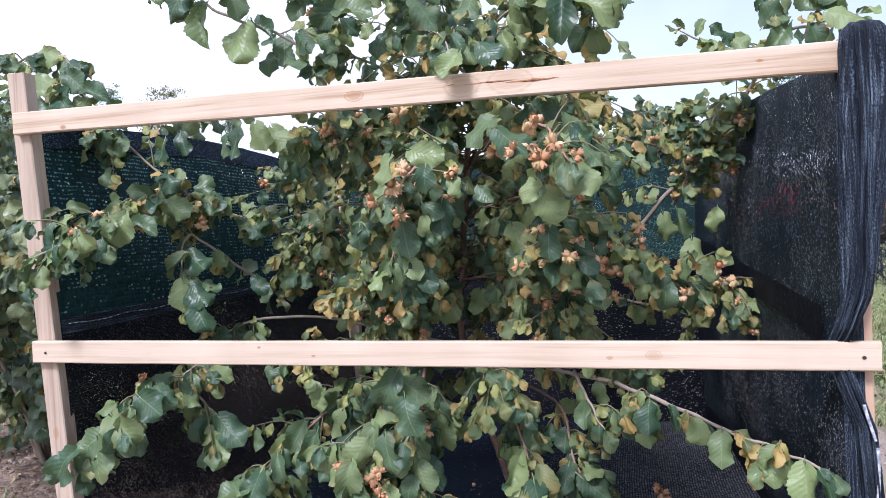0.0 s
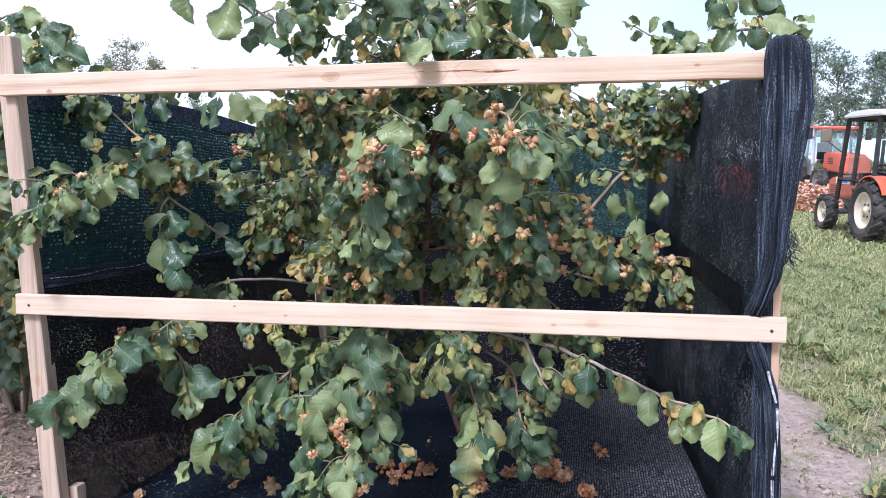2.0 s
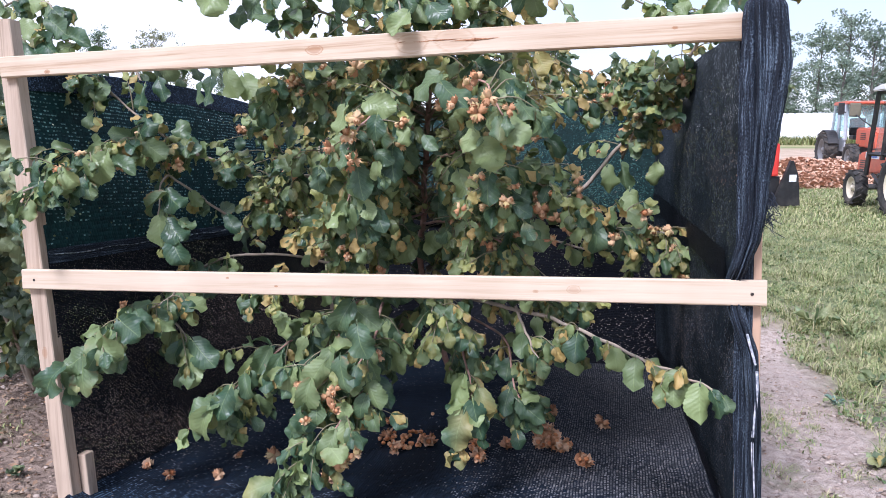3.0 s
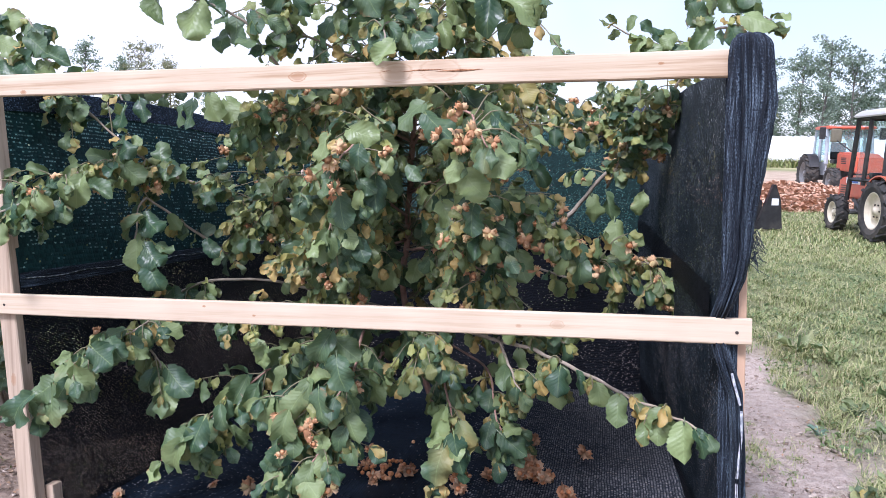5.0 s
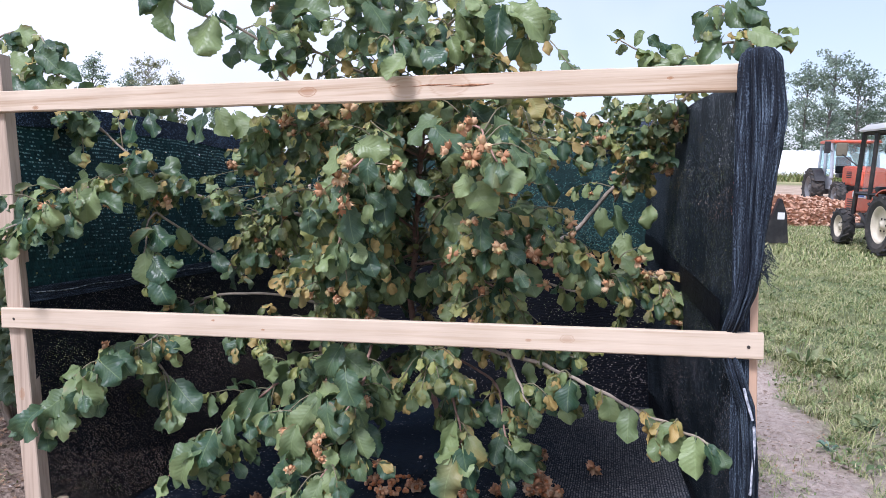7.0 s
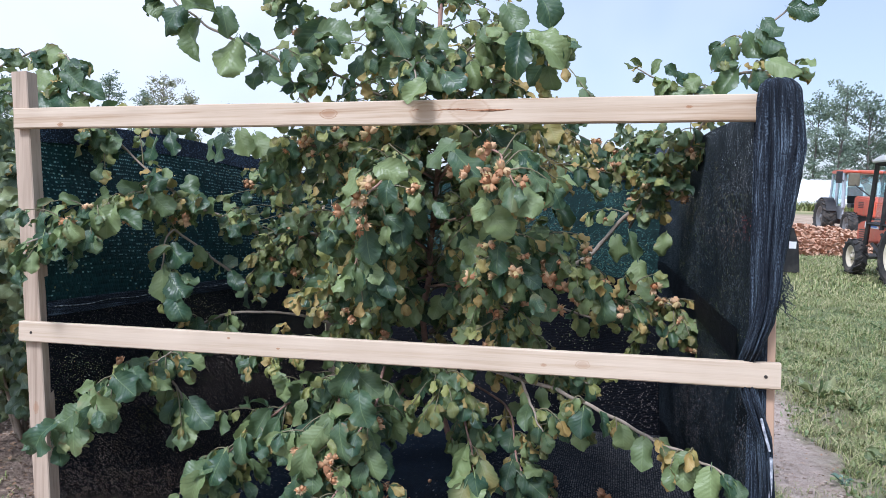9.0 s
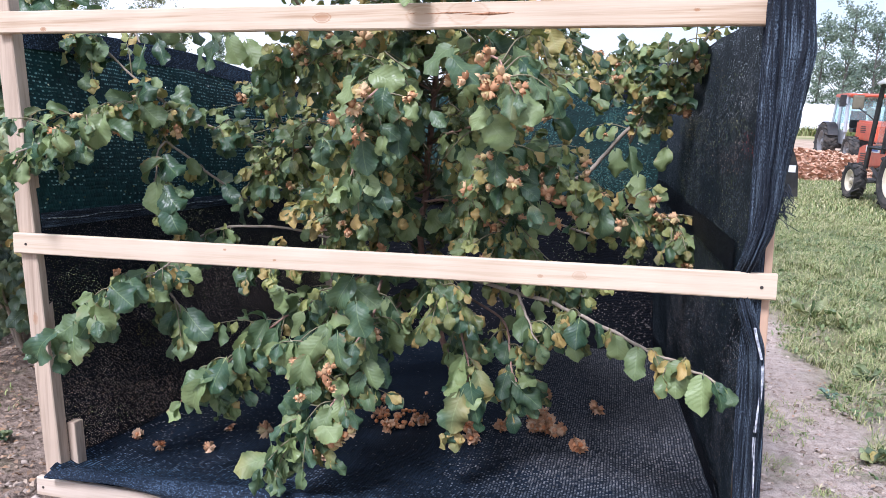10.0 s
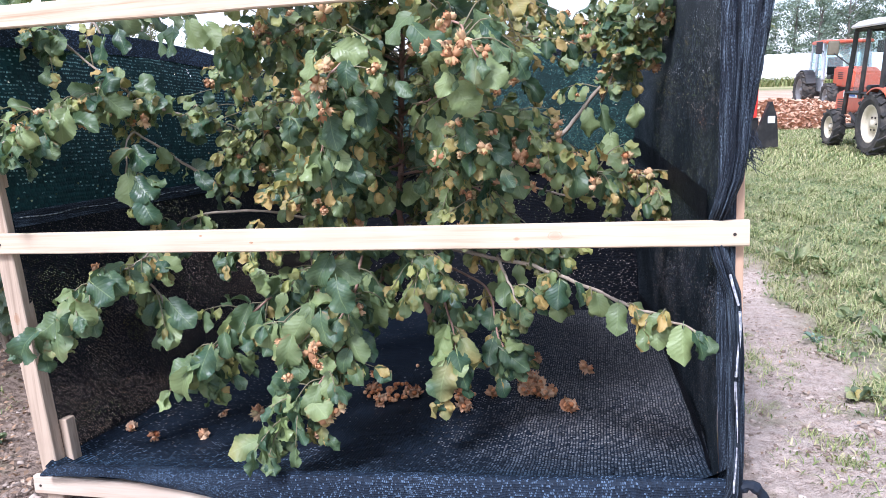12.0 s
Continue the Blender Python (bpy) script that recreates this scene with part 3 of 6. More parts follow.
def build_nets():
    # side panel beside the weathered post: lower and upper strips, overlapping along a seam
    def left_low(s, t):
        y = lerp(0.05, 2.28, s)
        z = lerp(0.06, 0.965 + 0.04 * s, t)
        return (lerp(0.11, 0.045, t) - 0.03 * math.sin(math.pi * t) * s, y, z), (y, z)

    def left_up(s, t):
        y = lerp(0.05, 2.28, s)
        z = lerp(0.925 + 0.04 * s, 1.545 + 0.05 * math.sin(math.pi * min(1, s * 1.1)), t)
        return (lerp(0.05, -0.01, t), y, z), (y, z)

    low_net = sheet("shade_net", left_low, 60, 30, "dark blue knitted shade net stretched low beside the weathered post", M_NET)
    strip = sheet("shade_net", left_up, 60, 24, "dark green knitted shade net strip above a seam", M_NET_GREEN)

    def back(s, t):
        x = lerp(0.03, 2.16, s)
        z = lerp(0.93, lerp(1.62, 1.70, s) - 0.05 * math.sin(math.pi * s), t)
        return (x, 2.27 + 0.02 * math.sin(6 * s), z), (x, z)

    def back_low(s, t):
        x = lerp(0.03, 2.16, s)
        z = lerp(0.02, 0.985, t)
        return (x, 2.282 + 0.02 * math.sin(6 * s) + 0.04 * math.sin(math.pi * t), z), (x, z)

    def back_edge(s, t):
        p, q = back_low(s, lerp(0.93, 1.0, t))
        return (p[0], p[1] - 0.02, p[2]), q

    rear = sheet("shade_net", back, 50, 24, "dark green shade net closing the rear of the cage", M_NET_REAR)
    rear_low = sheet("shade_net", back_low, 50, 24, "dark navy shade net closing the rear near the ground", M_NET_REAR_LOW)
    sheet("selvedge", back_edge, 50, 4, "dark woven selvedge along the net's top", M_NET_DARK, 0.006, parent=rear_low)

    def right(s, t):
        z = lerp(0.10, lerp(1.51, 1.68, min(1, s * 1.15)), t)
        fold = lerp(2.182, 2.165, min(1, t * 3)) - 0.03 * s * min(1, t * 3)
        y = lerp(0.024, 2.32, s)
        x = fold - lerp(0.10 * s ** 3, 0.06 * s, min(1, t * 3)) - 0.015 * math.sin(math.pi * t) * s
        return (x, y, z), (y, z)

    def strip_front(s, t):
        fold = lerp(2.182, 2.165, min(1, t * 3))
        x, z = lerp(2.20, fold - 0.008, s), lerp(0.10, 1.51, t)
        return (x, 0.020, z), (2.2 - x, z)

    side_net = sheet("shade_net", right, 60, 36, "navy shade net hung on the side towards the parked tractors", M_NET_SIDE, 0.014, True)

    sheet("turned_edge", strip_front, 6, 36, "linty turned front edge of the net", M_NET_DENSE, 0.003, True, parent=side_net)

    # woven selvedges along the free edges
    def green_top(s, t):
        p, q = left_up(s, lerp(0.88, 1.0, t))
        return (p[0] + 0.006, p[1], p[2] + 0.008), q

    sheet("selvedge", green_top, 60, 5, "navy woven selvedge along the strip's top", M_NET_HEM, 0.006, parent=strip)

    def side_lap(s, t):
        p, q = right(lerp(0.06, 0.985, s), lerp(0.545, 0.605, t) + 0.02 * s)
        return (p[0] - 0.009, p[1], p[2]), q

    sheet("lap", side_lap, 60, 6, "black doubled lap where the panel's strips meet", M_NET_DARK, 0.008, True, parent=side_net)
    def low_edge(s, t):
        p, q = left_low(s, lerp(0.94, 0.995, t))
        return (p[0] + 0.006, p[1], p[2]), q

    def side_hem(s, t):
        p, q = right(lerp(0.06, 0.97, s), lerp(0.0, 0.07, t))
        return (p[0] - 0.008, p[1], p[2]), q

    sheet("hem", side_hem, 50, 4, "black doubled hem along the net's foot", M_NET_DARK, 0.005, True, parent=side_net)
    sheet("selvedge", low_edge, 60, 3, "dark woven selvedge along the net's top", M_NET_DENSE, 0.006, parent=low_net)

    # ground sheet, turned up over the front rail and bunched towards one corner
    def mat_floor(s, t):
        x = lerp(0.10, 2.19, s)
        y = lerp(-0.012, 2.27, t)
        lip = 0.012 + 0.105 * s
        z = 0.098 + lip * math.exp(-y * 9) + 0.012 * noise.noise(Vector((x * 4, y * 4, 0)))
        if y < 0.012:
            z -= 0.012
        side = max(0.0, (x - 2.05) / 0.14)
        z += 0.05 * side * side + 0.03 * max(0.0, (0.2 - x) / 0.1) ** 2
        return (x, y, z), (x, y)

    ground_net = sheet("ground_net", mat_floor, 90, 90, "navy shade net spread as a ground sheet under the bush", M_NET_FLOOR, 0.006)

    def front_lip(s, t):
        x = lerp(0.10, 2.20, s)
        drop = (0.008 + 0.14 * min(1, max(0.0, s - 0.10) * 3.2) ** 1.3) * (1 + 0.08 * math.sin(17 * s))
        lip = 0.012 + 0.105 * s
        if t < 0.4:
            y = lerp(0.05, -0.022, t / 0.4)
            z = 0.108 + lip * math.exp(-max(0.0, y) * 9) + 0.006 * math.sin(math.pi * t / 0.4)
            return (x, y, z), (x, 1.3 + 0.07 * t / 0.4)
        f = (t - 0.4) / 0.6
        return (x, -0.022 - 0.012 * math.sin(math.pi * f), 0.108 + lip - drop * f), (x, 1.37 + 0.12 * f)

    sheet("hem", front_lip, 120, 20, "bunched navy net hem turned over the front rail", M_NET_HEM, 0.006, parent=ground_net)

    # pale seam thread along the overlap of the two strips
    bm = bmesh.new()
    tube(bm, np.array([(0.058 + 0.004 * math.sin(9 * y), y, 0.938 + 0.04 * (y - 0.05) / 2.23 + 0.003 * math.sin(23 * y)) for y in np.linspace(0.07, 1.5, 60)]), 0.0022, 0.0018, 4)
    k = Nodes("seam_thread")
    k.set(Base_Color=k.ramp(k.noise(k.coord("Object"), 60, 2), (0.45, (0.02, 0.03, 0.03)), (0.6, (0.3, 0.33, 0.33))), Roughness=0.7)
    link_mesh("seam", bm, k.mat, strip, "pale sewn seam thread")

    # gathered net hung over the bright post
    def bundle(name, levels, folds, label, parent=None, close_top=True):
        z0, z1 = levels[0][0], levels[-1][0]
        n = 84
        seg = 200
        verts, uvs = [], []
        zs = [l[0] for l in levels][::-1]
        for i in range(n + 1):
            z = lerp(z0, z1, i / n)
            xl = np.interp(z, zs, [l[1] for l in levels][::-1])
            xr = np.interp(z, zs, [l[2] for l in levels][::-1])
            yc = np.interp(z, zs, [l[3] for l in levels][::-1])
            cap = math.sqrt(max(0.0, 1 - max(0.0, 1 - i / 2.5) ** 2)) if close_top else 1.0
            for j in range(seg):
                a = 2 * math.pi * j / seg
                ph = 2.2 * noise.noise(Vector((z * 2.5, 0, 1)))
                rib = abs(math.sin(folds * 0.8 * a + ph + 1.6 * noise.noise(Vector((math.cos(a) * 2, math.sin(a) * 2, z * 2.2)))))
                f = 1 + 0.36 * (rib ** 0.7 - 0.6) + 0.40 * noise.noise(Vector((math.cos(a) * 2.6, math.sin(a) * 2.6, z * 2.0))) + 0.10 * noise.noise(Vector((math.cos(a) * 9, math.sin(a) * 9, z * 22)))
                x = (xl + xr) / 2 + (xr - xl) / 2 * math.cos(a) * f * (0.6 + 0.4 * cap)
                y = yc - 0.034 * math.sin(a) * f * (0.3 + 0.7 * cap)
                verts.append((x, y, z + 0.004 * noise.noise(Vector((a * 2, z * 9, 0)))))
                uvs.append((z, a * 0.06))
        faces = []
        for i in range(n):
            for j in range(seg):
                faces.append((i * seg + j, i * seg + (j + 1) % seg, (i + 1) * seg + (j + 1) % seg, (i + 1) * seg + j))
        ob = raw_mesh(name, verts, faces, M_NET_DENSE, parent, uvs)
        if parent is None:
            ob.matrix_basis = CAGE
            tagged(ob, label, "net", "gathered nets")
        return ob

    up = bundle("gathered_net", [(1.580, 2.168, 2.236, -0.006), (1.55, 2.163, 2.248, -0.014), (1.42, 2.163, 2.256, -0.016), (1.29, 2.168, 2.238, -0.016), (1.17, 2.170, 2.222, -0.014), (1.06, 2.172, 2.214, -0.012), (1.0, 2.165, 2.205, -0.006), (0.93, 2.150, 2.182, 0.012), (0.88, 2.140, 2.170, 0.055)], 9, "thick folds of navy net hung over the post top")
    lo = bundle("gathered_net", [(0.86, 2.140, 2.172, 0.055), (0.80, 2.150, 2.183, 0.01), (0.72, 2.176, 2.208, -0.012), (0.58, 2.186, 2.214, -0.016), (0.40, 2.187, 2.215, -0.02), (0.22, 2.184, 2.216, -0.02), (0.16, 2.16, 2.21, -0.02)], 7, "gathered navy net edge hanging beside the post with white edging", close_top=False)
    k = Nodes("white_edging")
    k.set(Base_Color=k.ramp(k.noise(k.coord("Object"), 120, 3), (0.38, (0.22, 0.24, 0.28)), (0.6, (0.60, 0.62, 0.65))), Roughness=0.6)
    for z0, z1 in ((0.775, 0.70), (0.685, 0.520), (0.507, 0.350), (0.337, 0.215)):
        bm = bmesh.new()
        line = np.array([(2.197 + 0.004 * math.sin(z * 22) - (0.012 * max(0, z - 0.69) / 0.06 if z > 0.69 else 0), -0.052, z) for z in np.linspace(z0, z1, 8)])
        tube(bm, line, 0.0034, 0.0032, 6)
        part("edging", bm, k.mat, lo, "white woven edging strip")
    # frayed ends
    r = random.Random(3)
    bm = bmesh.new()
    for i in range(150):
        p = np.array((2.205 + r.uniform(-0.02, 0.028), -0.02 + r.uniform(-0.02, 0.02), 1.10 + r.uniform(-0.06, 0.02)))
        q = p + np.array((r.gauss(0.004, 0.012), r.gauss(-0.004, 0.01), -r.uniform(0.010, 0.034)))
        tube(bm, np.array([p, (p + q) / 2 + np.array((r.gauss(0, 0.006), 0, 0)), q]), 0.0011, 0.0006, 3)
    part("frayed_end", bm, M_NET_DENSE, up, "frayed net threads")
    bm = bmesh.new()
    tube(bm, spline([(2.20, -0.03, 0.215), (2.235, -0.045, 0.235), (2.265, -0.04, 0.205), (2.27, -0.03, 0.165)], 12), 0.016, 0.010, 9, 0.5)
    part("knot", bm, M_NET_DENSE, lo, "tied end of the net")
    def rear_fold(s, t):
        x = lerp(1.62, 2.09, s)
        top = 1.615 + 0.09 * s + 0.018 * math.sin(9 * s)
        return (x, 2.24 - 0.02 * math.sin(math.pi * t), top - (0.07 + 0.05 * math.sin(math.pi * s)) * t), (x, t * 0.12)

    sheet("fold", rear_fold, 40, 12, "slack dark net fold on the rear top edge", M_NET_DENSE, 0.016, parent=rear)


build_nets()


# ---- hazel leaves ----
def leaf_shape(seed, rows=22, cols=(-1.0, -0.72, -0.36, 0.0, 0.36, 0.72, 1.0)):
    """Vertices, faces and UVs of one round, finely toothed hazel leaf of length 1, base at the origin, tip along +y, upper face +z."""
    r = random.Random(seed)
    wide, curl = r.uniform(0.35, 0.47), r.choice((-0.4, 0.2, 0.5, 0.8, 1.1, 1.5)) * r.uniform(0.7, 1.1)
    vee = r.uniform(-0.2, 0.95)
    fold = [vee + r.uniform(-0.3, 0.3) for _ in (0, 1)]
    roll = [r.uniform(-1.3, 0.4) for _ in (0, 1)]
    bend, ph, wave = r.uniform(-0.3, 0.3), r.uniform(0, 6), r.uniform(0.2, 0.55)
    fine = rows > 15
    verts, uvs, faces = [], [], []
    p, a = Vector((0, 0, 0)), -0.15 * curl
    nc = len(cols)
    for i in range(rows + 1):
        v = i / rows
        w = wide * np.interp(v, (0, 0.03, 0.10, 0.24, 0.42, 0.58, 0.70, 0.80, 0.88, 0.94, 1), (0.12, 0.39, 0.63, 0.86, 0.97, 1.0, 0.93, 0.74, 0.48, 0.24, 0.0))
        w *= 1 + 0.03 * math.sin(ph + 7 * v)
        along, up = Vector((math.sin(bend * v), math.cos(a), -math.sin(a))).normalized(), Vector((0, math.sin(a), math.cos(a)))
        for c in cols:
            s = 0 if c < 0 else 1
            t = abs(c)
            d = t * w
            if t == 1.0:
                d *= (1.0, 1.08, 0.95, 1.05)[(i + seed) % 4] if fine else (1.0, 1.09, 0.94, 1.06)[(i + seed) % 4]
            e = fold[s] * (1 - 0.3 * v) + roll[s] * t * (0.3 + 0.7 * v) + wave * math.sin(ph * 2 + 9 * v + 2 * s) * t ** 2
            q = p + Vector((math.copysign(d * math.cos(e), c) if c else 0.0, 0, 0)) + up * (d * math.sin(e))
            q += up * 0.06 * noise.noise(Vector((3.5 * c * w, 3.5 * v, seed * 3.7)))
            if fine:
                q += up * (0.007 * t ** 0.6 * math.sin(2 * math.pi * 7.5 * (v - 0.34 * t ** 0.85)))
            q += along * (-0.16 * t ** 1.6 * (1 - v) ** 4)
            verts.append(tuple(q))
            uvs.append((c, v))
        p = p + along / rows
        a += curl / rows * (0.4 + 1.2 * v)
    for i in range(rows):
        for j in range(nc - 1):
            k = i * nc + j
            faces.append((k, k + 1, k + nc + 1, k + nc))
    b = len(verts)
    for y, s in ((-0.26, 0.010), (0.02, 0.012)):
        for x, z in ((-s, 0.0), (s, 0.0)):
            verts.append((x, y, z - (0.04 if y < 0 else 0)))
            uvs.append((0.0, 0.0))
    faces.append((b, b + 1, b + 3, b + 2))
    return np.array(verts), np.array(faces), np.array(uvs)


LEAVES = [leaf_shape(s) for s in range(24)]
LEAVES_COARSE = [leaf_shape(s, 11, (-1.0, -0.55, 0.0, 0.55, 1.0)) for s in range(24)]


def leaf_matrix(base, along, normal, size):
    y = Vector(along).normalized()
    z = Vector(normal)
    z = (z - y * z.dot(y)).normalized()
    x = y.cross(z)
    m = Matrix((x, y, z)).transposed() * size
    m = m.to_4x4()
    m.translation = Vector(base) + y * size * 0.24
    return m


class Foliage:
    """Leaves gathered for one bush: the front ones become objects, the rest one mesh."""

    def __init__(self, parent, material, seed):
        self.parent, self.material, self.r, self.all = parent, material, random.Random(seed), []
        self.clear = self.young = None
        self.fine = 0.088

    def add(self, base, along, normal, size):
        if self.clear and self.clear(Vector(base) + Vector(along).normalized() * size * 0.6) and self.r.random() < 0.88:
            return
        self.all.append((leaf_matrix(base, along, normal, size), self.r.randrange(len(LEAVES))))

    def sprig(self, line, count, size, out, t0=0.15, droop=0.7, terminal=True):
        """Leaves set alternately along a twig; out: the direction in which the faces look."""
        r = self.r
        n = len(line)
        for i in range(count):
            f = t0 + (1 - t0) * (i + r.uniform(-0.3, 0.3)) / max(1, count - 1) if count > 1 else 1.0
            f = min(max(f, 0.0), 1.0)
            k = min(int(f * (n - 1)), n - 2)
            p = Vector(line[k]).lerp(Vector(line[k + 1]), f * (n - 1) - k)
            t = Vector(line[k + 1] - line[k]).normalized()
            side = t.cross(Vector(out)).normalized() * (1 if i % 2 else -1)
            a = side * r.uniform(0.3, 0.9) + t * r.uniform(0.2, 0.8) + Vector((r.gauss(0, 0.3), r.gauss(-0.15, 0.3), -1.5 * droop * r.uniform(0.3, 1.5)))
            nn = Vector(out) * r.uniform(0.4, 1.1) + Vector((r.gauss(0, 0.55), r.gauss(0, 0.4), r.uniform(0.1, 1.2)))
            self.add(p, a, nn, size * r.uniform(0.5, 1.25) * (1.1 - 0.25 * f))
        if terminal:
            t = Vector(line[-1] - line[-3]).normalized()
            self.add(line[-1], t + Vector((0, 0, -0.5 * droop)), Vector(out) + Vector((0, 0, 0.5)), size * r.uniform(0.5, 0.9))

    def pin(self, rows, largest=0.092):
        """Single large leaves, each by its base and its tip."""
        r = self.r
        for x0, y0, z0, x1, y1, z1 in rows:
            a, b = Vector((x0, y0, z0)), Vector((x1, y1, z1))
            size = min(largest, (b - a).length * 1.05)
            nn = Vector((r.gauss(0.05, 0.3), -1.0, r.uniform(0.1, 0.9)))
            self.all.append((leaf_matrix(a - (b - a).normalized() * size * 0.24, b - a, nn, size), r.randrange(len(LEAVES))))

    def finish(self, heroes, score):
        order = sorted(self.all, key=lambda e: score(e[0].translation))
        meshes = {}
        for m, v in order[:heroes]:
            if v not in meshes:
                ob = raw_mesh("leaf", LEAVES[v][0], LEAVES[v][1], self.material, self.parent, LEAVES[v][2])
                meshes[v] = ob.data
            else:
                ob = new("leaf", meshes[v])
                ob.parent = self.parent
            ob.matrix_basis = m
        rest = order[heroes:]
        young = [e for e in rest if self.young and e[0].to_scale().x < 0.050]
        for name, group, material in (("foliage", [e for e in rest if not self.young or e[0].to_scale().x >= 0.050], self.material), ("young_foliage", young, self.young)):
            if not group:
                continue
            vs, fs, us, off = [], [], [], 0
            for m, v in group:
                lv, lf, lu = LEAVES[v] if m.to_scale().x > self.fine else LEAVES_COARSE[v]
                a = np.array(m)
                vs.append(lv @ a[:3, :3].T + a[:3, 3])
                fs.append(lf + off)
                us.append(lu)
                off += len(lv)
            ob = raw_mesh(name, np.vstack(vs), np.vstack(fs), material, self.parent, np.vstack(us))
            ob["kind"] = "stuff"


# ---- nuts ----
def nut_bm(bm, m, r=0.0086):
    made = bmesh.ops.create_uvsphere(bm, u_segments=10, v_segments=7, radius=r)["verts"]
    for v in made:
        h = v.co.z / r
        v.co.z *= 1.12
        v.co.x *= 1 - 0.25 * max(0, h) ** 2
        v.co.y *= 1 - 0.25 * max(0, h) ** 2
    bmesh.ops.transform(bm, matrix=m, verts=made)


def husk_arrays(seed, nuts, dry=False):
    """A few ragged, leafy cups, one to a nut, with torn and curled rims; dry ones gape."""
    r = random.Random(seed)
    verts, faces, seats = [], [], []
    n = 16
    for i in range(nuts):
        a = 2 * math.pi * i / nuts + r.uniform(-0.4, 0.4)
        d = Vector((math.cos(a), math.sin(a), r.uniform(-0.7, 0.8))).normalized()
        turn = d.to_track_quat("Z", "Y").to_matrix().to_4x4()
        m = Matrix.Translation(d * 0.009) @ turn
        seats.append(Matrix.Translation(d * 0.0145) @ turn)
        lobes = [(r.uniform(0.010, 0.024) if dry else r.uniform(0.011, 0.0225), r.uniform(0.002, 0.016) if dry else r.uniform(-0.003, 0.007)) for _ in range(n // 2)]
        k = len(verts)
        for q, (rad, f) in enumerate(((0.002, -0.008), (0.0082, -0.003), (0.0100, 0.35), (0.0104, 0.7), (0.0104, 1.0))):
            for j in range(n):
                h, flare = lobes[j // 2]
                h = h if j % 2 else h * (0.3 if dry else 0.5)
                z = f if q < 2 else h * f
                w = rad + (flare * max(0.0, f - 0.2) if q > 1 else 0.0) + r.uniform(-0.0007, 0.0007)
                b = 2 * math.pi * (j + r.uniform(-0.25, 0.25)) / n
                verts.append(m @ Vector((w * math.cos(b), w * math.sin(b), z)))
        for q in range(4):
            for j in range(n):
                faces.append((k + q * n + j, k + q * n + (j + 1) % n, k + (q + 1) * n + (j + 1) % n, k + (q + 1) * n + j))
    return np.array([tuple(v) for v in verts]), np.array(faces), seats


HUSKS = {}


def nut_cluster(parent, m, seed, nuts=3):
    key = (seed % 5, nuts, parent is None)
    if key not in HUSKS:
        v, f, seats = husk_arrays(seed % 5, nuts, parent is None)
        ob = raw_mesh("husk" if parent else "husked_hazelnut", v, f, M_HUSK if parent else M_HUSK_DRY)
        bm = bmesh.new()
        nut_bm(bm, Matrix.Identity(4))
        n = link_mesh("nut", bm, M_NUT if parent else M_NUT_DRY, ob)
        n.matrix_basis = seats[0]
        HUSKS[key] = (ob.data, n.data, seats)
        kids = seats[1:]
    else:
        me, _, seats = HUSKS[key]
        ob = new("husk" if parent else "husked_hazelnut", me)
        kids = seats
    for s in kids:
        n = new("nut", HUSKS[key][1])
        n.parent = ob
        n.matrix_basis = s
    if parent is not None:
        ob.parent = parent
    ob.matrix_basis = m
    return ob


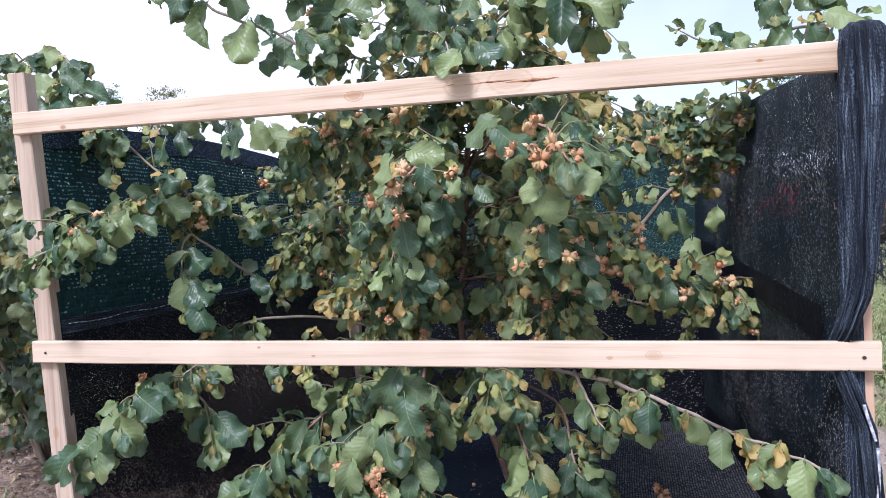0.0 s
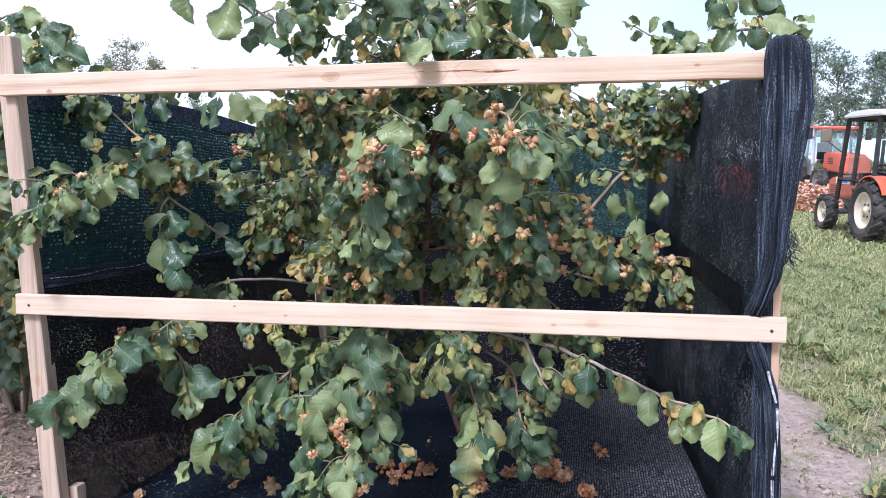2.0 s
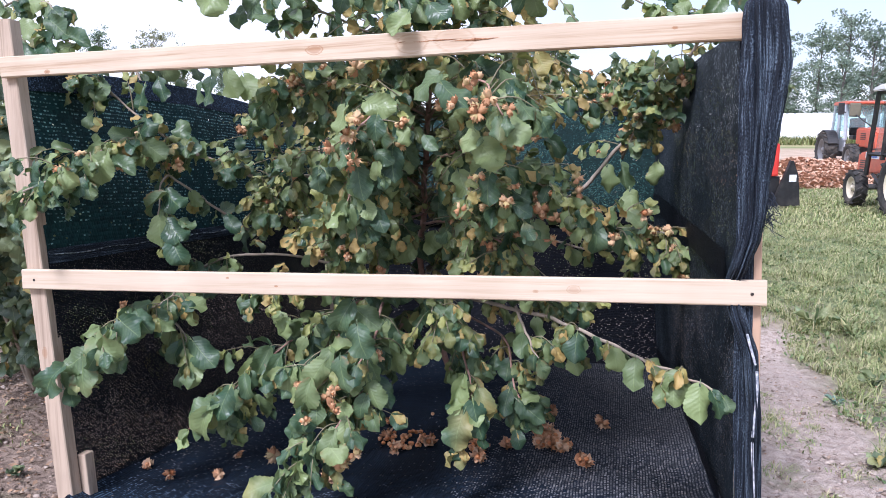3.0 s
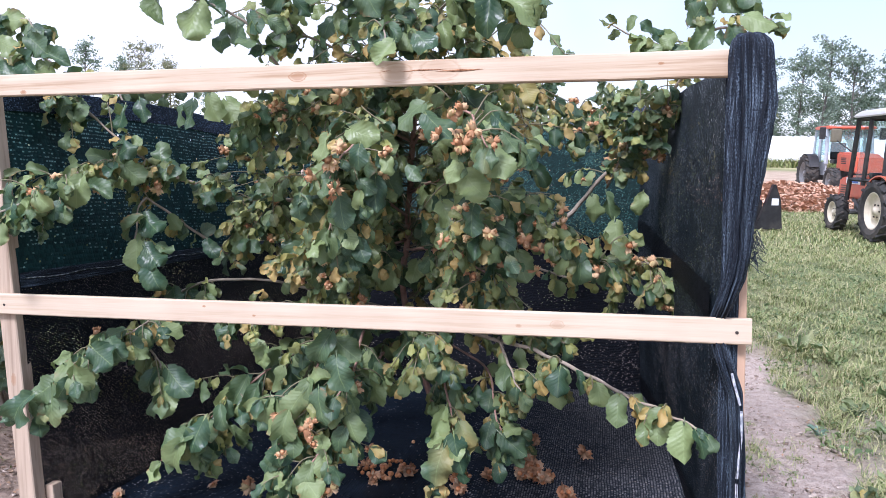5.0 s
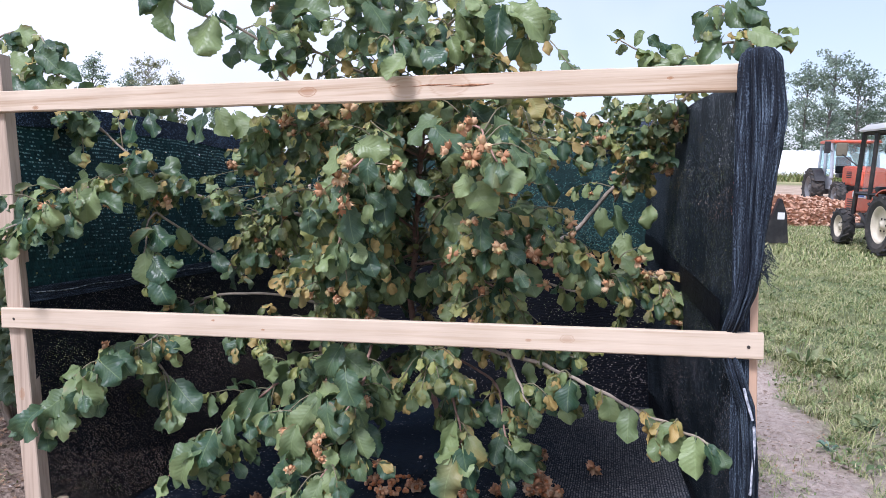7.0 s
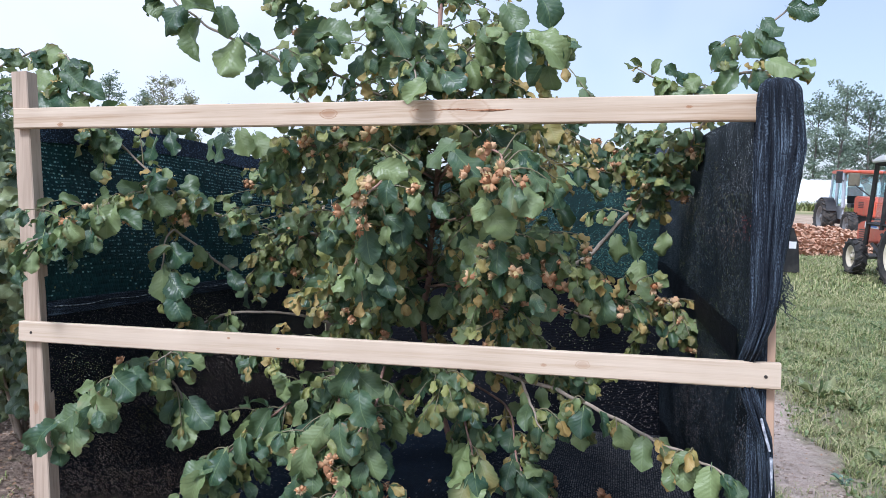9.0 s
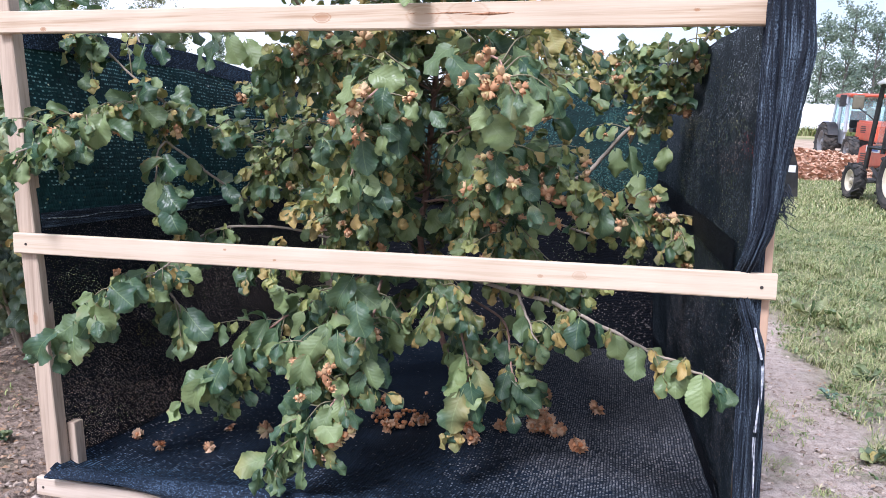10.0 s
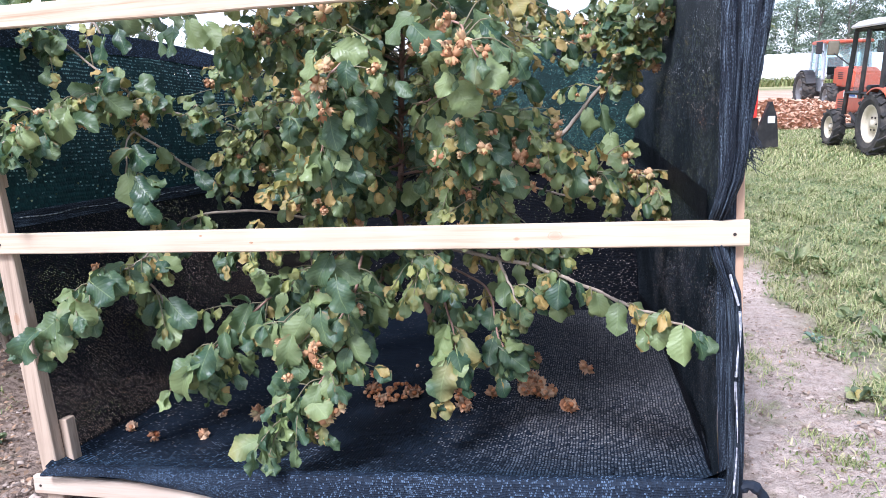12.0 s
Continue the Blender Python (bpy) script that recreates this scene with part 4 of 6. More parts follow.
# ---- the hazel bush in the cage ----
SHOOTS = dict(
    trunk=[(1.24, 1.02, 0.14), (1.09, 0.90, 0.74), (1.12, 0.82, 1.04), (1.16, 0.74, 1.30), (1.18, 0.72, 1.47), (1.20, 0.70, 1.61), (1.18, 0.68, 1.93), (1.19, 0.66, 2.30)],
    l_arm=[(1.13, 0.80, 1.09), (0.75, 0.72, 1.19), (0.52, 0.60, 1.19), (0.39, 0.45, 1.27), (0.28, 0.27, 1.31), (0.20, 0.12, 1.27), (0.17, 0.00, 1.20), (0.11, -0.09, 1.15)],
    l_up=[(0.39, 0.45, 1.27), (0.28, 0.35, 1.35), (0.12, 0.28, 1.51), (0.00, 0.25, 1.53)],
    l_hang=[(0.47, 0.60, 0.99), (0.37, 0.42, 1.13), (0.32, 0.32, 1.20), (0.32, 0.27, 1.08), (0.34, 0.24, 0.95)],
    l_low=[(1.04, 0.85, 0.76), (0.70, 0.62, 0.88), (0.48, 0.50, 0.90), (0.34, 0.40, 0.84), (0.38, 0.22, 0.78), (0.33, 0.10, 0.74), (0.26, 0.00, 0.66), (0.14, -0.09, 0.56)],
    l_lowhang=[(0.43, 0.40, 0.78), (0.35, 0.25, 0.76), (0.44, 0.20, 0.66), (0.46, 0.18, 0.55)],
    c_low1=[(1.08, 0.85, 0.74), (0.95, 0.55, 0.68), (0.81, 0.36, 0.64), (0.72, 0.24, 0.57), (0.65, 0.10, 0.48), (0.57, 0.02, 0.40)],
    c_low2=[(1.07, 0.80, 0.77), (0.99, 0.40, 0.75), (1.00, 0.20, 0.66), (0.99, 0.10, 0.56), (0.94, 0.04, 0.46)],
    c_low3=[(1.10, 0.80, 0.66), (1.08, 0.40, 0.59), (1.08, 0.15, 0.48), (1.00, 0.05, 0.37), (0.92, -0.02, 0.27)],
    c_low4=[(1.07, 0.45, 0.74), (1.13, 0.18, 0.67), (1.12, 0.08, 0.62)],
    c_down=[(1.14, 0.80, 0.72), (1.32, 0.50, 0.63), (1.41, 0.32, 0.50), (1.39, 0.22, 0.35)],
    c_down2=[(1.12, 0.85, 0.69), (1.46, 0.60, 0.61), (1.53, 0.50, 0.43), (1.58, 0.48, 0.36)],
    r_low=[(1.10, 0.85, 0.71), (1.36, 0.58, 0.74), (1.62, 0.42, 0.72), (1.79, 0.30, 0.69), (1.93, 0.19, 0.65), (2.05, 0.10, 0.62), (2.13, 0.03, 0.60)],
    r_low_s=[(1.54, 0.45, 0.74), (1.59, 0.36, 0.66), (1.63, 0.32, 0.60)],
    r_back=[(1.09, 0.95, 0.80), (1.41, 1.10, 0.96), (1.71, 1.18, 1.12), (1.85, 1.18, 1.28), (1.98, 1.12, 1.39), (2.09, 1.00, 1.54), (2.17, 0.90, 1.70)],
    r_top=[(2.17, 0.90, 1.70), (2.20, 0.80, 1.83), (2.27, 0.75, 1.90), (2.37, 0.72, 1.97), (2.41, 0.70, 2.06)],
    r_topl=[(2.20, 0.80, 1.73), (2.04, 0.75, 1.73), (1.89, 0.70, 1.79)],
    r_topr=[(2.21, 0.80, 1.77), (2.30, 0.70, 1.77), (2.38, 0.62, 1.76)],
    r_mid=[(1.16, 0.75, 1.24), (1.48, 0.60, 1.21), (1.65, 0.50, 1.13), (1.82, 0.44, 1.03), (1.90, 0.40, 0.98)],
    r_midb=[(1.42, 1.00, 0.97), (1.83, 0.95, 0.88), (2.02, 0.90, 0.96), (2.11, 0.85, 0.81)],
    r_upb=[(1.16, 0.80, 1.24), (1.44, 1.20, 1.41), (1.56, 1.45, 1.62), (1.62, 1.50, 1.81)],
    r_upc=[(1.56, 1.40, 1.52), (1.78, 1.30, 1.59), (1.93, 1.20, 1.47)],
    t_l=[(1.15, 0.70, 1.54), (0.91, 0.50, 1.56), (0.86, 0.22, 1.63), (0.82, 0.12, 1.73), (0.68, 0.06, 1.79), (0.55, 0.03, 1.87), (0.48, 0.00, 1.98)],
    t_l2=[(1.16, 0.70, 1.65), (0.95, 0.50, 1.72), (0.85, 0.35, 1.78), (0.81, 0.30, 1.92), (0.77, 0.30, 2.07)],
    t_r=[(1.18, 0.69, 1.75), (1.34, 0.40, 1.79), (1.49, 0.20, 1.78), (1.61, 0.06, 1.74), (1.70, 0.00, 1.70)],
    t_r2=[(1.18, 0.69, 1.64), (1.33, 0.30, 1.68), (1.28, 0.10, 1.69), (1.30, 0.00, 1.61)],
    t_r3=[(1.18, 0.68, 1.87), (1.38, 0.50, 1.78), (1.45, 0.45, 1.67)],
    t_c=[(1.19, 0.68, 1.93), (1.11, 0.40, 1.92), (1.05, 0.30, 1.98)],
    n_top=[(-1.00, 0.70, 1.66), (-0.64, 0.60, 1.78), (-0.32, 0.50, 1.78), (-0.15, 0.45, 1.71)],
    n_top2=[(-0.90, 0.70, 1.88), (-0.58, 0.60, 1.94), (-0.37, 0.55, 1.91), (-0.24, 0.50, 1.83)],
    f1=[(1.16, 0.74, 1.30), (1.18, 0.30, 1.39), (1.18, 0.05, 1.34), (1.15, -0.03, 1.25)],
    f2=[(1.17, 0.73, 1.39), (1.38, 0.30, 1.48), (1.52, 0.02, 1.42), (1.59, -0.08, 1.32)],
    f3=[(1.14, 0.78, 1.13), (1.11, 0.35, 1.23), (1.13, 0.10, 1.18), (1.10, 0.05, 1.08)],
    f4=[(1.17, 0.73, 1.41), (1.01, 0.50, 1.49), (0.87, 0.35, 1.49), (0.75, 0.30, 1.47)],
    f5=[(1.12, 0.82, 1.00), (1.35, 0.50, 1.02), (1.50, 0.40, 0.96), (1.56, 0.38, 0.89)],
    f6=[(1.12, 0.82, 1.04), (1.06, 0.50, 1.00), (0.99, 0.35, 0.95), (0.93, 0.30, 1.02)],
    f7=[(1.15, 0.75, 1.22), (1.40, 0.40, 1.27), (1.51, 0.20, 1.17), (1.51, 0.15, 1.10)],
    f8=[(0.75, 0.72, 1.19), (0.66, 0.60, 1.17), (0.59, 0.55, 1.08)],
    b1=[(1.09, 0.92, 0.85), (0.53, 1.20, 1.00), (0.28, 1.25, 1.35), (0.25, 1.25, 1.51)],
    b2=[(1.11, 0.85, 1.04), (0.76, 1.20, 1.32), (0.49, 1.30, 1.54), (0.43, 1.30, 1.68)],
    b3=[(1.14, 0.80, 1.24), (1.28, 1.20, 1.45), (1.34, 1.40, 1.67)],
)


SHOOTS["r_corner"] = [(1.88, 1.05, 1.24), (1.97, 0.98, 1.43), (2.03, 0.92, 1.57)]
SHOOTS["r_under"] = [(1.10, 0.85, 0.74), (1.40, 0.62, 0.80), (1.60, 0.48, 0.79), (1.76, 0.40, 0.74)]
SHOOTS["c_under"] = [(1.10, 0.82, 0.72), (1.22, 0.52, 0.78), (1.30, 0.36, 0.75), (1.34, 0.28, 0.69)]
SHOOTS["l_under"] = [(1.05, 0.85, 0.76), (0.86, 0.62, 0.81), (0.70, 0.48, 0.80), (0.60, 0.40, 0.76)]
SHOOTS["r_corner2"] = [(1.80, 1.30, 1.40), (1.90, 1.30, 1.56), (1.98, 1.28, 1.66)]


LARGE_LEAVES = dict(
    low_left=[(0.22, -0.10, 0.61, 0.12, -0.12, 0.50), (0.27, -0.07, 0.63, 0.28, -0.09, 0.52), (0.30, -0.04, 0.69, 0.40, -0.07, 0.62), (0.28, -0.06, 0.65, 0.21, -0.08, 0.60), (0.34, -0.03, 0.71, 0.33, -0.05, 0.65), (0.36, -0.00, 0.74, 0.44, -0.02, 0.69), (0.39, 0.04, 0.76, 0.45, 0.01, 0.70), (0.48, 0.16, 0.59, 0.49, 0.14, 0.49), (0.50, 0.17, 0.64, 0.58, 0.15, 0.56), (0.44, 0.18, 0.63, 0.42, 0.16, 0.56), (0.40, 0.16, 0.73, 0.37, 0.14, 0.66), (0.39, 0.10, 0.78, 0.34, 0.07, 0.76)],
    low_mid=[(0.65, 0.00, 0.47, 0.61, -0.02, 0.35), (0.71, 0.03, 0.53, 0.67, 0.00, 0.43), (0.67, 0.02, 0.49, 0.56, -0.00, 0.45), (0.74, 0.08, 0.56, 0.77, 0.05, 0.50), (0.83, 0.14, 0.61, 0.80, 0.12, 0.51), (0.89, 0.10, 0.59, 0.87, 0.07, 0.48), (0.76, 0.20, 0.62, 0.73, 0.18, 0.54), (0.87, 0.24, 0.65, 0.84, 0.22, 0.58), (0.97, 0.06, 0.56, 0.95, 0.03, 0.44), (1.01, 0.08, 0.62, 0.95, 0.05, 0.54), (0.95, 0.04, 0.49, 0.95, 0.01, 0.41)],
    low_front=[(1.14, 0.03, 0.74, 1.17, 0.00, 0.61), (1.10, 0.08, 0.80, 1.05, 0.05, 0.69), (1.11, 0.10, 0.78, 1.19, 0.07, 0.72), (1.07, 0.06, 0.63, 1.09, 0.03, 0.52), (1.02, 0.10, 0.65, 1.03, 0.08, 0.57), (1.13, 0.12, 0.61, 1.12, 0.09, 0.55), (1.16, 0.15, 0.55, 1.19, 0.12, 0.47), (0.90, -0.02, 0.30, 0.93, -0.04, 0.20), (0.86, 0.00, 0.26, 0.75, -0.03, 0.22), (0.94, 0.02, 0.33, 0.99, -0.01, 0.27), (1.05, 0.04, 0.41, 1.02, 0.01, 0.33), (1.14, 0.12, 0.47, 1.17, 0.09, 0.41), (1.03, 0.03, 0.39, 1.09, 0.00, 0.34)],
    low_right=[(1.41, 0.20, 0.44, 1.37, 0.17, 0.32), (1.44, 0.22, 0.47, 1.46, 0.20, 0.36), (1.40, 0.26, 0.54, 1.37, 0.24, 0.45), (1.45, 0.26, 0.50, 1.48, 0.24, 0.43), (1.55, 0.46, 0.41, 1.63, 0.43, 0.35), (1.51, 0.46, 0.44, 1.49, 0.43, 0.37), (2.08, 0.04, 0.61, 2.07, 0.01, 0.525), (2.11, 0.03, 0.60, 2.13, 0.00, 0.545), (2.02, 0.09, 0.62, 2.01, 0.06, 0.55), (1.97, 0.13, 0.63, 1.99, 0.11, 0.57), (1.92, 0.17, 0.64, 1.91, 0.14, 0.565), (1.86, 0.21, 0.66, 1.87, 0.19, 0.60), (1.75, 0.28, 0.68, 1.74, 0.26, 0.605), (1.70, 0.34, 0.69, 1.71, 0.32, 0.62), (1.80, 0.26, 0.68, 1.81, 0.24, 0.62)],
    left_arm=[(0.16, -0.02, 1.21, 0.25, -0.04, 1.12), (0.14, -0.06, 1.17, 0.14, -0.08, 1.07), (0.29, 0.06, 1.26, 0.27, 0.03, 1.15), (0.20, 0.05, 1.25, 0.24, 0.02, 1.18), (0.27, 0.12, 1.24, 0.40, 0.09, 1.19), (0.28, 0.24, 1.33, 0.38, 0.21, 1.41), (0.32, 0.22, 1.31, 0.40, 0.20, 1.24), (0.26, 0.20, 1.30, 0.24, 0.18, 1.22), (0.35, 0.36, 1.31, 0.47, 0.34, 1.28), (0.15, 0.00, 1.26, 0.12, -0.02, 1.20), (0.09, 0.26, 1.53, 0.20, 0.24, 1.46), (-0.04, 0.30, 1.53, -0.06, 0.28, 1.43), (0.11, 0.50, 1.54, 0.10, 0.47, 1.44), (0.18, 0.50, 1.56, 0.22, 0.47, 1.46), (0.36, 0.22, 1.05, 0.35, 0.20, 0.91), (0.38, 0.23, 1.04, 0.45, 0.21, 0.96)],
    left_in=[(0.40, 0.23, 0.97, 0.45, 0.20, 0.89), (0.35, 0.26, 1.13, 0.28, 0.24, 1.06), (0.35, 0.27, 1.14, 0.43, 0.24, 1.07), (0.53, 0.30, 1.52, 0.50, 0.28, 1.40), (0.58, 0.32, 1.54, 0.61, 0.30, 1.44), (0.62, 0.36, 1.53, 0.67, 0.34, 1.44), (0.51, 0.40, 1.05, 0.55, 0.38, 0.99), (0.48, 0.32, 1.51, 0.46, 0.30, 1.44), (0.65, 0.45, 1.46, 0.69, 0.43, 1.37), (0.85, 0.35, 1.55, 0.89, 0.32, 1.48), (1.88, 0.90, 1.21, 1.90, 0.88, 1.10), (2.01, 0.90, 1.21, 1.99, 0.88, 1.13), (1.77, 1.00, 1.43, 1.76, 0.97, 1.34)],
    front_up=[(1.15, -0.04, 1.36, 1.13, -0.06, 1.29), (1.24, -0.04, 1.33, 1.24, -0.06, 1.27), (1.42, -0.02, 1.41, 1.49, -0.04, 1.34), (1.40, 0.00, 1.44, 1.33, -0.02, 1.39), (1.60, -0.05, 1.32, 1.63, -0.07, 1.24), (1.15, 0.04, 1.20, 1.17, 0.01, 1.10), (1.25, 0.06, 1.25, 1.25, 0.03, 1.16), (1.50, 0.08, 1.26, 1.56, 0.05, 1.19), (1.52, 0.10, 1.17, 1.51, 0.07, 1.09), (1.06, 0.05, 1.27, 1.11, 0.02, 1.21), (1.02, 0.10, 1.21, 1.06, 0.08, 1.12), (1.17, 0.08, 1.39, 1.26, 0.05, 1.35), (1.49, 0.10, 1.48, 1.56, 0.07, 1.42), (1.41, 0.20, 1.18, 1.44, 0.18, 1.11), (1.36, 0.02, 1.28, 1.39, -0.00, 1.24)],
    front_mid=[(1.53, 0.36, 0.98, 1.54, 0.34, 0.86), (0.88, 0.36, 1.04, 0.80, 0.34, 0.92), (0.90, 0.36, 1.04, 0.98, 0.34, 0.93), (1.80, 0.36, 1.01, 1.81, 0.34, 0.93), (1.61, 0.40, 1.02, 1.63, 0.38, 0.93), (1.25, 0.50, 0.98, 1.24, 0.47, 0.91), (1.42, 0.45, 0.94, 1.43, 0.43, 0.84), (1.33, 0.50, 0.93, 1.35, 0.47, 0.83), (1.64, 0.60, 1.30, 1.69, 0.57, 1.24), (1.20, 0.30, 1.28, 1.24, 0.28, 1.20), (1.17, 0.50, 0.96, 1.13, 0.47, 0.88), (1.91, 0.70, 1.11, 1.92, 0.68, 1.01), (0.67, 0.50, 1.23, 0.77, 0.47, 1.20), (1.83, 0.80, 1.20, 1.86, 0.78, 1.09)],
    top=[(0.57, 0.00, 1.86, 0.52, -0.02, 1.77), (0.62, 0.02, 1.81, 0.62, -0.00, 1.70), (0.72, 0.04, 1.76, 0.69, 0.01, 1.64), (0.59, -0.00, 1.88, 0.69, -0.02, 1.83), (0.69, 0.03, 1.85, 0.72, 0.01, 1.77), (0.72, 0.10, 1.78, 0.78, 0.07, 1.73), (0.93, 0.20, 1.82, 1.08, 0.18, 1.79), (0.94, 0.22, 1.85, 0.86, 0.19, 1.77), (0.86, 0.25, 1.88, 0.87, 0.22, 1.92), (0.75, 0.15, 1.70, 0.73, 0.12, 1.64), (0.79, 0.14, 1.74, 0.79, 0.11, 1.65), (1.16, 0.20, 1.82, 1.22, 0.18, 1.73), (1.58, 0.03, 1.72, 1.57, 0.00, 1.61), (1.63, 0.00, 1.70, 1.71, -0.02, 1.64), (1.61, 0.02, 1.73, 1.68, -0.00, 1.70), (1.53, 0.10, 1.83, 1.57, 0.07, 1.75)],
    top_more=[(1.33, -0.03, 1.60, 1.30, -0.06, 1.54), (1.36, 0.10, 1.65, 1.41, 0.07, 1.60), (1.39, 0.30, 1.72, 1.42, 0.28, 1.65), (1.49, 0.20, 1.81, 1.52, 0.18, 1.73), (1.63, 0.05, 1.83, 1.67, 0.02, 1.75), (1.08, 0.25, 1.90, 1.15, 0.22, 1.84), (1.03, 0.30, 1.76, 1.00, 0.28, 1.70), (1.18, 0.25, 1.74, 1.13, 0.22, 1.68), (1.32, 0.20, 1.80, 1.29, 0.18, 1.73), (1.23, 0.25, 1.88, 1.20, 0.22, 1.81), (1.44, 0.20, 1.79, 1.48, 0.18, 1.71)],
    neighbour=[(-0.42, 0.48, 1.81, -0.27, 0.45, 1.72), (-0.26, 0.46, 1.81, -0.13, 0.43, 1.72), (-0.48, 0.50, 1.75, -0.38, 0.47, 1.67), (-0.30, 0.45, 1.74, -0.18, 0.43, 1.65), (-0.48, 0.55, 1.92, -0.34, 0.53, 1.88), (-0.28, 0.50, 1.86, -0.19, 0.47, 1.80), (-0.16, 0.44, 1.74, -0.04, 0.41, 1.69), (-0.43, 0.47, 1.70, -0.27, 0.45, 1.66)],
    top_right=[(2.25, 0.72, 1.89, 2.28, 0.70, 1.80), (2.29, 0.70, 1.90, 2.35, 0.68, 1.82), (2.30, 0.70, 1.93, 2.34, 0.68, 1.87), (2.38, 0.70, 1.97, 2.46, 0.68, 1.94), (2.30, 0.60, 1.77, 2.38, 0.57, 1.72), (2.22, 0.75, 1.78, 2.16, 0.72, 1.69), (2.09, 0.72, 1.75, 2.05, 0.70, 1.69), (1.99, 0.70, 1.74, 1.96, 0.68, 1.69), (1.90, 0.68, 1.79, 1.87, 0.66, 1.81), (2.15, 0.75, 1.79, 2.19, 0.72, 1.85), (2.27, 0.70, 1.76, 2.29, 0.68, 1.69), (2.02, 0.72, 1.76, 1.99, 0.70, 1.80), (2.13, 0.70, 1.70, 2.10, 0.68, 1.66)],
)


def build_bush():
    bush = thing("hazel_bush", "leafy hazel bush with ripe nut clusters growing inside the net cage", "bush", CAGE)
    fol = Foliage(bush, M_LEAF, 11)
    fol.young = M_LEAF_YOUNG
    # the stem stands free of leaves on its open side
    fol.clear = lambda p: 0.95 < p.z < 1.55 and p.y < 0.76 and abs(p.x - 1.15 - 0.28 * (0.76 - p.y)) < 0.036
    r = random.Random(5)
    lines = {}
    stout = {"trunk": (0.0135, 0.008), "r_back": (0.011, 0.006), "l_arm": (0.009, 0.003), "l_low": (0.006, 0.003), "r_low": (0.009, 0.003), "r_upb": (0.008, 0.005), "t_l": (0.006, 0.003)}
    for name, pts in SHOOTS.items():
        line = spline(pts, 9 * (len(pts) - 1) + 1)
        for i in range(1, len(line) - 1):
            line[i] += np.array([noise.noise(Vector((p * 1.0 + i * 0.31, q, 0.5))) for p, q in ((3, 1), (5, 2), (7, 3))]) * 0.008
        lines[name] = line
        a, b = stout.get(name, (0.0055, 0.0022))
        bm = bmesh.new()
        tube(bm, line, a, b, 9 if name == "trunk" else 6, 0.12)
        pale = name[0] in "lrbtn" and name != "trunk"
        ob = part("trunk" if name == "trunk" else "branch", bm, M_TWIG if pale else M_BARK, bush, smooth=True)
        if name == "trunk":
            ob["label"] = "slim reddish brown stem"

    def limb(name, count, size, t0=0.2, droop=0.7, out=(0, -1, 0.35), twigs=0, reach=0.12, twig_leaves=5):
        line = lines[name]
        size *= 0.74
        count, twigs = round(count * 1.15), round(twigs * (1.6 if name[0] in "rtb" else 2.2))
        if "low" in name or "down" in name:
            droop *= 1.3
            size *= 1.04
        fol.sprig(line, count, size, out, t0, droop)
        for i in range(twigs):
            f = t0 + (0.95 - t0) * (i + r.uniform(0.1, 0.9)) / twigs
            k = int(f * (len(line) - 2))
            p = line[k]
            t = line[k + 1] - line[k]
            t = t / np.linalg.norm(t)
            d = np.array((r.gauss(0, 0.7), r.gauss(-0.25, 0.5), r.gauss(0.05, 0.55))) + t * 0.5
            d /= np.linalg.norm(d)
            L = reach * r.uniform(0.7, 1.4)
            if name not in ("l_arm", "l_low", "r_low", "c_low3") and p[1] + d[1] * L < 0.08:
                d[1] = abs(d[1])
            tw = spline([p, p + d * L * 0.5 + np.array((0, 0, 0.01)), p + d * L + np.array((0, 0, -0.02))], 7)
            bm = bmesh.new()
            tube(bm, tw, 0.0026, 0.0014, 5)
            part("twig", bm, M_SPRIG, bush, smooth=True)
            fol.sprig(tw, twig_leaves, size * 0.9, out, 0.25, droop)

    limb("l_arm", 20, 0.095, 0.3, 0.75, twigs=14, reach=0.10)
    limb("l_up", 8, 0.10, 0.1, 0.5, twigs=6)
    limb("l_hang", 6, 0.085, 0.15, 1.2, twigs=2, reach=0.07)
    limb("l_low", 20, 0.095, 0.3, 0.9, twigs=12, reach=0.08)
    limb("l_lowhang", 7, 0.09, 0.2, 1.2, twigs=1)
    limb("c_low1", 17, 0.10, 0.2, 0.9, twigs=12)
    limb("c_low2", 14, 0.10, 0.15, 0.9, twigs=12, reach=0.13)
    limb("c_low3", 15, 0.095, 0.15, 0.9, twigs=10, reach=0.11)
    limb("c_low4", 8, 0.11, 0.2, 0.9, twigs=5)
    limb("c_down", 12, 0.10, 0.2, 0.9, twigs=5, reach=0.08)
    limb("c_down2", 8, 0.09, 0.35, 0.8, twigs=4, reach=0.07)
    limb("r_low", 17, 0.08, 0.15, 1.4, twigs=5, reach=0.06)
    limb("r_low_s", 6, 0.09, 0.2, 1.1, twigs=2)
    limb("r_back", 10, 0.085, 0.55, 0.6, twigs=12, reach=0.14)
    limb("r_top", 7, 0.10, 0.1, 0.4, twigs=2, reach=0.08)
    limb("r_topl", 9, 0.09, 0.1, 0.4, twigs=1, reach=0.06)
    limb("r_topr", 6, 0.095, 0.2, 0.5, twigs=1, reach=0.06)
    limb("r_mid", 14, 0.085, 0.25, 0.9, twigs=16, reach=0.12)
    limb("r_midb", 11, 0.08, 0.3, 0.9, twigs=14, reach=0.13)
    limb("r_upb", 8, 0.085, 0.65, 0.6, twigs=8, reach=0.11)
    limb("r_upc", 12, 0.08, 0.1, 0.8, twigs=10, reach=0.1)
    limb("t_l", 6, 0.10, 0.3, 0.5, twigs=2, reach=0.08)
    limb("t_l2", 14, 0.095, 0.2, 0.5, twigs=9, reach=0.12)
    limb("t_r", 9, 0.10, 0.2, 0.6, twigs=6, reach=0.10)
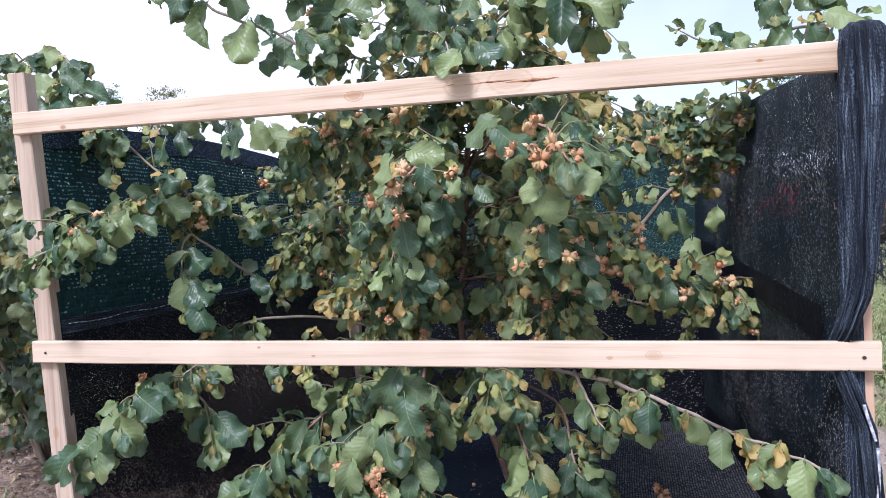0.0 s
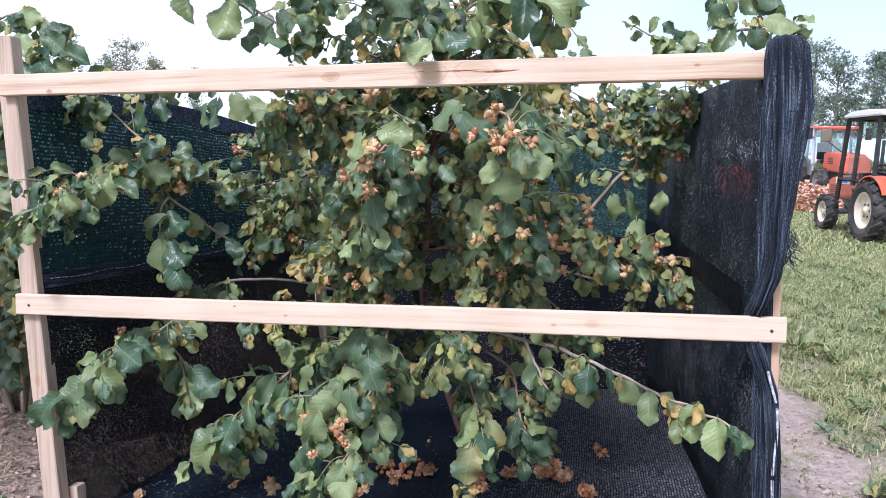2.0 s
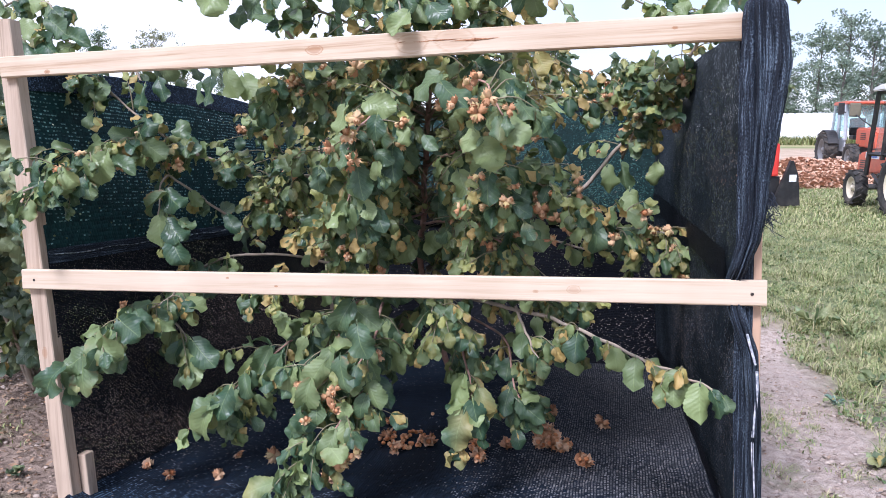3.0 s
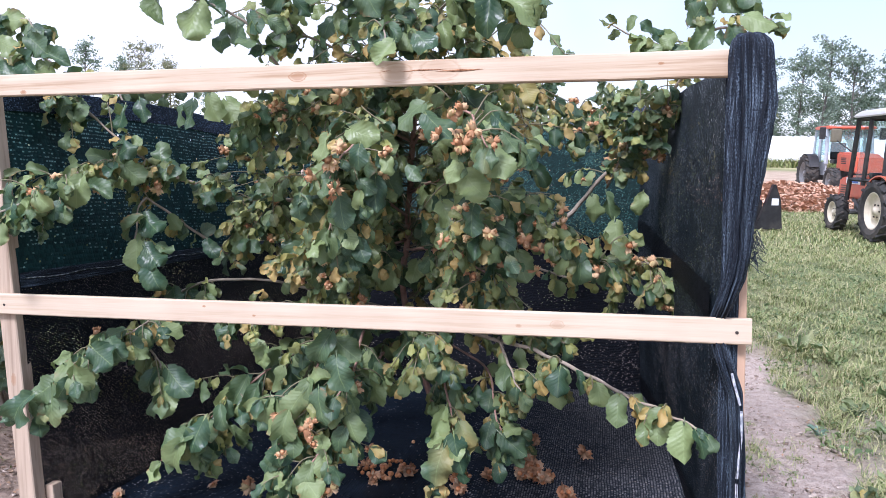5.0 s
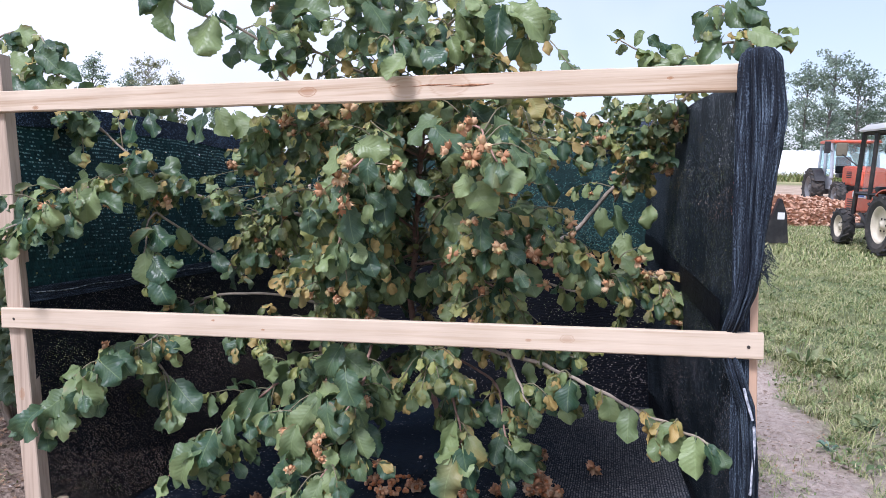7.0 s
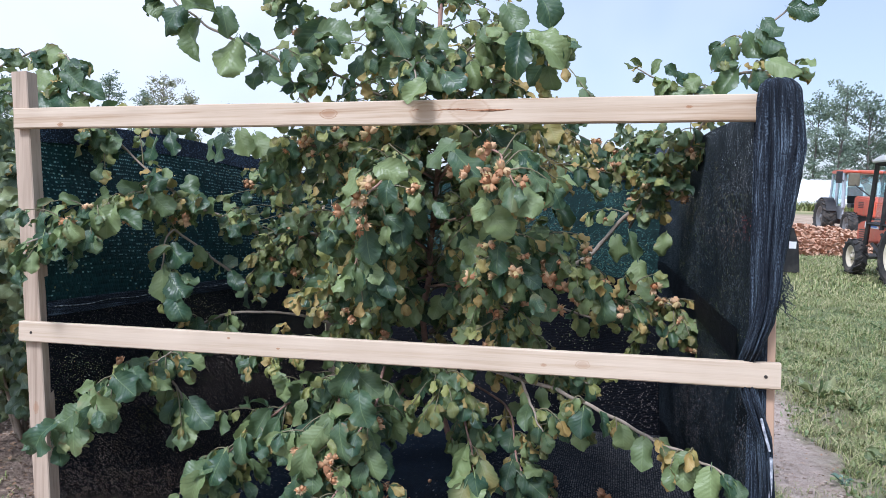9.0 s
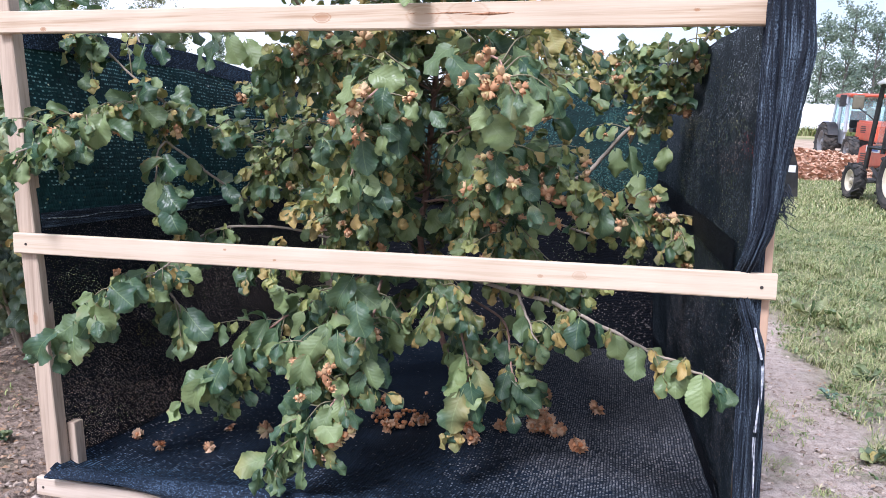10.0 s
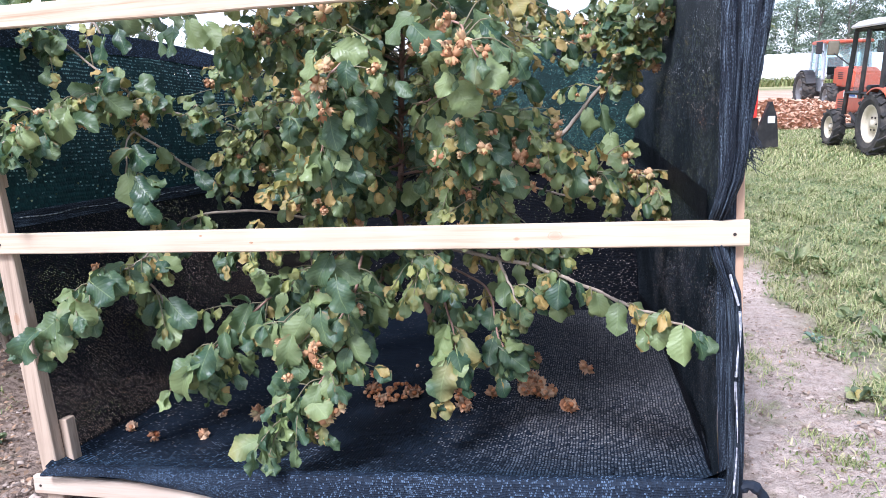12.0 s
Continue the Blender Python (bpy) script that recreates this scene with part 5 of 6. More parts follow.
    limb("t_r2", 9, 0.085, 0.2, 0.7, twigs=10, reach=0.11)
    limb("t_r3", 8, 0.085, 0.2, 0.6, twigs=10)
    limb("t_c", 9, 0.09, 0.2, 0.5, twigs=8)
    for n in ("f1", "f2", "f3", "f7"):
        limb(n, 10, 0.095, 0.25, 0.85, twigs=12, reach=0.12)
    for n in ("f4", "f5", "f6", "f8"):
        limb(n, 11, 0.085, 0.2, 0.8, twigs=16, reach=0.13)
    for n in ("b1", "b2", "b3"):
        limb(n, 12, 0.08, 0.3, 0.6, twigs=20, reach=0.2)
    for n in ("r_corner", "r_corner2"):
        limb(n, 12, 0.085, 0.1, 0.7, twigs=9, reach=0.09)
    for n in ("r_under", "c_under", "l_under"):
        limb(n, 12, 0.08, 0.35, 1.1, twigs=8, reach=0.10)
    limb("n_top", 8, 0.1, 0.2, 0.4, twigs=2, reach=0.07)
    limb("n_top2", 8, 0.1, 0.2, 0.4, twigs=2, reach=0.07)
    for name, rows in LARGE_LEAVES.items():
        fol.pin(rows, 0.118 if name in ("low_left", "low_right", "top", "top_right", "neighbour") else 0.10)
    # inner shoots round the stem
    trunk = lines["trunk"]
    for i in range(130):
        k = r.randint(10, len(trunk) - 6)
        p = trunk[k]
        a = r.uniform(0, 2 * math.pi)
        d = np.array((math.cos(a), 0.8 * math.sin(a), r.uniform(-0.1, 0.5)))
        L = r.uniform(0.12, 0.46)
        if p[1] + d[1] * L < 0.1:
            d[1] = abs(d[1])
        tw = spline([p, p + d * L * 0.5 + np.array((0, 0, 0.03)), p + d * L], 9)
        bm = bmesh.new()
        tube(bm, tw, 0.0024, 0.0014, 5)
        part("twig", bm, M_SPRIG, bush, smooth=True)
        fol.sprig(tw, r.randint(6, 10), r.uniform(0.045, 0.068), (0.3 * d[0], -0.9, 0.4), 0.3, 0.7)
    # low spreading shoots that fill the middle
    for i in range(105):
        k = r.randint(12, len(trunk) - 14)
        p = trunk[k]
        a = r.uniform(0, 2 * math.pi)
        d = np.array((1.25 * math.cos(a), 0.6 * math.sin(a) - 0.25, r.uniform(-0.15, 0.3)))
        L = r.uniform(0.28, 0.6)
        s = np.array((r.gauss(0, 0.06), r.gauss(0, 0.05), r.uniform(0.02, 0.10)))
        tw = spline([p, p + d * L * 0.35 + s * 0.4, p + d * L * 0.7 + s, p + d * L + np.array((0, 0, r.uniform(-0.12, 0.03)))], 13)
        if not (0.2 < tw[-1][0] < 2.02 and 0.12 < tw[-1][1] < 2.1):
            continue
        bm = bmesh.new()
        tube(bm, tw, 0.0030, 0.0016, 5)
        part("twig", bm, M_SPRIG, bush, smooth=True)
        fol.sprig(tw, r.randint(9, 13), r.uniform(0.05, 0.074), (0.3 * d[0], -0.9, 0.5), 0.25, 0.8)
    fol.finish(300, lambda p: p.y)
    # nut clusters on the shoots
    spots = ((1.15, -0.03, 1.29), (1.15, -0.01, 1.22), (1.56, -0.10, 1.36), (1.52, -0.06, 1.33), (1.13, 0.10, 1.49), (1.80, 0.40, 1.05), (1.72, 0.42, 1.01), (1.63, 0.40, 1.06), (0.63, 0.50, 1.10), (0.55, 0.55, 1.14), (2.05, 0.85, 0.97), (2.01, 1.05, 1.47), (1.74, 1.20, 1.61), (0.11, 1.20, 1.43), (1.31, 0.50, 1.00), (1.41, 0.45, 1.00), (1.10, 0.35, 0.86), (1.82, 0.40, 1.01), (1.11, 0.05, 0.35), (1.07, 0.04, 0.33), (0.71, 0.30, 0.22), (0.27, 0.12, 0.76), (0.38, 0.20, 0.74), (1.10, 0.20, 0.68), (0.93, 0.10, 0.54), (1.00, 0.50, 1.01), (1.61, 0.50, 1.31), (1.52, 0.30, 1.46), (0.83, 0.25, 1.83), (2.07, 1.00, 1.36))
    for i, p in enumerate(spots):
        m = Matrix.Translation(p) @ Euler((r.uniform(0, 6), r.uniform(0, 6), r.uniform(0, 6))).to_matrix().to_4x4() @ Matrix.Scale(r.uniform(0.9, 1.2), 4)
        nut_cluster(bush, m, i, 4 + i % 2)
    taken = [Vector(p) for p in spots]
    for i in range(200):
        name = r.choice(["r_mid", "r_back", "r_midb", "f1", "f2", "f4", "f6", "f8", "l_arm", "r_upc", "c_low2", "b1", "f3", "f5", "f7", "f6", "r_mid"])
        line = lines[name]
        p = Vector(line[r.randint(len(line) // 2, len(line) * 9 // 10)]) + Vector((r.gauss(0, 0.05), r.gauss(-0.03, 0.03), r.gauss(-0.02, 0.03)))
        if any((p - q).length < 0.05 for q in taken):
            continue
        taken.append(p)
        m = Matrix.Translation(p) @ Euler((r.uniform(0, 6), r.uniform(0, 6), r.uniform(0, 6))).to_matrix().to_4x4() @ Matrix.Scale(r.uniform(0.65, 1.0), 4)
        nut_cluster(bush, m, i, 3 + i % 2)
    return bush


build_bush()


# ---- fallen nuts on the ground sheet ----
def build_fallen():
    r = random.Random(21)
    first = {}

    def lie(x, y, h):
        return CAGE @ Matrix.Translation((x, y, 0.106 + h)) @ Euler((r.uniform(0, 6), r.uniform(0, 6), r.uniform(0, 6))).to_matrix().to_4x4()

    def cluster(x, y, s=1.0):
        ob = nut_cluster(None, lie(x, y, 0.012) @ Matrix.Scale(s, 4), r.randrange(5), r.choice((3, 4)))
        tagged(ob, "dry brown hazelnut cluster in ragged husks on the net", "nuts", "fallen nut clusters")

    def nut(x, y, h=0.0):
        m = lie(x, y, h + 0.006)
        if "nut" not in first:
            bm = bmesh.new()
            nut_bm(bm, Matrix.Identity(4))
            first["nut"] = tagged(link_mesh("hazelnut", bm, M_NUT_DRY), "loose brown hazelnut on the ground net", "nut", "fallen hazelnuts")
            first["nut"].matrix_basis = m
        else:
            copy_thing(first["nut"], m)

    for x, y in ((1.02, 0.70), (1.13, 0.80), (0.94, 0.83), (1.355, 0.69), (1.46, 0.86), (1.44, 0.84), (1.55, 0.96), (1.60, 1.00), (1.59, 0.90), (1.62, 0.86), (1.66, 0.84), (1.64, 0.88), (1.57, 0.87), (1.53, 1.05), (1.576, 1.275), (1.807, 1.17), (1.741, 0.737), (1.755, 0.72), (1.42, 1.14), (1.50, 1.28), (0.43, 0.52), (0.153, 0.348), (0.29, 0.29), (0.471, 0.32), (0.876, 0.389), (0.56, 0.56), (1.27, 0.86), (0.9, 1.0), (1.56, 0.93), (1.615, 0.95), (1.58, 1.03), (1.68, 0.88), (1.335, 0.80), (1.30, 0.88)):
        cluster(x, y, r.uniform(0.95, 1.2) if x > 0.8 else r.uniform(0.7, 0.85))
    for i in range(58):
        a, d = r.uniform(0, 6.28), math.sqrt(r.random())
        nut(1.03 + 0.12 * d * math.cos(a), 0.82 + 0.10 * d * math.sin(a), 0.014 * max(0, 0.6 - d) / 0.6 * r.choice((0, 1)))
    for i in range(26):
        a, d = r.uniform(0, 6.28), math.sqrt(r.random())
        nut(1.31 + 0.07 * d * math.cos(a), 0.83 + 0.07 * d * math.sin(a))
    for x, y in ((0.11, 0.42), (1.22, 0.98), (1.24, 1.05), (1.05, 1.15), (1.69, 0.9), (1.67, 0.92)):
        nut(x, y)


build_fallen()


# ---- neighbouring hazel bushes in the row and behind ----
def far_bush(x, y, height, spread, seed, count, label, near=False):
    ob = thing("hazel_bush", label, "bush", Matrix.Translation((x, y, rise(x, y) - 0.02)), "hazel bushes in the orchard")
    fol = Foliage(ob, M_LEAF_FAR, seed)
    fol.young = M_LEAF_YOUNG if near else None
    fol.fine = 1.0
    r = random.Random(seed)
    for i in range(14):
        a = 2 * math.pi * i / 14 + r.uniform(-0.3, 0.3)
        top = height * r.uniform(0.55, 1.0)
        s = spread * r.uniform(0.45, 1.0)
        pts = [(0.05 * math.cos(a), 0.05 * math.sin(a), 0), (0.3 * s * math.cos(a), 0.3 * s * math.sin(a), top * 0.45), (0.7 * s * math.cos(a), 0.7 * s * math.sin(a), top * 0.85), (s * math.cos(a), s * math.sin(a), top * r.uniform(0.7, 1.0))]
        line = spline(pts, 25)
        bm = bmesh.new()
        tube(bm, line, 0.012, 0.004, 5)
        part("branch", bm, M_TWIG, ob, smooth=True)
        for j in range(count // 14 // 7):
            k = r.randint(5, 24)
            p = line[k]
            d = np.array((r.gauss(0, 1), r.gauss(0, 1), r.gauss(0, 0.6)))
            d /= np.linalg.norm(d)
            L = r.uniform(0.12, 0.4)
            tw = spline([p, p + d * L * 0.5 + np.array((0, 0, 0.03)), p + d * L + np.array((0, 0, -0.03))], 7)
            o = Vector((p[0], p[1], 0)).normalized() + Vector((0.3, -0.7, 0.3))
            fol.sprig(tw, 7, 0.095, tuple(o), 0.2, 0.6)
    fol.finish(0, lambda p: p.y)
    return ob


far_bush(-1.2, 1.25, 1.8, 1.0, 31, 3200, "hazel bush with yellowing lower leaves beside the cage", True)
far_bush(-0.55, 1.1, 2.0, 0.48, 37, 760, "upright hazel shoot close to the weathered post", True)
far_bush(-3.3, 2.2, 1.8, 1.1, 32, 900, "hazel bush further along the orchard row")
far_bush(0.4, 4.6, 2.12, 1.3, 33, 1100, "hazel bush in the next orchard row behind the cage")
far_bush(1.9, 4.9, 2.15, 1.2, 34, 1400, "hazel bush in the next orchard row near the grass")
far_bush(-1.9, 5.2, 1.7, 1.2, 35, 900, "hazel bush in the next row beyond the soil strip")


# ---- tractors ----
M_ORANGE = speckled("orange_paint", (0.54, 0.095, 0.048), (0.65, 0.135, 0.068), 8, 0.38, 0.05, 0.002, dirt=(0.34, 0.2, 0.12))
M_RED = speckled("red_paint", (0.60, 0.04, 0.03), (0.74, 0.07, 0.05), 8, 0.4, 0.05, 0.002)
M_BLACK = speckled("black_enamel", (0.012, 0.012, 0.013), (0.03, 0.03, 0.032), 15, 0.45, 0.05, 0.002, dirt=(0.09, 0.08, 0.07))
M_TYRE = speckled("tyre_rubber", (0.018, 0.018, 0.018), (0.05, 0.048, 0.045), 14, 0.85, 0.4, 0.01, dirt=(0.17, 0.14, 0.11))
M_CREAM = speckled("cream_rim", (0.66, 0.58, 0.43), (0.8, 0.73, 0.58), 12, 0.55, 0.1, 0.003, dirt=(0.4, 0.32, 0.22))
M_WHITE = speckled("white_plastic", (0.72, 0.73, 0.73), (0.82, 0.82, 0.82), 9, 0.5, 0.1, 0.003)
M_GREY = speckled("grey_steel", (0.16, 0.16, 0.165), (0.3, 0.3, 0.3), 20, 0.5, 0.15, 0.003, 0.4)
M_CAB = speckled("pale_cab_paint", (0.34, 0.37, 0.41), (0.48, 0.51, 0.55), 9, 0.4, 0.05, 0.002, dirt=(0.33, 0.3, 0.27))
M_BLUE = speckled("blue_decal", (0.05, 0.13, 0.42), (0.08, 0.2, 0.55), 10, 0.4, 0.02, 0.001)
M_DIRTY = speckled("dusty_plastic", (0.14, 0.12, 0.08), (0.24, 0.21, 0.15), 9, 0.7, 0.1, 0.003)
M_GLASS = glass_material("cab_glass")
M_LAMP = speckled("lamp_glass", (0.6, 0.62, 0.62), (0.8, 0.8, 0.8), 30, 0.15, 0.1, 0.002)


def lathe(bm, profile, y_dir=1.0, seg=36):
    """A ring surface about the y axis: profile of (radius, y)."""
    rings = [[bm.verts.new((r * math.cos(a), y * y_dir, r * math.sin(a))) for a in (2 * math.pi * j / seg for j in range(seg))] for r, y in profile]
    for a, b in zip(rings, rings[1:]):
        for j in range(seg):
            bm.faces.new((a[j], a[(j + 1) % seg], b[(j + 1) % seg], b[j]))


def wheel(parent, x, y, r, w, side, lugs, paint=None):
    """A farm wheel at (x, y), standing on the ground; side: +1 where its dish looks to +y."""
    m = Matrix.Translation((x, y, r))
    bm = bmesh.new()
    h, ri = w / 2, r * 0.62
    lathe(bm, [(ri, -h * 0.8), (r * 0.78, -h), (r * 0.92, -h * 0.95), (r * 0.955, -h * 0.6), (r * 0.955, h * 0.6), (r * 0.92, h * 0.95), (r * 0.78, h), (ri, h * 0.8), (ri * 0.96, h * 0.5), (ri * 0.96, -h * 0.5), (ri, -h * 0.8)])
    bmesh.ops.recalc_face_normals(bm, faces=bm.faces)
    wh = new("wheel")
    wh.parent = parent
    wh.matrix_basis = m
    part("tyre", bm, M_TYRE, wh, "black lugged tyre")
    bm = bmesh.new()
    box(bm, -0.05 * r, 0.05 * r, -h * 0.62, h * 0.62, -0.045 * r, 0.045 * r)
    lug = part("lug", bm, M_TYRE, wh)
    for i in range(lugs):
        for s in (-1, 1):
            a = 2 * math.pi * (i + (0.5 if s > 0 else 0)) / lugs
            ob = lug if i == 0 and s < 0 else new("lug", lug.data)
            ob.parent = wh
            ob.matrix_basis = Matrix.Rotation(-a, 4, "Y") @ Matrix.Translation((r * 0.955, s * h * 0.5, 0)) @ Matrix.Rotation(radians(s * 38), 4, "X")
    bm = bmesh.new()
    lathe(bm, [(ri, h * 0.75 * side), (ri * 0.93, h * 0.8 * side), (ri * 0.86, h * 0.35 * side), (ri * 0.55, h * 0.12 * side), (ri * 0.5, h * 0.3 * side), (ri * 0.22, h * 0.34 * side), (ri * 0.2, h * 0.62 * side), (0.0005, h * 0.64 * side)])
    lathe(bm, [(ri, -h * 0.75 * side), (ri * 0.9, -h * 0.2 * side), (0.0005, -h * 0.2 * side)])
    part("rim", bm, paint or M_CREAM, wh, "dusty grey rim" if paint else "cream painted rim", smooth=True)
    for i in range(6):
        bm = bmesh.new()
        a = i * math.pi / 3
        cylinder(bm, ri * 0.05, ri * 0.05, (ri * 0.36 * math.cos(a), h * 0.28 * side, ri * 0.36 * math.sin(a)), (ri * 0.36 * math.cos(a), h * 0.42 * side, ri * 0.36 * math.sin(a)), 8)
        part("bolt", bm, M_IRON, wh, "dark wheel bolt")


def bar(name, parent, a, b, r, material, label="", square=False):
    bm = bmesh.new()
    cylinder(bm, r, r, a, b, 4 if square else 10)
    return part(name, bm, material, parent, label)


def slab(name, parent, material, x0, x1, y0, y1, z0, z1, bevel=0.01, label="", m=None):
    bm = bmesh.new()
    box(bm, x0, x1, y0, y1, z0, z1, bevel, m)
    return part(name, bm, material, parent, label)


def prism(name, parent, material, profile, y0, y1, bevel=0.012, label=""):
    """A body with an outline in x and z, from y0 to y1."""
    bm = bmesh.new()
    a = [bm.verts.new((x, y0, z)) for x, z in profile]
    b = [bm.verts.new((x, y1, z)) for x, z in profile]
    n = len(a)
    for j in range(n):
        bm.faces.new((a[j], a[(j + 1) % n], b[(j + 1) % n], b[j]))
    bm.faces.new(list(reversed(a)))
    bm.faces.new(b)
    bmesh.ops.recalc_face_normals(bm, faces=bm.faces)
    if bevel:
        bmesh.ops.bevel(bm, geom=list(bm.edges), offset=bevel, segments=2, affect="EDGES")
    return part(name, bm, material, parent, label)


def fender(name, parent, material, x, y0, y1, r, zc, a0, a1, t=0.02):
    bm = bmesh.new()
    n = 14
    rows = []
    for i in range(n + 1):
        a = radians(lerp(a0, a1, i / n))
        rows.append([bm.verts.new((x + q * math.cos(a), y, zc + q * math.sin(a))) for q, y in ((r, y0), (r, y1), (r + t, y1), (r + t, y0))])
    for p, q in zip(rows, rows[1:]):
        for j in range(4):
            bm.faces.new((p[j], p[(j + 1) % 4], q[(j + 1) % 4], q[j]))
    bm.faces.new(list(reversed(rows[0])))
    bm.faces.new(rows[-1])
    bmesh.ops.recalc_face_normals(bm, faces=bm.faces)
    return part(name, bm, material, parent)


def compact_tractor():
    """Forward is +x of its own frame, +y its left."""
    t = thing("compact_tractor", "small orange tractor with black cab and white roof on grass", "tractor", Matrix.Translation((6.51, 10.37, 0.02)) @ Matrix.Rotation(radians(95), 4, "Z"), "parked tractors")
    for s in (1, -1):
        wheel(t, 0.0, 0.56 * s, 0.475, 0.27, s, 15)
        wheel(t, 1.68, 0.53 * s, 0.315, 0.20, s, 13)
        fender("fender", t, M_ORANGE, 0.0, 0.40 * s, 0.62 * s, 0.53, 0.475, 45, 150)
        slab("fender_side", t, M_ORANGE, -0.45, 0.55, 0.38 * s, 0.42 * s, 0.55, 1.0, 0.01)
        bar("front_axle", t, (1.68, 0.1 * s, 0.34), (1.68, 0.45 * s, 0.32), 0.05, M_GREY)
    slab("rear_axle", t, M_BLACK, -0.16, 0.2, -0.45, 0.45, 0.36, 0.62, 0.03)
    slab("chassis", t, M_BLACK, 0.1, 1.8, -0.2, 0.2, 0.34, 0.6, 0.02)
    prism("hood", t, M_ORANGE, [(1.05, 0.60), (1.05, 1.00), (1.9, 0.96), (2.26, 0.90), (2.30, 0.52)], -0.30, 0.30, 0.03, "orange bonnet")
    for s in (1, -1):
        slab("decal", t, M_WHITE, 1.40, 1.95, 0.302 * s - 0.003, 0.302 * s + 0.003, 0.82, 0.93, 0.0, "white decal panel")
        slab("decal", t, M_BLUE, 1.47, 1.80, 0.307 * s - 0.003, 0.307 * s + 0.003, 0.84, 0.905, 0.0, "blue decal bar")
        for i in range(6):
            slab("grille_slat", t, M_BLACK, 1.80, 2.16, 0.302 * s - 0.004, 0.302 * s + 0.004, 0.57 + 0.04 * i, 0.587 + 0.04 * i, 0.0)
        slab("side_panel", t, M_GREY, 0.85, 1.35, 0.25 * s - 0.01, 0.22 * s + 0.01, 0.45, 0.95, 0.005, "bare grey engine side panel")
        bar("a_pillar", t, (0.84, 0.47 * s, 0.62), (0.58, 0.49 * s, 1.98), 0.034, M_BLACK, square=True)
        bar("b_pillar", t, (0.22, 0.49 * s, 0.9), (0.12, 0.49 * s, 1.98), 0.032, M_BLACK, square=True)
        bar("c_pillar", t, (-0.48, 0.49 * s, 0.98), (-0.5, 0.49 * s, 1.98), 0.034, M_BLACK, square=True)
        bar("roof_rail", t, (0.60, 0.49 * s, 1.98), (-0.55, 0.49 * s, 1.98), 0.032, M_BLACK, square=True)
        bar("sill_bar", t, (0.78, 0.48 * s, 0.98), (-0.5, 0.49 * s, 0.98), 0.028, M_BLACK, square=True)
        bar("step_bar", t, (0.72, 0.42 * s, 0.64), (0.4, 0.42 * s, 0.5), 0.03, M_BLACK, square=True)
        slab("tail_lamp", t, M_WHITE, -0.55, -0.46, 0.5 * s - 0.05, 0.5 * s + 0.05, 0.9, 0.99, 0.006, "tail lamp box")
        bar("stay", t, (-0.5, 0.44 * s, 1.75), (-0.2, 0.44 * s, 1.96), 0.014, M_BLACK)
        bar("lower_link", t, (-0.2, 0.22 * s, 0.42), (-0.95, 0.3 * s, 0.36), 0.025, M_GREY)
        bar("lift_rod", t, (-0.3, 0.2 * s, 0.85), (-0.7, 0.27 * s, 0.4), 0.018, M_GREY)
        slab("headlamp", t, M_LAMP, 2.27, 2.315, 0.16 * s - 0.06, 0.16 * s + 0.06, 0.74, 0.83, 0.008)
    for x in (0.58, -0.52):
        bar("cross_rail", t, (x, -0.49, 1.98), (x, 0.49, 1.98), 0.032, M_BLACK, square=True)
    bar("cross_rail", t, (0.80, -0.47, 0.98), (0.80, 0.47, 0.98), 0.03, M_BLACK, square=True)
    slab("windscreen", t, M_GLASS, -0.003, 0.003, -0.40, 0.40, 0.0, 1.0, 0.0, m=Matrix.Translation((0.775, 0, 0.99)) @ Matrix.Rotation(radians(-11), 4, "Y"))
    prism("roof", t, M_WHITE, [(-0.72, 2.0), (-0.70, 2.07), (-0.3, 2.11), (0.4, 2.10), (0.66, 2.04), (0.66, 2.0)], -0.56, 0.56, 0.02, "white plastic roof")
    slab("seat", t, M_BLACK, -0.38, 0.05, -0.22, 0.22, 0.86, 0.98, 0.03)
    slab("backrest", t, M_BLACK, -0.44, -0.34, -0.22, 0.22, 0.98, 1.3, 0.03)
    slab("footplate", t, M_BLACK, -0.1, 0.75, -0.4, 0.4, 0.56, 0.6, 0.006)
    bm = bmesh.new()
    a = np.linspace(0, 2 * math.pi, 29)
    ring = np.array([(0.30 + 0.09 * math.sin(q), 0.19 * math.cos(q), 1.16 + 0.17 * math.sin(q) * 0.45) for q in a])
    tube(bm, ring, 0.014, 0.014, 6)
    tube(bm, np.array([(0.3, -0.19, 1.16), (0.3, 0, 1.15), (0.3, 0.19, 1.16)]), 0.01, 0.01, 5)
    tube(bm, np.array([(0.3, 0, 1.15), (0.45, 0, 0.98), (0.6, 0, 0.8)]), 0.022, 0.03, 7)
    part("steering_wheel", bm, M_BLACK, t, smooth=True)
    slab("dashboard", t, M_BLACK, 0.55, 0.72, -0.25, 0.25, 0.85, 1.1, 0.03)
    slab("rear_panel", t, M_ORANGE, -0.5, -0.46, -0.42, 0.42, 0.72, 0.98, 0.01)
    bar("top_link", t, (-0.3, 0, 0.72), (-0.85, 0, 0.62), 0.025, M_GREY)
    bar("exhaust", t, (1.7, -0.33, 1.0), (1.7, -0.33, 1.6), 0.03, M_BLACK)
    # the cab stands forward of the rear axle
    cab = ("a_pillar", "b_pillar", "c_pillar", "roof_rail", "sill_bar", "step_bar", "cross_rail", "windscreen", "roof", "seat", "backrest", "steering_wheel", "dashboard", "stay")
    for ob in t.children:
        if ob.name.split(".")[0] in cab:
            ob.matrix_basis = Matrix.Translation((0.42, 0, -0.06)) @ Matrix.Diagonal((1, 1.16, 1, 1))
    bar("mirror_arm", t, (1.15, 0.5, 1.32), (1.52, 0.70, 1.58), 0.011, M_BLACK)
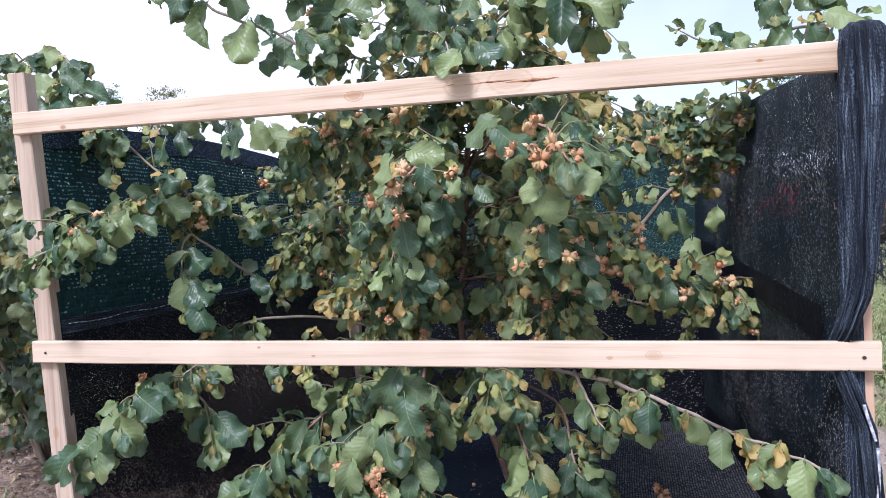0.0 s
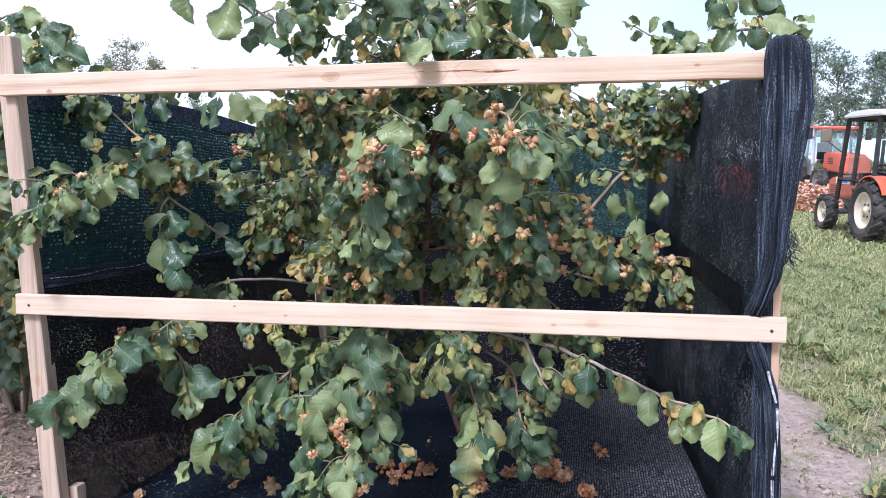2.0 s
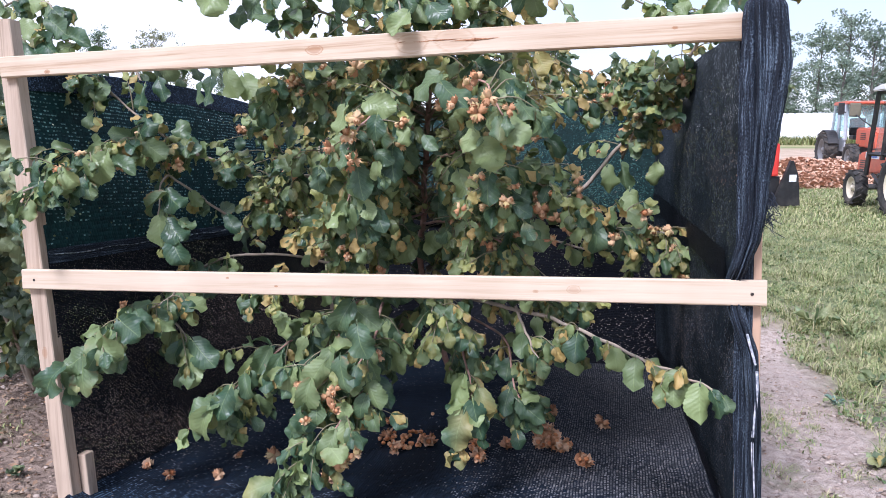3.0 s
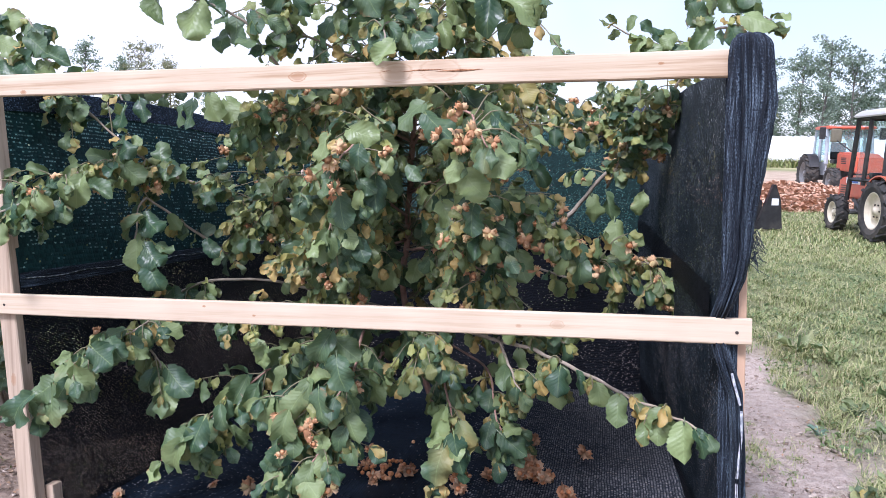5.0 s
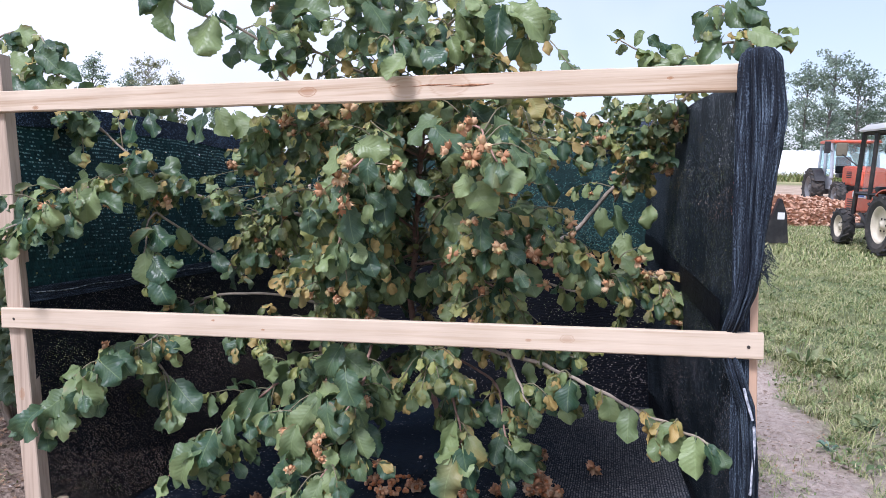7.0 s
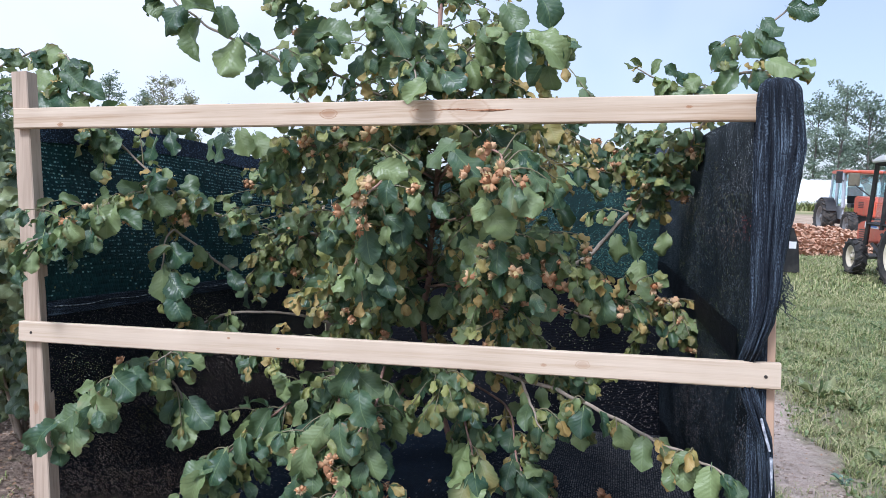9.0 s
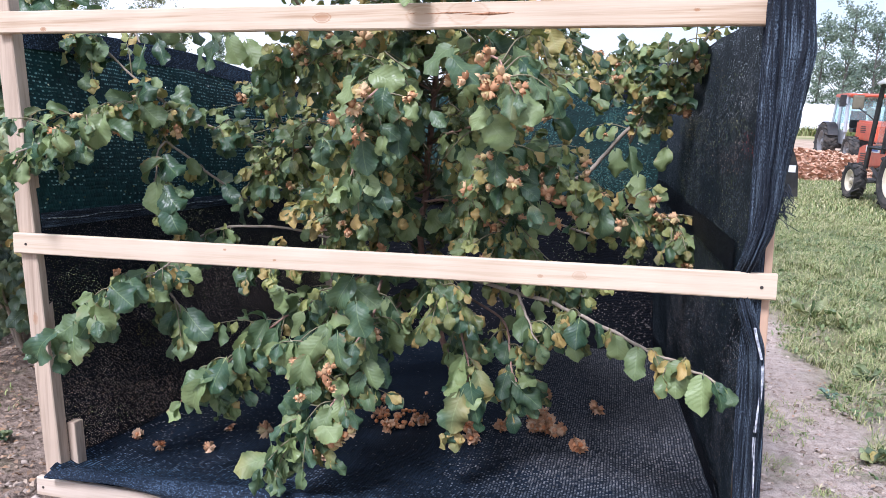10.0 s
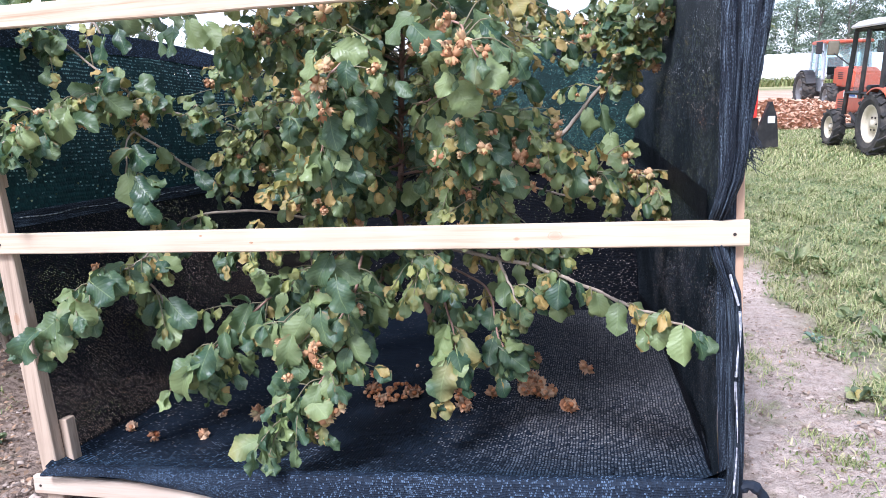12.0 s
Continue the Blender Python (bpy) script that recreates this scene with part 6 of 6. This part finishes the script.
    slab("mirror", t, M_DIRTY, 1.50, 1.54, 0.62, 0.80, 1.54, 1.78, 0.03, "dusty brown mirror back")
    return t


def cab_tractor():
    t = thing("cab_tractor", "larger orange tractor with glazed grey cab parked beyond the leaf heap", "tractor", Matrix.Translation((9.90, 26.0, 0)) @ Matrix.Rotation(radians(-88), 4, "Z"), "parked tractors")
    for s in (1, -1):
        wheel(t, 0.0, 1.06 * s, 0.64, 0.42, s, 16, M_GREY)
        wheel(t, 2.25, 0.95 * s, 0.45, 0.30, s, 14, M_GREY)
        fender("fender", t, M_BLACK, 0.0, 0.86 * s, 1.2 * s, 0.68, 0.64, 20, 140)
        for x0, x1 in ((0.86, 0.62), (0.1, 0.02), (-0.62, -0.55)):
            bar("pillar", t, (x0, 0.74 * s, 1.0), (x1, 0.70 * s, 2.2), 0.06, M_CAB, "light grey cab pillar", square=True)
        slab("side_window", t, M_GLASS, 0.1, 0.78, 0.725 * s - 0.003, 0.725 * s + 0.003, 1.05, 2.17, 0.0)
        slab("side_window", t, M_GLASS, -0.56, 0.04, 0.725 * s - 0.003, 0.725 * s + 0.003, 1.3, 2.17, 0.0)
        slab("lower_door", t, M_CAB, 0.05, 0.85, 0.72 * s - 0.02, 0.72 * s + 0.02, 0.6, 1.06, 0.01)
        bar("mirror_arm", t, (0.7, 0.72 * s, 1.9), (0.9, 1.0 * s, 2.1), 0.015, M_BLACK)
        slab("mirror", t, M_BLACK, 0.88, 0.93, 0.95 * s - 0.1, 0.95 * s + 0.1, 1.85, 2.25, 0.02)
        for i in range(4):
            slab("vent_slat", t, M_BLACK, 1.35, 1.8, 0.422 * s - 0.005, 0.422 * s + 0.005, 1.02 + 0.06 * i, 1.05 + 0.06 * i, 0.0)
        slab("work_lamp", t, M_LAMP, 0.74, 0.80, 0.42 * s - 0.08, 0.42 * s + 0.08, 2.22, 2.32, 0.01)
    slab("rear_axle", t, M_BLACK, -0.2, 0.3, -1.0, 1.0, 0.42, 0.8, 0.03)
    slab("chassis", t, M_BLACK, 0.0, 2.6, -0.25, 0.25, 0.45, 0.8, 0.02)
    bar("front_axle", t, (2.25, -0.85, 0.45), (2.25, 0.85, 0.45), 0.07, M_BLACK)
    prism("hood", t, M_ORANGE, [(0.88, 0.8), (0.88, 1.42), (2.3, 1.36), (2.7, 1.22), (2.75, 0.72)], -0.42, 0.42, 0.05, "orange red bonnet")
    slab("windscreen", t, M_GLASS, -0.003, 0.003, -0.68, 0.68, 0.0, 0.85, 0.0, m=Matrix.Translation((0.80, 0, 1.42)) @ Matrix.Rotation(radians(-9), 4, "Y"))
    slab("rear_window", t, M_GLASS, -0.585, -0.579, -0.68, 0.68, 1.3, 2.17, 0.0)
    prism("roof", t, M_ORANGE, [(-0.62, 2.2), (-0.58, 2.31), (0.7, 2.32), (0.9, 2.27), (0.9, 2.2)], -0.76, 0.76, 0.03, "orange cab roof")
    slab("seat", t, M_BLACK, -0.35, 0.1, -0.25, 0.25, 1.0, 1.15, 0.04)
    slab("backrest", t, M_BLACK, -0.42, -0.3, -0.25, 0.25, 1.15, 1.75, 0.04)
    return t


compact_tractor()
cab_tractor()


def implement():
    """A red mower deck with a black guard, parked beside the leaf heap."""
    t = thing("red_implement", "red farm implement with a black guard plate resting on grass", "implement", Matrix.Translation((4.60, 11.5, 0.04)) @ Matrix.Rotation(radians(12), 4, "Z"))
    slab("frame", t, M_RED, -0.60, -0.13, 0.0, 0.5, 0.50, 1.07, 0.04, "red steel housing")
    slab("skid", t, M_BLACK, -0.55, -0.08, 0.05, 0.45, 0.0, 0.50, 0.02)
    prism("guard", t, M_BLACK, [(-0.25, 0.0), (0.22, 0.0), (0.16, 0.52), (0.06, 0.78), (0.02, 0.78)], -0.12, -0.02, 0.008, "black guard plate")
    slab("sticker", t, M_WHITE, 0.0, 0.12, -0.128, -0.122, 0.42, 0.54, 0.0, "blank white sticker")
    return t


implement()


# ---- heap of dry leaves ----
def build_heap():
    ob = thing("leaf_heap", "heap of dry orange brown leaves and husks on the grass", "heap", Matrix.Translation((6.25, 17.4, -0.04)))
    def h(x, y):
        return 0.58 * max(0.0, 1 - (x / 2.1) ** 2 - (y / 1.6) ** 2) ** 0.7 * (1 + 0.25 * noise.noise(Vector((x * 1.5, y * 1.5, 2))))
    n = 40
    verts = [(lerp(-2.1, 2.1, i / n), lerp(-1.6, 1.6, j / n), h(lerp(-2.1, 2.1, i / n), lerp(-1.6, 1.6, j / n)) - 0.03) for i in range(n + 1) for j in range(n + 1)]
    idx = np.arange((n + 1) ** 2).reshape(n + 1, n + 1)
    faces = np.stack([idx[:-1, :-1], idx[1:, :-1], idx[1:, 1:], idx[:-1, 1:]], -1).reshape(-1, 4)
    raw_mesh("mound", verts, faces, speckled("rotting_leaves", (0.13, 0.06, 0.03), (0.3, 0.15, 0.08), 9, 0.9, 0.8, 0.05), ob)
    r = np.random.default_rng(4)
    vs, fs = [], []
    for i in range(14000):
        x, y = r.uniform(-2.1, 2.1), r.uniform(-1.6, 1.4)
        z = h(x, y)
        if z < 0.02 and r.random() > 0.15:
            continue
        m = np.array(Euler(tuple(r.uniform(-0.9, 0.9, 2)) + (r.uniform(0, 6.3),)).to_matrix())
        s = r.uniform(0.025, 0.075)
        q = np.array([(-s * 0.7, -s, 0), (s * 0.7, -s, 0.3 * s), (s * 0.6, s, 0), (-s * 0.6, s, 0.35 * s)]) @ m.T + (x, y, z + r.uniform(0, 0.06))
        fs.append(np.arange(4) + 4 * len(vs))
        vs.append(q)
    o = raw_mesh("dry_leaves", np.vstack(vs), np.array(fs), M_HEAP, ob, smooth=False)
    o["kind"] = "stuff"


build_heap()


# ---- white tunnels far off ----
def tunnel(x0, x1, y, h, label):
    bm = bmesh.new()
    n = 14
    a = [(y + 3.5 * math.cos(math.pi * i / n), h * math.sin(math.pi * i / n) ** 0.8) for i in range(n + 1)]
    steps = 24
    rows = [[bm.verts.new((lerp(x0, x1, j / steps), p, z * (1 + 0.03 * (j % 2)))) for p, z in a] for j in range(steps + 1)]
    for p, q in zip(rows, rows[1:]):
        for i in range(n):
            bm.faces.new((p[i], p[i + 1], q[i + 1], q[i]))
    bm.faces.new(rows[0])
    bm.faces.new(list(reversed(rows[-1])))
    ob = link_mesh("polytunnel", bm, M_FILM)
    tagged(ob, label, "polytunnel", "white polytunnels")


M_FILM = speckled("tunnel_film", (0.80, 0.82, 0.84), (0.9, 0.9, 0.9), 1.5, 0.45, 0.3, 0.05)
tunnel(15.5, 24.2, 76, 2.95, "white film polytunnel at the far field edge")
tunnel(26.0, 56, 79, 2.9, "long white film polytunnel before the trees")


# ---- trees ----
# distance haze is mixed into these leaf colours: paler, bluer greens
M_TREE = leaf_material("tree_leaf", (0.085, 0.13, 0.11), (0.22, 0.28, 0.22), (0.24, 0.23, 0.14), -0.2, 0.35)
M_TREE_HAZY = leaf_material("hazy_tree_leaf", (0.15, 0.21, 0.18), (0.33, 0.40, 0.32), (0.33, 0.33, 0.22), -0.2, 0.35)
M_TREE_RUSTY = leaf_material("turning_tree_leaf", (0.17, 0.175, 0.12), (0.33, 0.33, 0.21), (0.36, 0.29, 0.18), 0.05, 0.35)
M_TREE_BARK = speckled("grey_tree_bark", (0.10, 0.09, 0.08), (0.2, 0.18, 0.16), 6, 0.9, 0.5, 0.03)


def tree(x, y, height, spread, seed, label, leaf=None, leaves=5200, base=0.16):
    """A tapered trunk with rising limbs, and leaves in separate clumps round the limbs."""
    ob = thing("tree", label, "tree", Matrix.Translation((x, y, 0)), "trees along the field")
    r = random.Random(seed)
    bm = bmesh.new()
    trunk = spline([(0, 0, -0.2), (r.uniform(-0.2, 0.2), 0, height * 0.35), (r.uniform(-0.3, 0.3), 0, height * 0.7), (r.uniform(-0.3, 0.3), 0, height * 0.95)], 26)
    tube(bm, trunk, height * 0.013, 0.03, 8)
    limbs = []
    for i in range(36):
        f = base + (0.97 - base) * (i + r.random()) / 36
        p = trunk[int(f * 25)]
        a = r.uniform(0, 2 * math.pi)
        w = spread * (math.sin(math.pi * min(1, (f - base * 0.5) / (1.12 - base * 0.5))) ** 0.8) * r.uniform(0.5, 1.2)
        q = p + np.array((w * math.cos(a), w * math.sin(a), w * r.uniform(0.4, 1.2)))
        line = spline([p, (p + q) / 2 + np.array((0, 0, 0.1 * w)), q], 8)
        tube(bm, line, height * 0.004, 0.015, 5)
        limbs.append((line, w))
    part("trunk", bm, M_TREE_BARK, ob)
    g = np.random.default_rng(seed)
    clumps = []
    for line, w in limbs:
        for j in range(5):
            c = line[g.integers(3, 8)] + g.normal(0, 0.12 * w + 0.1, 3)
            clumps.append((c, g.uniform(0.16, 0.46)))
    k = leaves // len(clumps) + 1
    pos = np.vstack([c + g.normal(0, 1, (k, 3)) * (z, z, z * 0.6) for c, z in clumps])
    n = len(pos)
    size = g.uniform(0.08, 0.18, (n, 1))
    u = g.normal(0, 1, (n, 3))
    u /= np.linalg.norm(u, axis=1, keepdims=True)
    v = np.cross(u, g.normal(0, 1, (n, 3)))
    v /= np.linalg.norm(v, axis=1, keepdims=True)
    quads = np.stack([pos - u * size, pos + v * size * 0.7, pos + u * size, pos - v * size * 0.7], 1).reshape(-1, 3)
    uv = np.tile(np.array([(0, 0), (0.6, 0.5), (0, 1), (-0.6, 0.5)]), (n, 1))
    o = raw_mesh("crown", quads, np.arange(4 * n).reshape(-1, 4), leaf or M_TREE, ob, uv, smooth=False)
    o["kind"] = "stuff"


SLENDER, BROAD, RUSTY = "slender tree at the field edge, its green paled for haze", "broad dark green tree at the field edge", "round tree turning brown at the field edge"
for i, (x, y, h, w, label) in enumerate((
        (-74.8, 90, 17.0, 1.6, SLENDER), (-70.2, 92, 14.3, 1.5, SLENDER), (-65.4, 90, 15.6, 2.7, RUSTY), (-61.0, 90, 13.5, 1.7, RUSTY), (-55.8, 92, 12.8, 0.7, SLENDER),
        (-14.4, 117.2, 17.0, 1.3, BROAD), (-10.1, 117.7, 16.8, 1.4, BROAD),
        (-43.9, 37.2, 6.6, 1.6, SLENDER), (-49.5, 45.9, 8.6, 1.9, SLENDER), (-48.0, 38.6, 6.0, 2.2, SLENDER),
        (20.0, 92, 12.6, 2.2, BROAD), (23.1, 88, 13.0, 1.8, SLENDER), (25.0, 85, 14.2, 1.9, SLENDER), (28.8, 88, 12.3, 2.6, BROAD), (33.9, 92, 12.6, 2.6, SLENDER), (32.3, 84, 13.0, 2.4, BROAD), (37.0, 86, 13.4, 2.8, BROAD),
        (22.0, 97, 8.0, 3.0, BROAD), (27.5, 96, 8.0, 3.2, BROAD), (33.0, 98, 8.6, 3.4, BROAD), (39.5, 95, 9.5, 3.4, BROAD))):
    tree(x, y, h, w, 101 + i, label, {SLENDER: M_TREE_HAZY, RUSTY: M_TREE_RUSTY}.get(label, M_TREE), 3400)


# ---- stones, clods, litter, grass ----
def rocky(seed):
    bm = bmesh.new()
    bmesh.ops.create_icosphere(bm, subdivisions=1, radius=1.0)
    r = random.Random(seed)
    for v in bm.verts:
        v.co *= r.uniform(0.5, 1.3)
    bm.verts.index_update()
    out = np.array([tuple(v.co) for v in bm.verts]), np.array([[v.index for v in f.verts] for f in bm.faces])
    bm.free()
    return out


def scatter_clods():
    shapes = [rocky(s) for s in range(6)]
    g = np.random.default_rng(12)
    vs, fs, off, made = [], [], 0, 0
    while made < 10500:
        x, y = (g.uniform(-2.0, 0.02) if g.random() < 0.55 else g.uniform(2.22, 3.3)), g.uniform(-0.6, 3.6)
        if 0.02 < x < 2.24 and -0.02 < y < 2.32:
            continue
        if x > 2.9 + 0.3 * noise.noise(Vector((x, y * 1.3, 0))) and g.random() > 0.05:
            continue
        if noise.noise(Vector((x * 1.7, y * 1.7, 6))) < -0.12 and g.random() > 0.2:
            continue
        sv, sf = shapes[g.integers(6)]
        s = 0.002 + (0.016 if x < 0 else 0.0135) * g.random() ** 2.8
        a = g.uniform(0, 6.28)
        rot = np.array(((math.cos(a), -math.sin(a), 0), (math.sin(a), math.cos(a), 0), (0, 0, 1)))
        vs.append((sv * (s * g.uniform(0.8, 1.4), s, s * g.uniform(0.4, 0.95))) @ rot.T + (x, y, rise(x, y) + 0.012 * noise.noise(Vector((x * 3, y * 3, 0))) + s * 0.15))
        fs.append(sf + off)
        off += len(sv)
        made += 1
    ob = raw_mesh("soil_clods", np.vstack(vs), np.vstack(fs), M_CLOD, smooth=False)
    tagged(ob, "pale soil clods and small stones scattered on the bare strip", "soil", kind="stuff")


def scatter_litter():
    g = np.random.default_rng(13)
    vs, fs = [], []
    while len(vs) < 6200:
        x, y = g.uniform(-3.0, 3.5), g.uniform(-0.8, 3.6)
        if len(vs) > 3200:
            x, y = g.uniform(-2.0, 0.0), g.uniform(-0.6, 1.6)
        if 0.02 < x < 2.24 and -0.02 < y < 2.32 or (x > 2.2 and g.random() > 0.8):
            continue
        m = np.array(Euler(tuple(g.uniform(-0.5, 0.5, 2)) + (g.uniform(0, 6.3),)).to_matrix())
        s = g.uniform(0.006, 0.022) * (0.75 if x < 0 else 0.6)
        q = np.array([(-s * 0.3, -s, 0), (s * 0.6, 0, 0.3 * s), (0, s, 0), (-s * 0.6, 0, 0.35 * s)]) @ m.T + (x, y, rise(x, y) + 0.016 + g.uniform(0, 0.012))
        fs.append(np.arange(4) + 4 * len(vs))
        vs.append(q)
    ob = raw_mesh("leaf_litter", np.vstack(vs), np.array(fs), M_LITTER, smooth=False)
    tagged(ob, "brown leaf scraps and straw lying on the soil", "litter", kind="stuff")


def blades(name, place, count, h0, h1, seed, label, wide=0.0035, material=None):
    """Curved grass blades: place(g) gives a foot or None."""
    g = np.random.default_rng(seed)
    vs = np.zeros((count * 7, 3))
    fs = []
    i = 0
    while i < count:
        p = place(g)
        if p is None:
            continue
        x, y, k = p
        h = g.uniform(h0, h1) * k
        a = 3.0 * noise.noise(Vector((x * 3.3, y * 3.3, seed))) + g.normal(0, 2.0)
        lean = g.uniform(0.15, 1.35) * h
        w = wide * g.uniform(0.7, 1.5)
        c, s = math.cos(a), math.sin(a)
        z0 = rise(x, y)
        for q, (f, ww) in enumerate(((0, 1.0), (0.4, 0.9), (0.75, 0.6))):
            b = (x + c * lean * f * f, y + s * lean * f * f, z0 + h * f * (1 - 0.42 * f))
            vs[i * 7 + 2 * q] = (b[0] - s * w * ww, b[1] + c * w * ww, b[2])
            vs[i * 7 + 2 * q + 1] = (b[0] + s * w * ww, b[1] - c * w * ww, b[2])
        vs[i * 7 + 6] = (x + c * lean, y + s * lean, z0 + h * 0.54)
        o = i * 7
        fs += [(o, o + 1, o + 3), (o, o + 3, o + 2), (o + 2, o + 3, o + 5), (o + 2, o + 5, o + 4), (o + 4, o + 5, o + 6)]
        i += 1
    ob = raw_mesh(name, vs, np.array(fs), material or M_GRASS, smooth=False)
    tagged(ob, label, "grass", kind="stuff")


def near_turf(g):
    y = g.uniform(0.2, 9.0)
    x = g.uniform(2.6, 3.4 + 0.55 * y)
    e = noise.noise(Vector((x * 1.4, y * 1.4, 3)))
    if not (x > 2.95 + 0.35 * e or (y > 3.5 + 0.5 * e and x > 2.4)):
        return None
    if noise.noise(Vector((x * 2.6, y * 2.6, 9))) < -0.25 and g.random() < 0.7:
        return None
    k = noise.noise(Vector((x * 4.5, y * 4.5, 12)))
    if k < 0.02 and g.random() < 0.7:
        return None
    return x, y, 0.5 + 0.5 * max(0, e) + 1.3 * max(0, k) + 0.5 * max(0, noise.noise(Vector((x * 1.1, y * 1.1, 30))))


def far_turf(g):
    y = g.uniform(8.5, 20.0)
    x = g.uniform(2.6, 4.2 + 0.45 * y)
    return x, y, 0.8 + 0.5 * noise.noise(Vector((x, y, 3)))


def weeds(g):
    x, y = g.uniform(-2.5, 3.1), g.uniform(-0.6, 3.4)
    if 0.0 < x < 2.26 and -0.04 < y < 2.34 or noise.noise(Vector((x * 2.1, y * 2.1, 5))) < 0.28:
        return None
    return x, y, 0.5 + 0.4 * g.random()


scatter_clods()
scatter_litter()
blades("grass", near_turf, 80000, 0.04, 0.14, 41, "rough green and straw-coloured grass beside the cage", 0.0019)
blades("grass", far_turf, 36000, 0.05, 0.15, 42, "rough mown grass round the tractors", 0.005)
def field_margin(g):
    return g.uniform(12, 44), g.uniform(66, 71), 0.6 + 0.6 * g.random()


blades("tall_grass", field_margin, 9000, 0.7, 1.6, 44, "tall pale grass along the field margin before the tunnels", 0.03)
def tufts(g):
    i = g.integers(34)
    q = np.random.default_rng(900 + i)
    x, y = q.uniform(2.42, 3.15), q.uniform(-0.5, 3.2)
    s = q.uniform(0.02, 0.09)
    return x + g.normal(0, s), y + g.normal(0, s), q.uniform(0.5, 1.1)


blades("weed_tufts", tufts, 3000, 0.02, 0.06, 45, "small grass tufts sprouting on the bare strip", 0.0014)
blades("weeds", weeds, 2600, 0.03, 0.08, 43, "small weeds sprouting on the bare soil", 0.003)


def broad_weed(x, y, seed, size):
    ob = thing("weed_rosette", "low broad-leaved weed at the edge of the soil strip", "weed", Matrix.Translation((x, y, rise(x, y) + 0.01)), "broad-leaved weeds")
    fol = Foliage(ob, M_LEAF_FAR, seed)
    r = random.Random(seed)
    for i in range(9):
        a = r.uniform(0, 6.28)
        d = (math.cos(a), math.sin(a), r.uniform(0.5, 1.6))
        fol.add((0, 0, 0), d, (-d[0], -d[1], 1), size * r.uniform(0.6, 1.1))
    fol.finish(9, lambda p: 0)


def dock(x, y, seed, size, material, label):
    """A rosette of long, narrow, arching leaves."""
    ob = thing("weed_rosette", label, "weed", Matrix.Translation((x, y, rise(x, y) + 0.005)), "broad-leaved weeds")
    r = random.Random(seed)
    for i in range(13):
        a = 2 * math.pi * i / 13 + r.uniform(-0.3, 0.3)
        d = Vector((math.cos(a), math.sin(a), r.uniform(0.35, 1.5)))
        lv, lf, lu = LEAVES_COARSE[r.randrange(len(LEAVES_COARSE))]
        o = raw_mesh("leaf", lv * (0.26, 1, 0.8), lf, material, ob, lu)
        o.matrix_basis = leaf_matrix((0, 0, 0), d, (-d[0], -d[1], 1.2), size * r.uniform(0.55, 1.1))


def herbs():
    """Small broad leaves of clover and plantain among the grass."""
    g = np.random.default_rng(77)
    vs, fs, us, off, made = [], [], [], 0, 0
    while made < 3200:
        y = g.uniform(0.2, 8.0)
        x = g.uniform(2.5, 3.4 + 0.55 * y)
        e = noise.noise(Vector((x * 1.4, y * 1.4, 3)))
        if not (x > 2.9 + 0.35 * e or (y > 3.4 + 0.5 * e and x > 2.4)) or noise.noise(Vector((x * 3, y * 3, 21))) < -0.05:
            continue
        lv, lf, lu = LEAVES_COARSE[g.integers(len(LEAVES))]
        a = g.uniform(0, 6.28)
        m = np.array(leaf_matrix((x, y, rise(x, y) + g.uniform(0.005, 0.05)), (math.cos(a), math.sin(a), g.uniform(0.1, 1.2)), (-math.cos(a) * 0.6, -math.sin(a) * 0.6, 1), g.uniform(0.018, 0.045)))
        vs.append((lv[::1] * (0.6, 1, 1)) @ m[:3, :3].T + m[:3, 3])
        fs.append(lf + off)
        us.append(lu)
        off += len(lv)
        made += 1
    ob = raw_mesh("broad_herbs", np.vstack(vs), np.vstack(fs), M_HERB, uvs=np.vstack(us))
    tagged(ob, "small broad-leaved herbs growing through the grass", "weeds", kind="stuff")


M_HERB = leaf_material("herb_leaf", (0.10, 0.16, 0.06), (0.24, 0.30, 0.13), (0.45, 0.41, 0.2), 0.05, 0.2)
herbs()
M_WEED_BLUE = leaf_material("grey_green_weed", (0.16, 0.26, 0.20), (0.30, 0.42, 0.33), (0.36, 0.44, 0.30), -0.1, 0.15)
for i, (x, y, s) in enumerate(((3.2, 3.51, 0.17), (3.38, 3.30, 0.11), (3.29, 1.92, 0.13), (3.46, 2.55, 0.10), (4.19, 4.74, 0.12))):
    dock(x, y, 60 + i, s, M_HERB, "long-leaved green weed at the edge of the turf")
dock(2.94, 2.0, 71, 0.06, M_WEED_BLUE, "small grey-green weed growing on the bare soil")
for i, (x, y, s) in enumerate(((2.88, 1.19, 0.06), (3.2, 2.34, 0.08), (-0.6, 0.15, 0.06), (-0.9, 0.6, 0.06), (-0.66, 0.36, 0.055), (-0.74, 0.42, 0.06), (-0.58, 0.32, 0.045), (-0.70, 0.27, 0.05), (-0.50, 0.38, 0.04))):
    broad_weed(x, y, 80 + i, s)
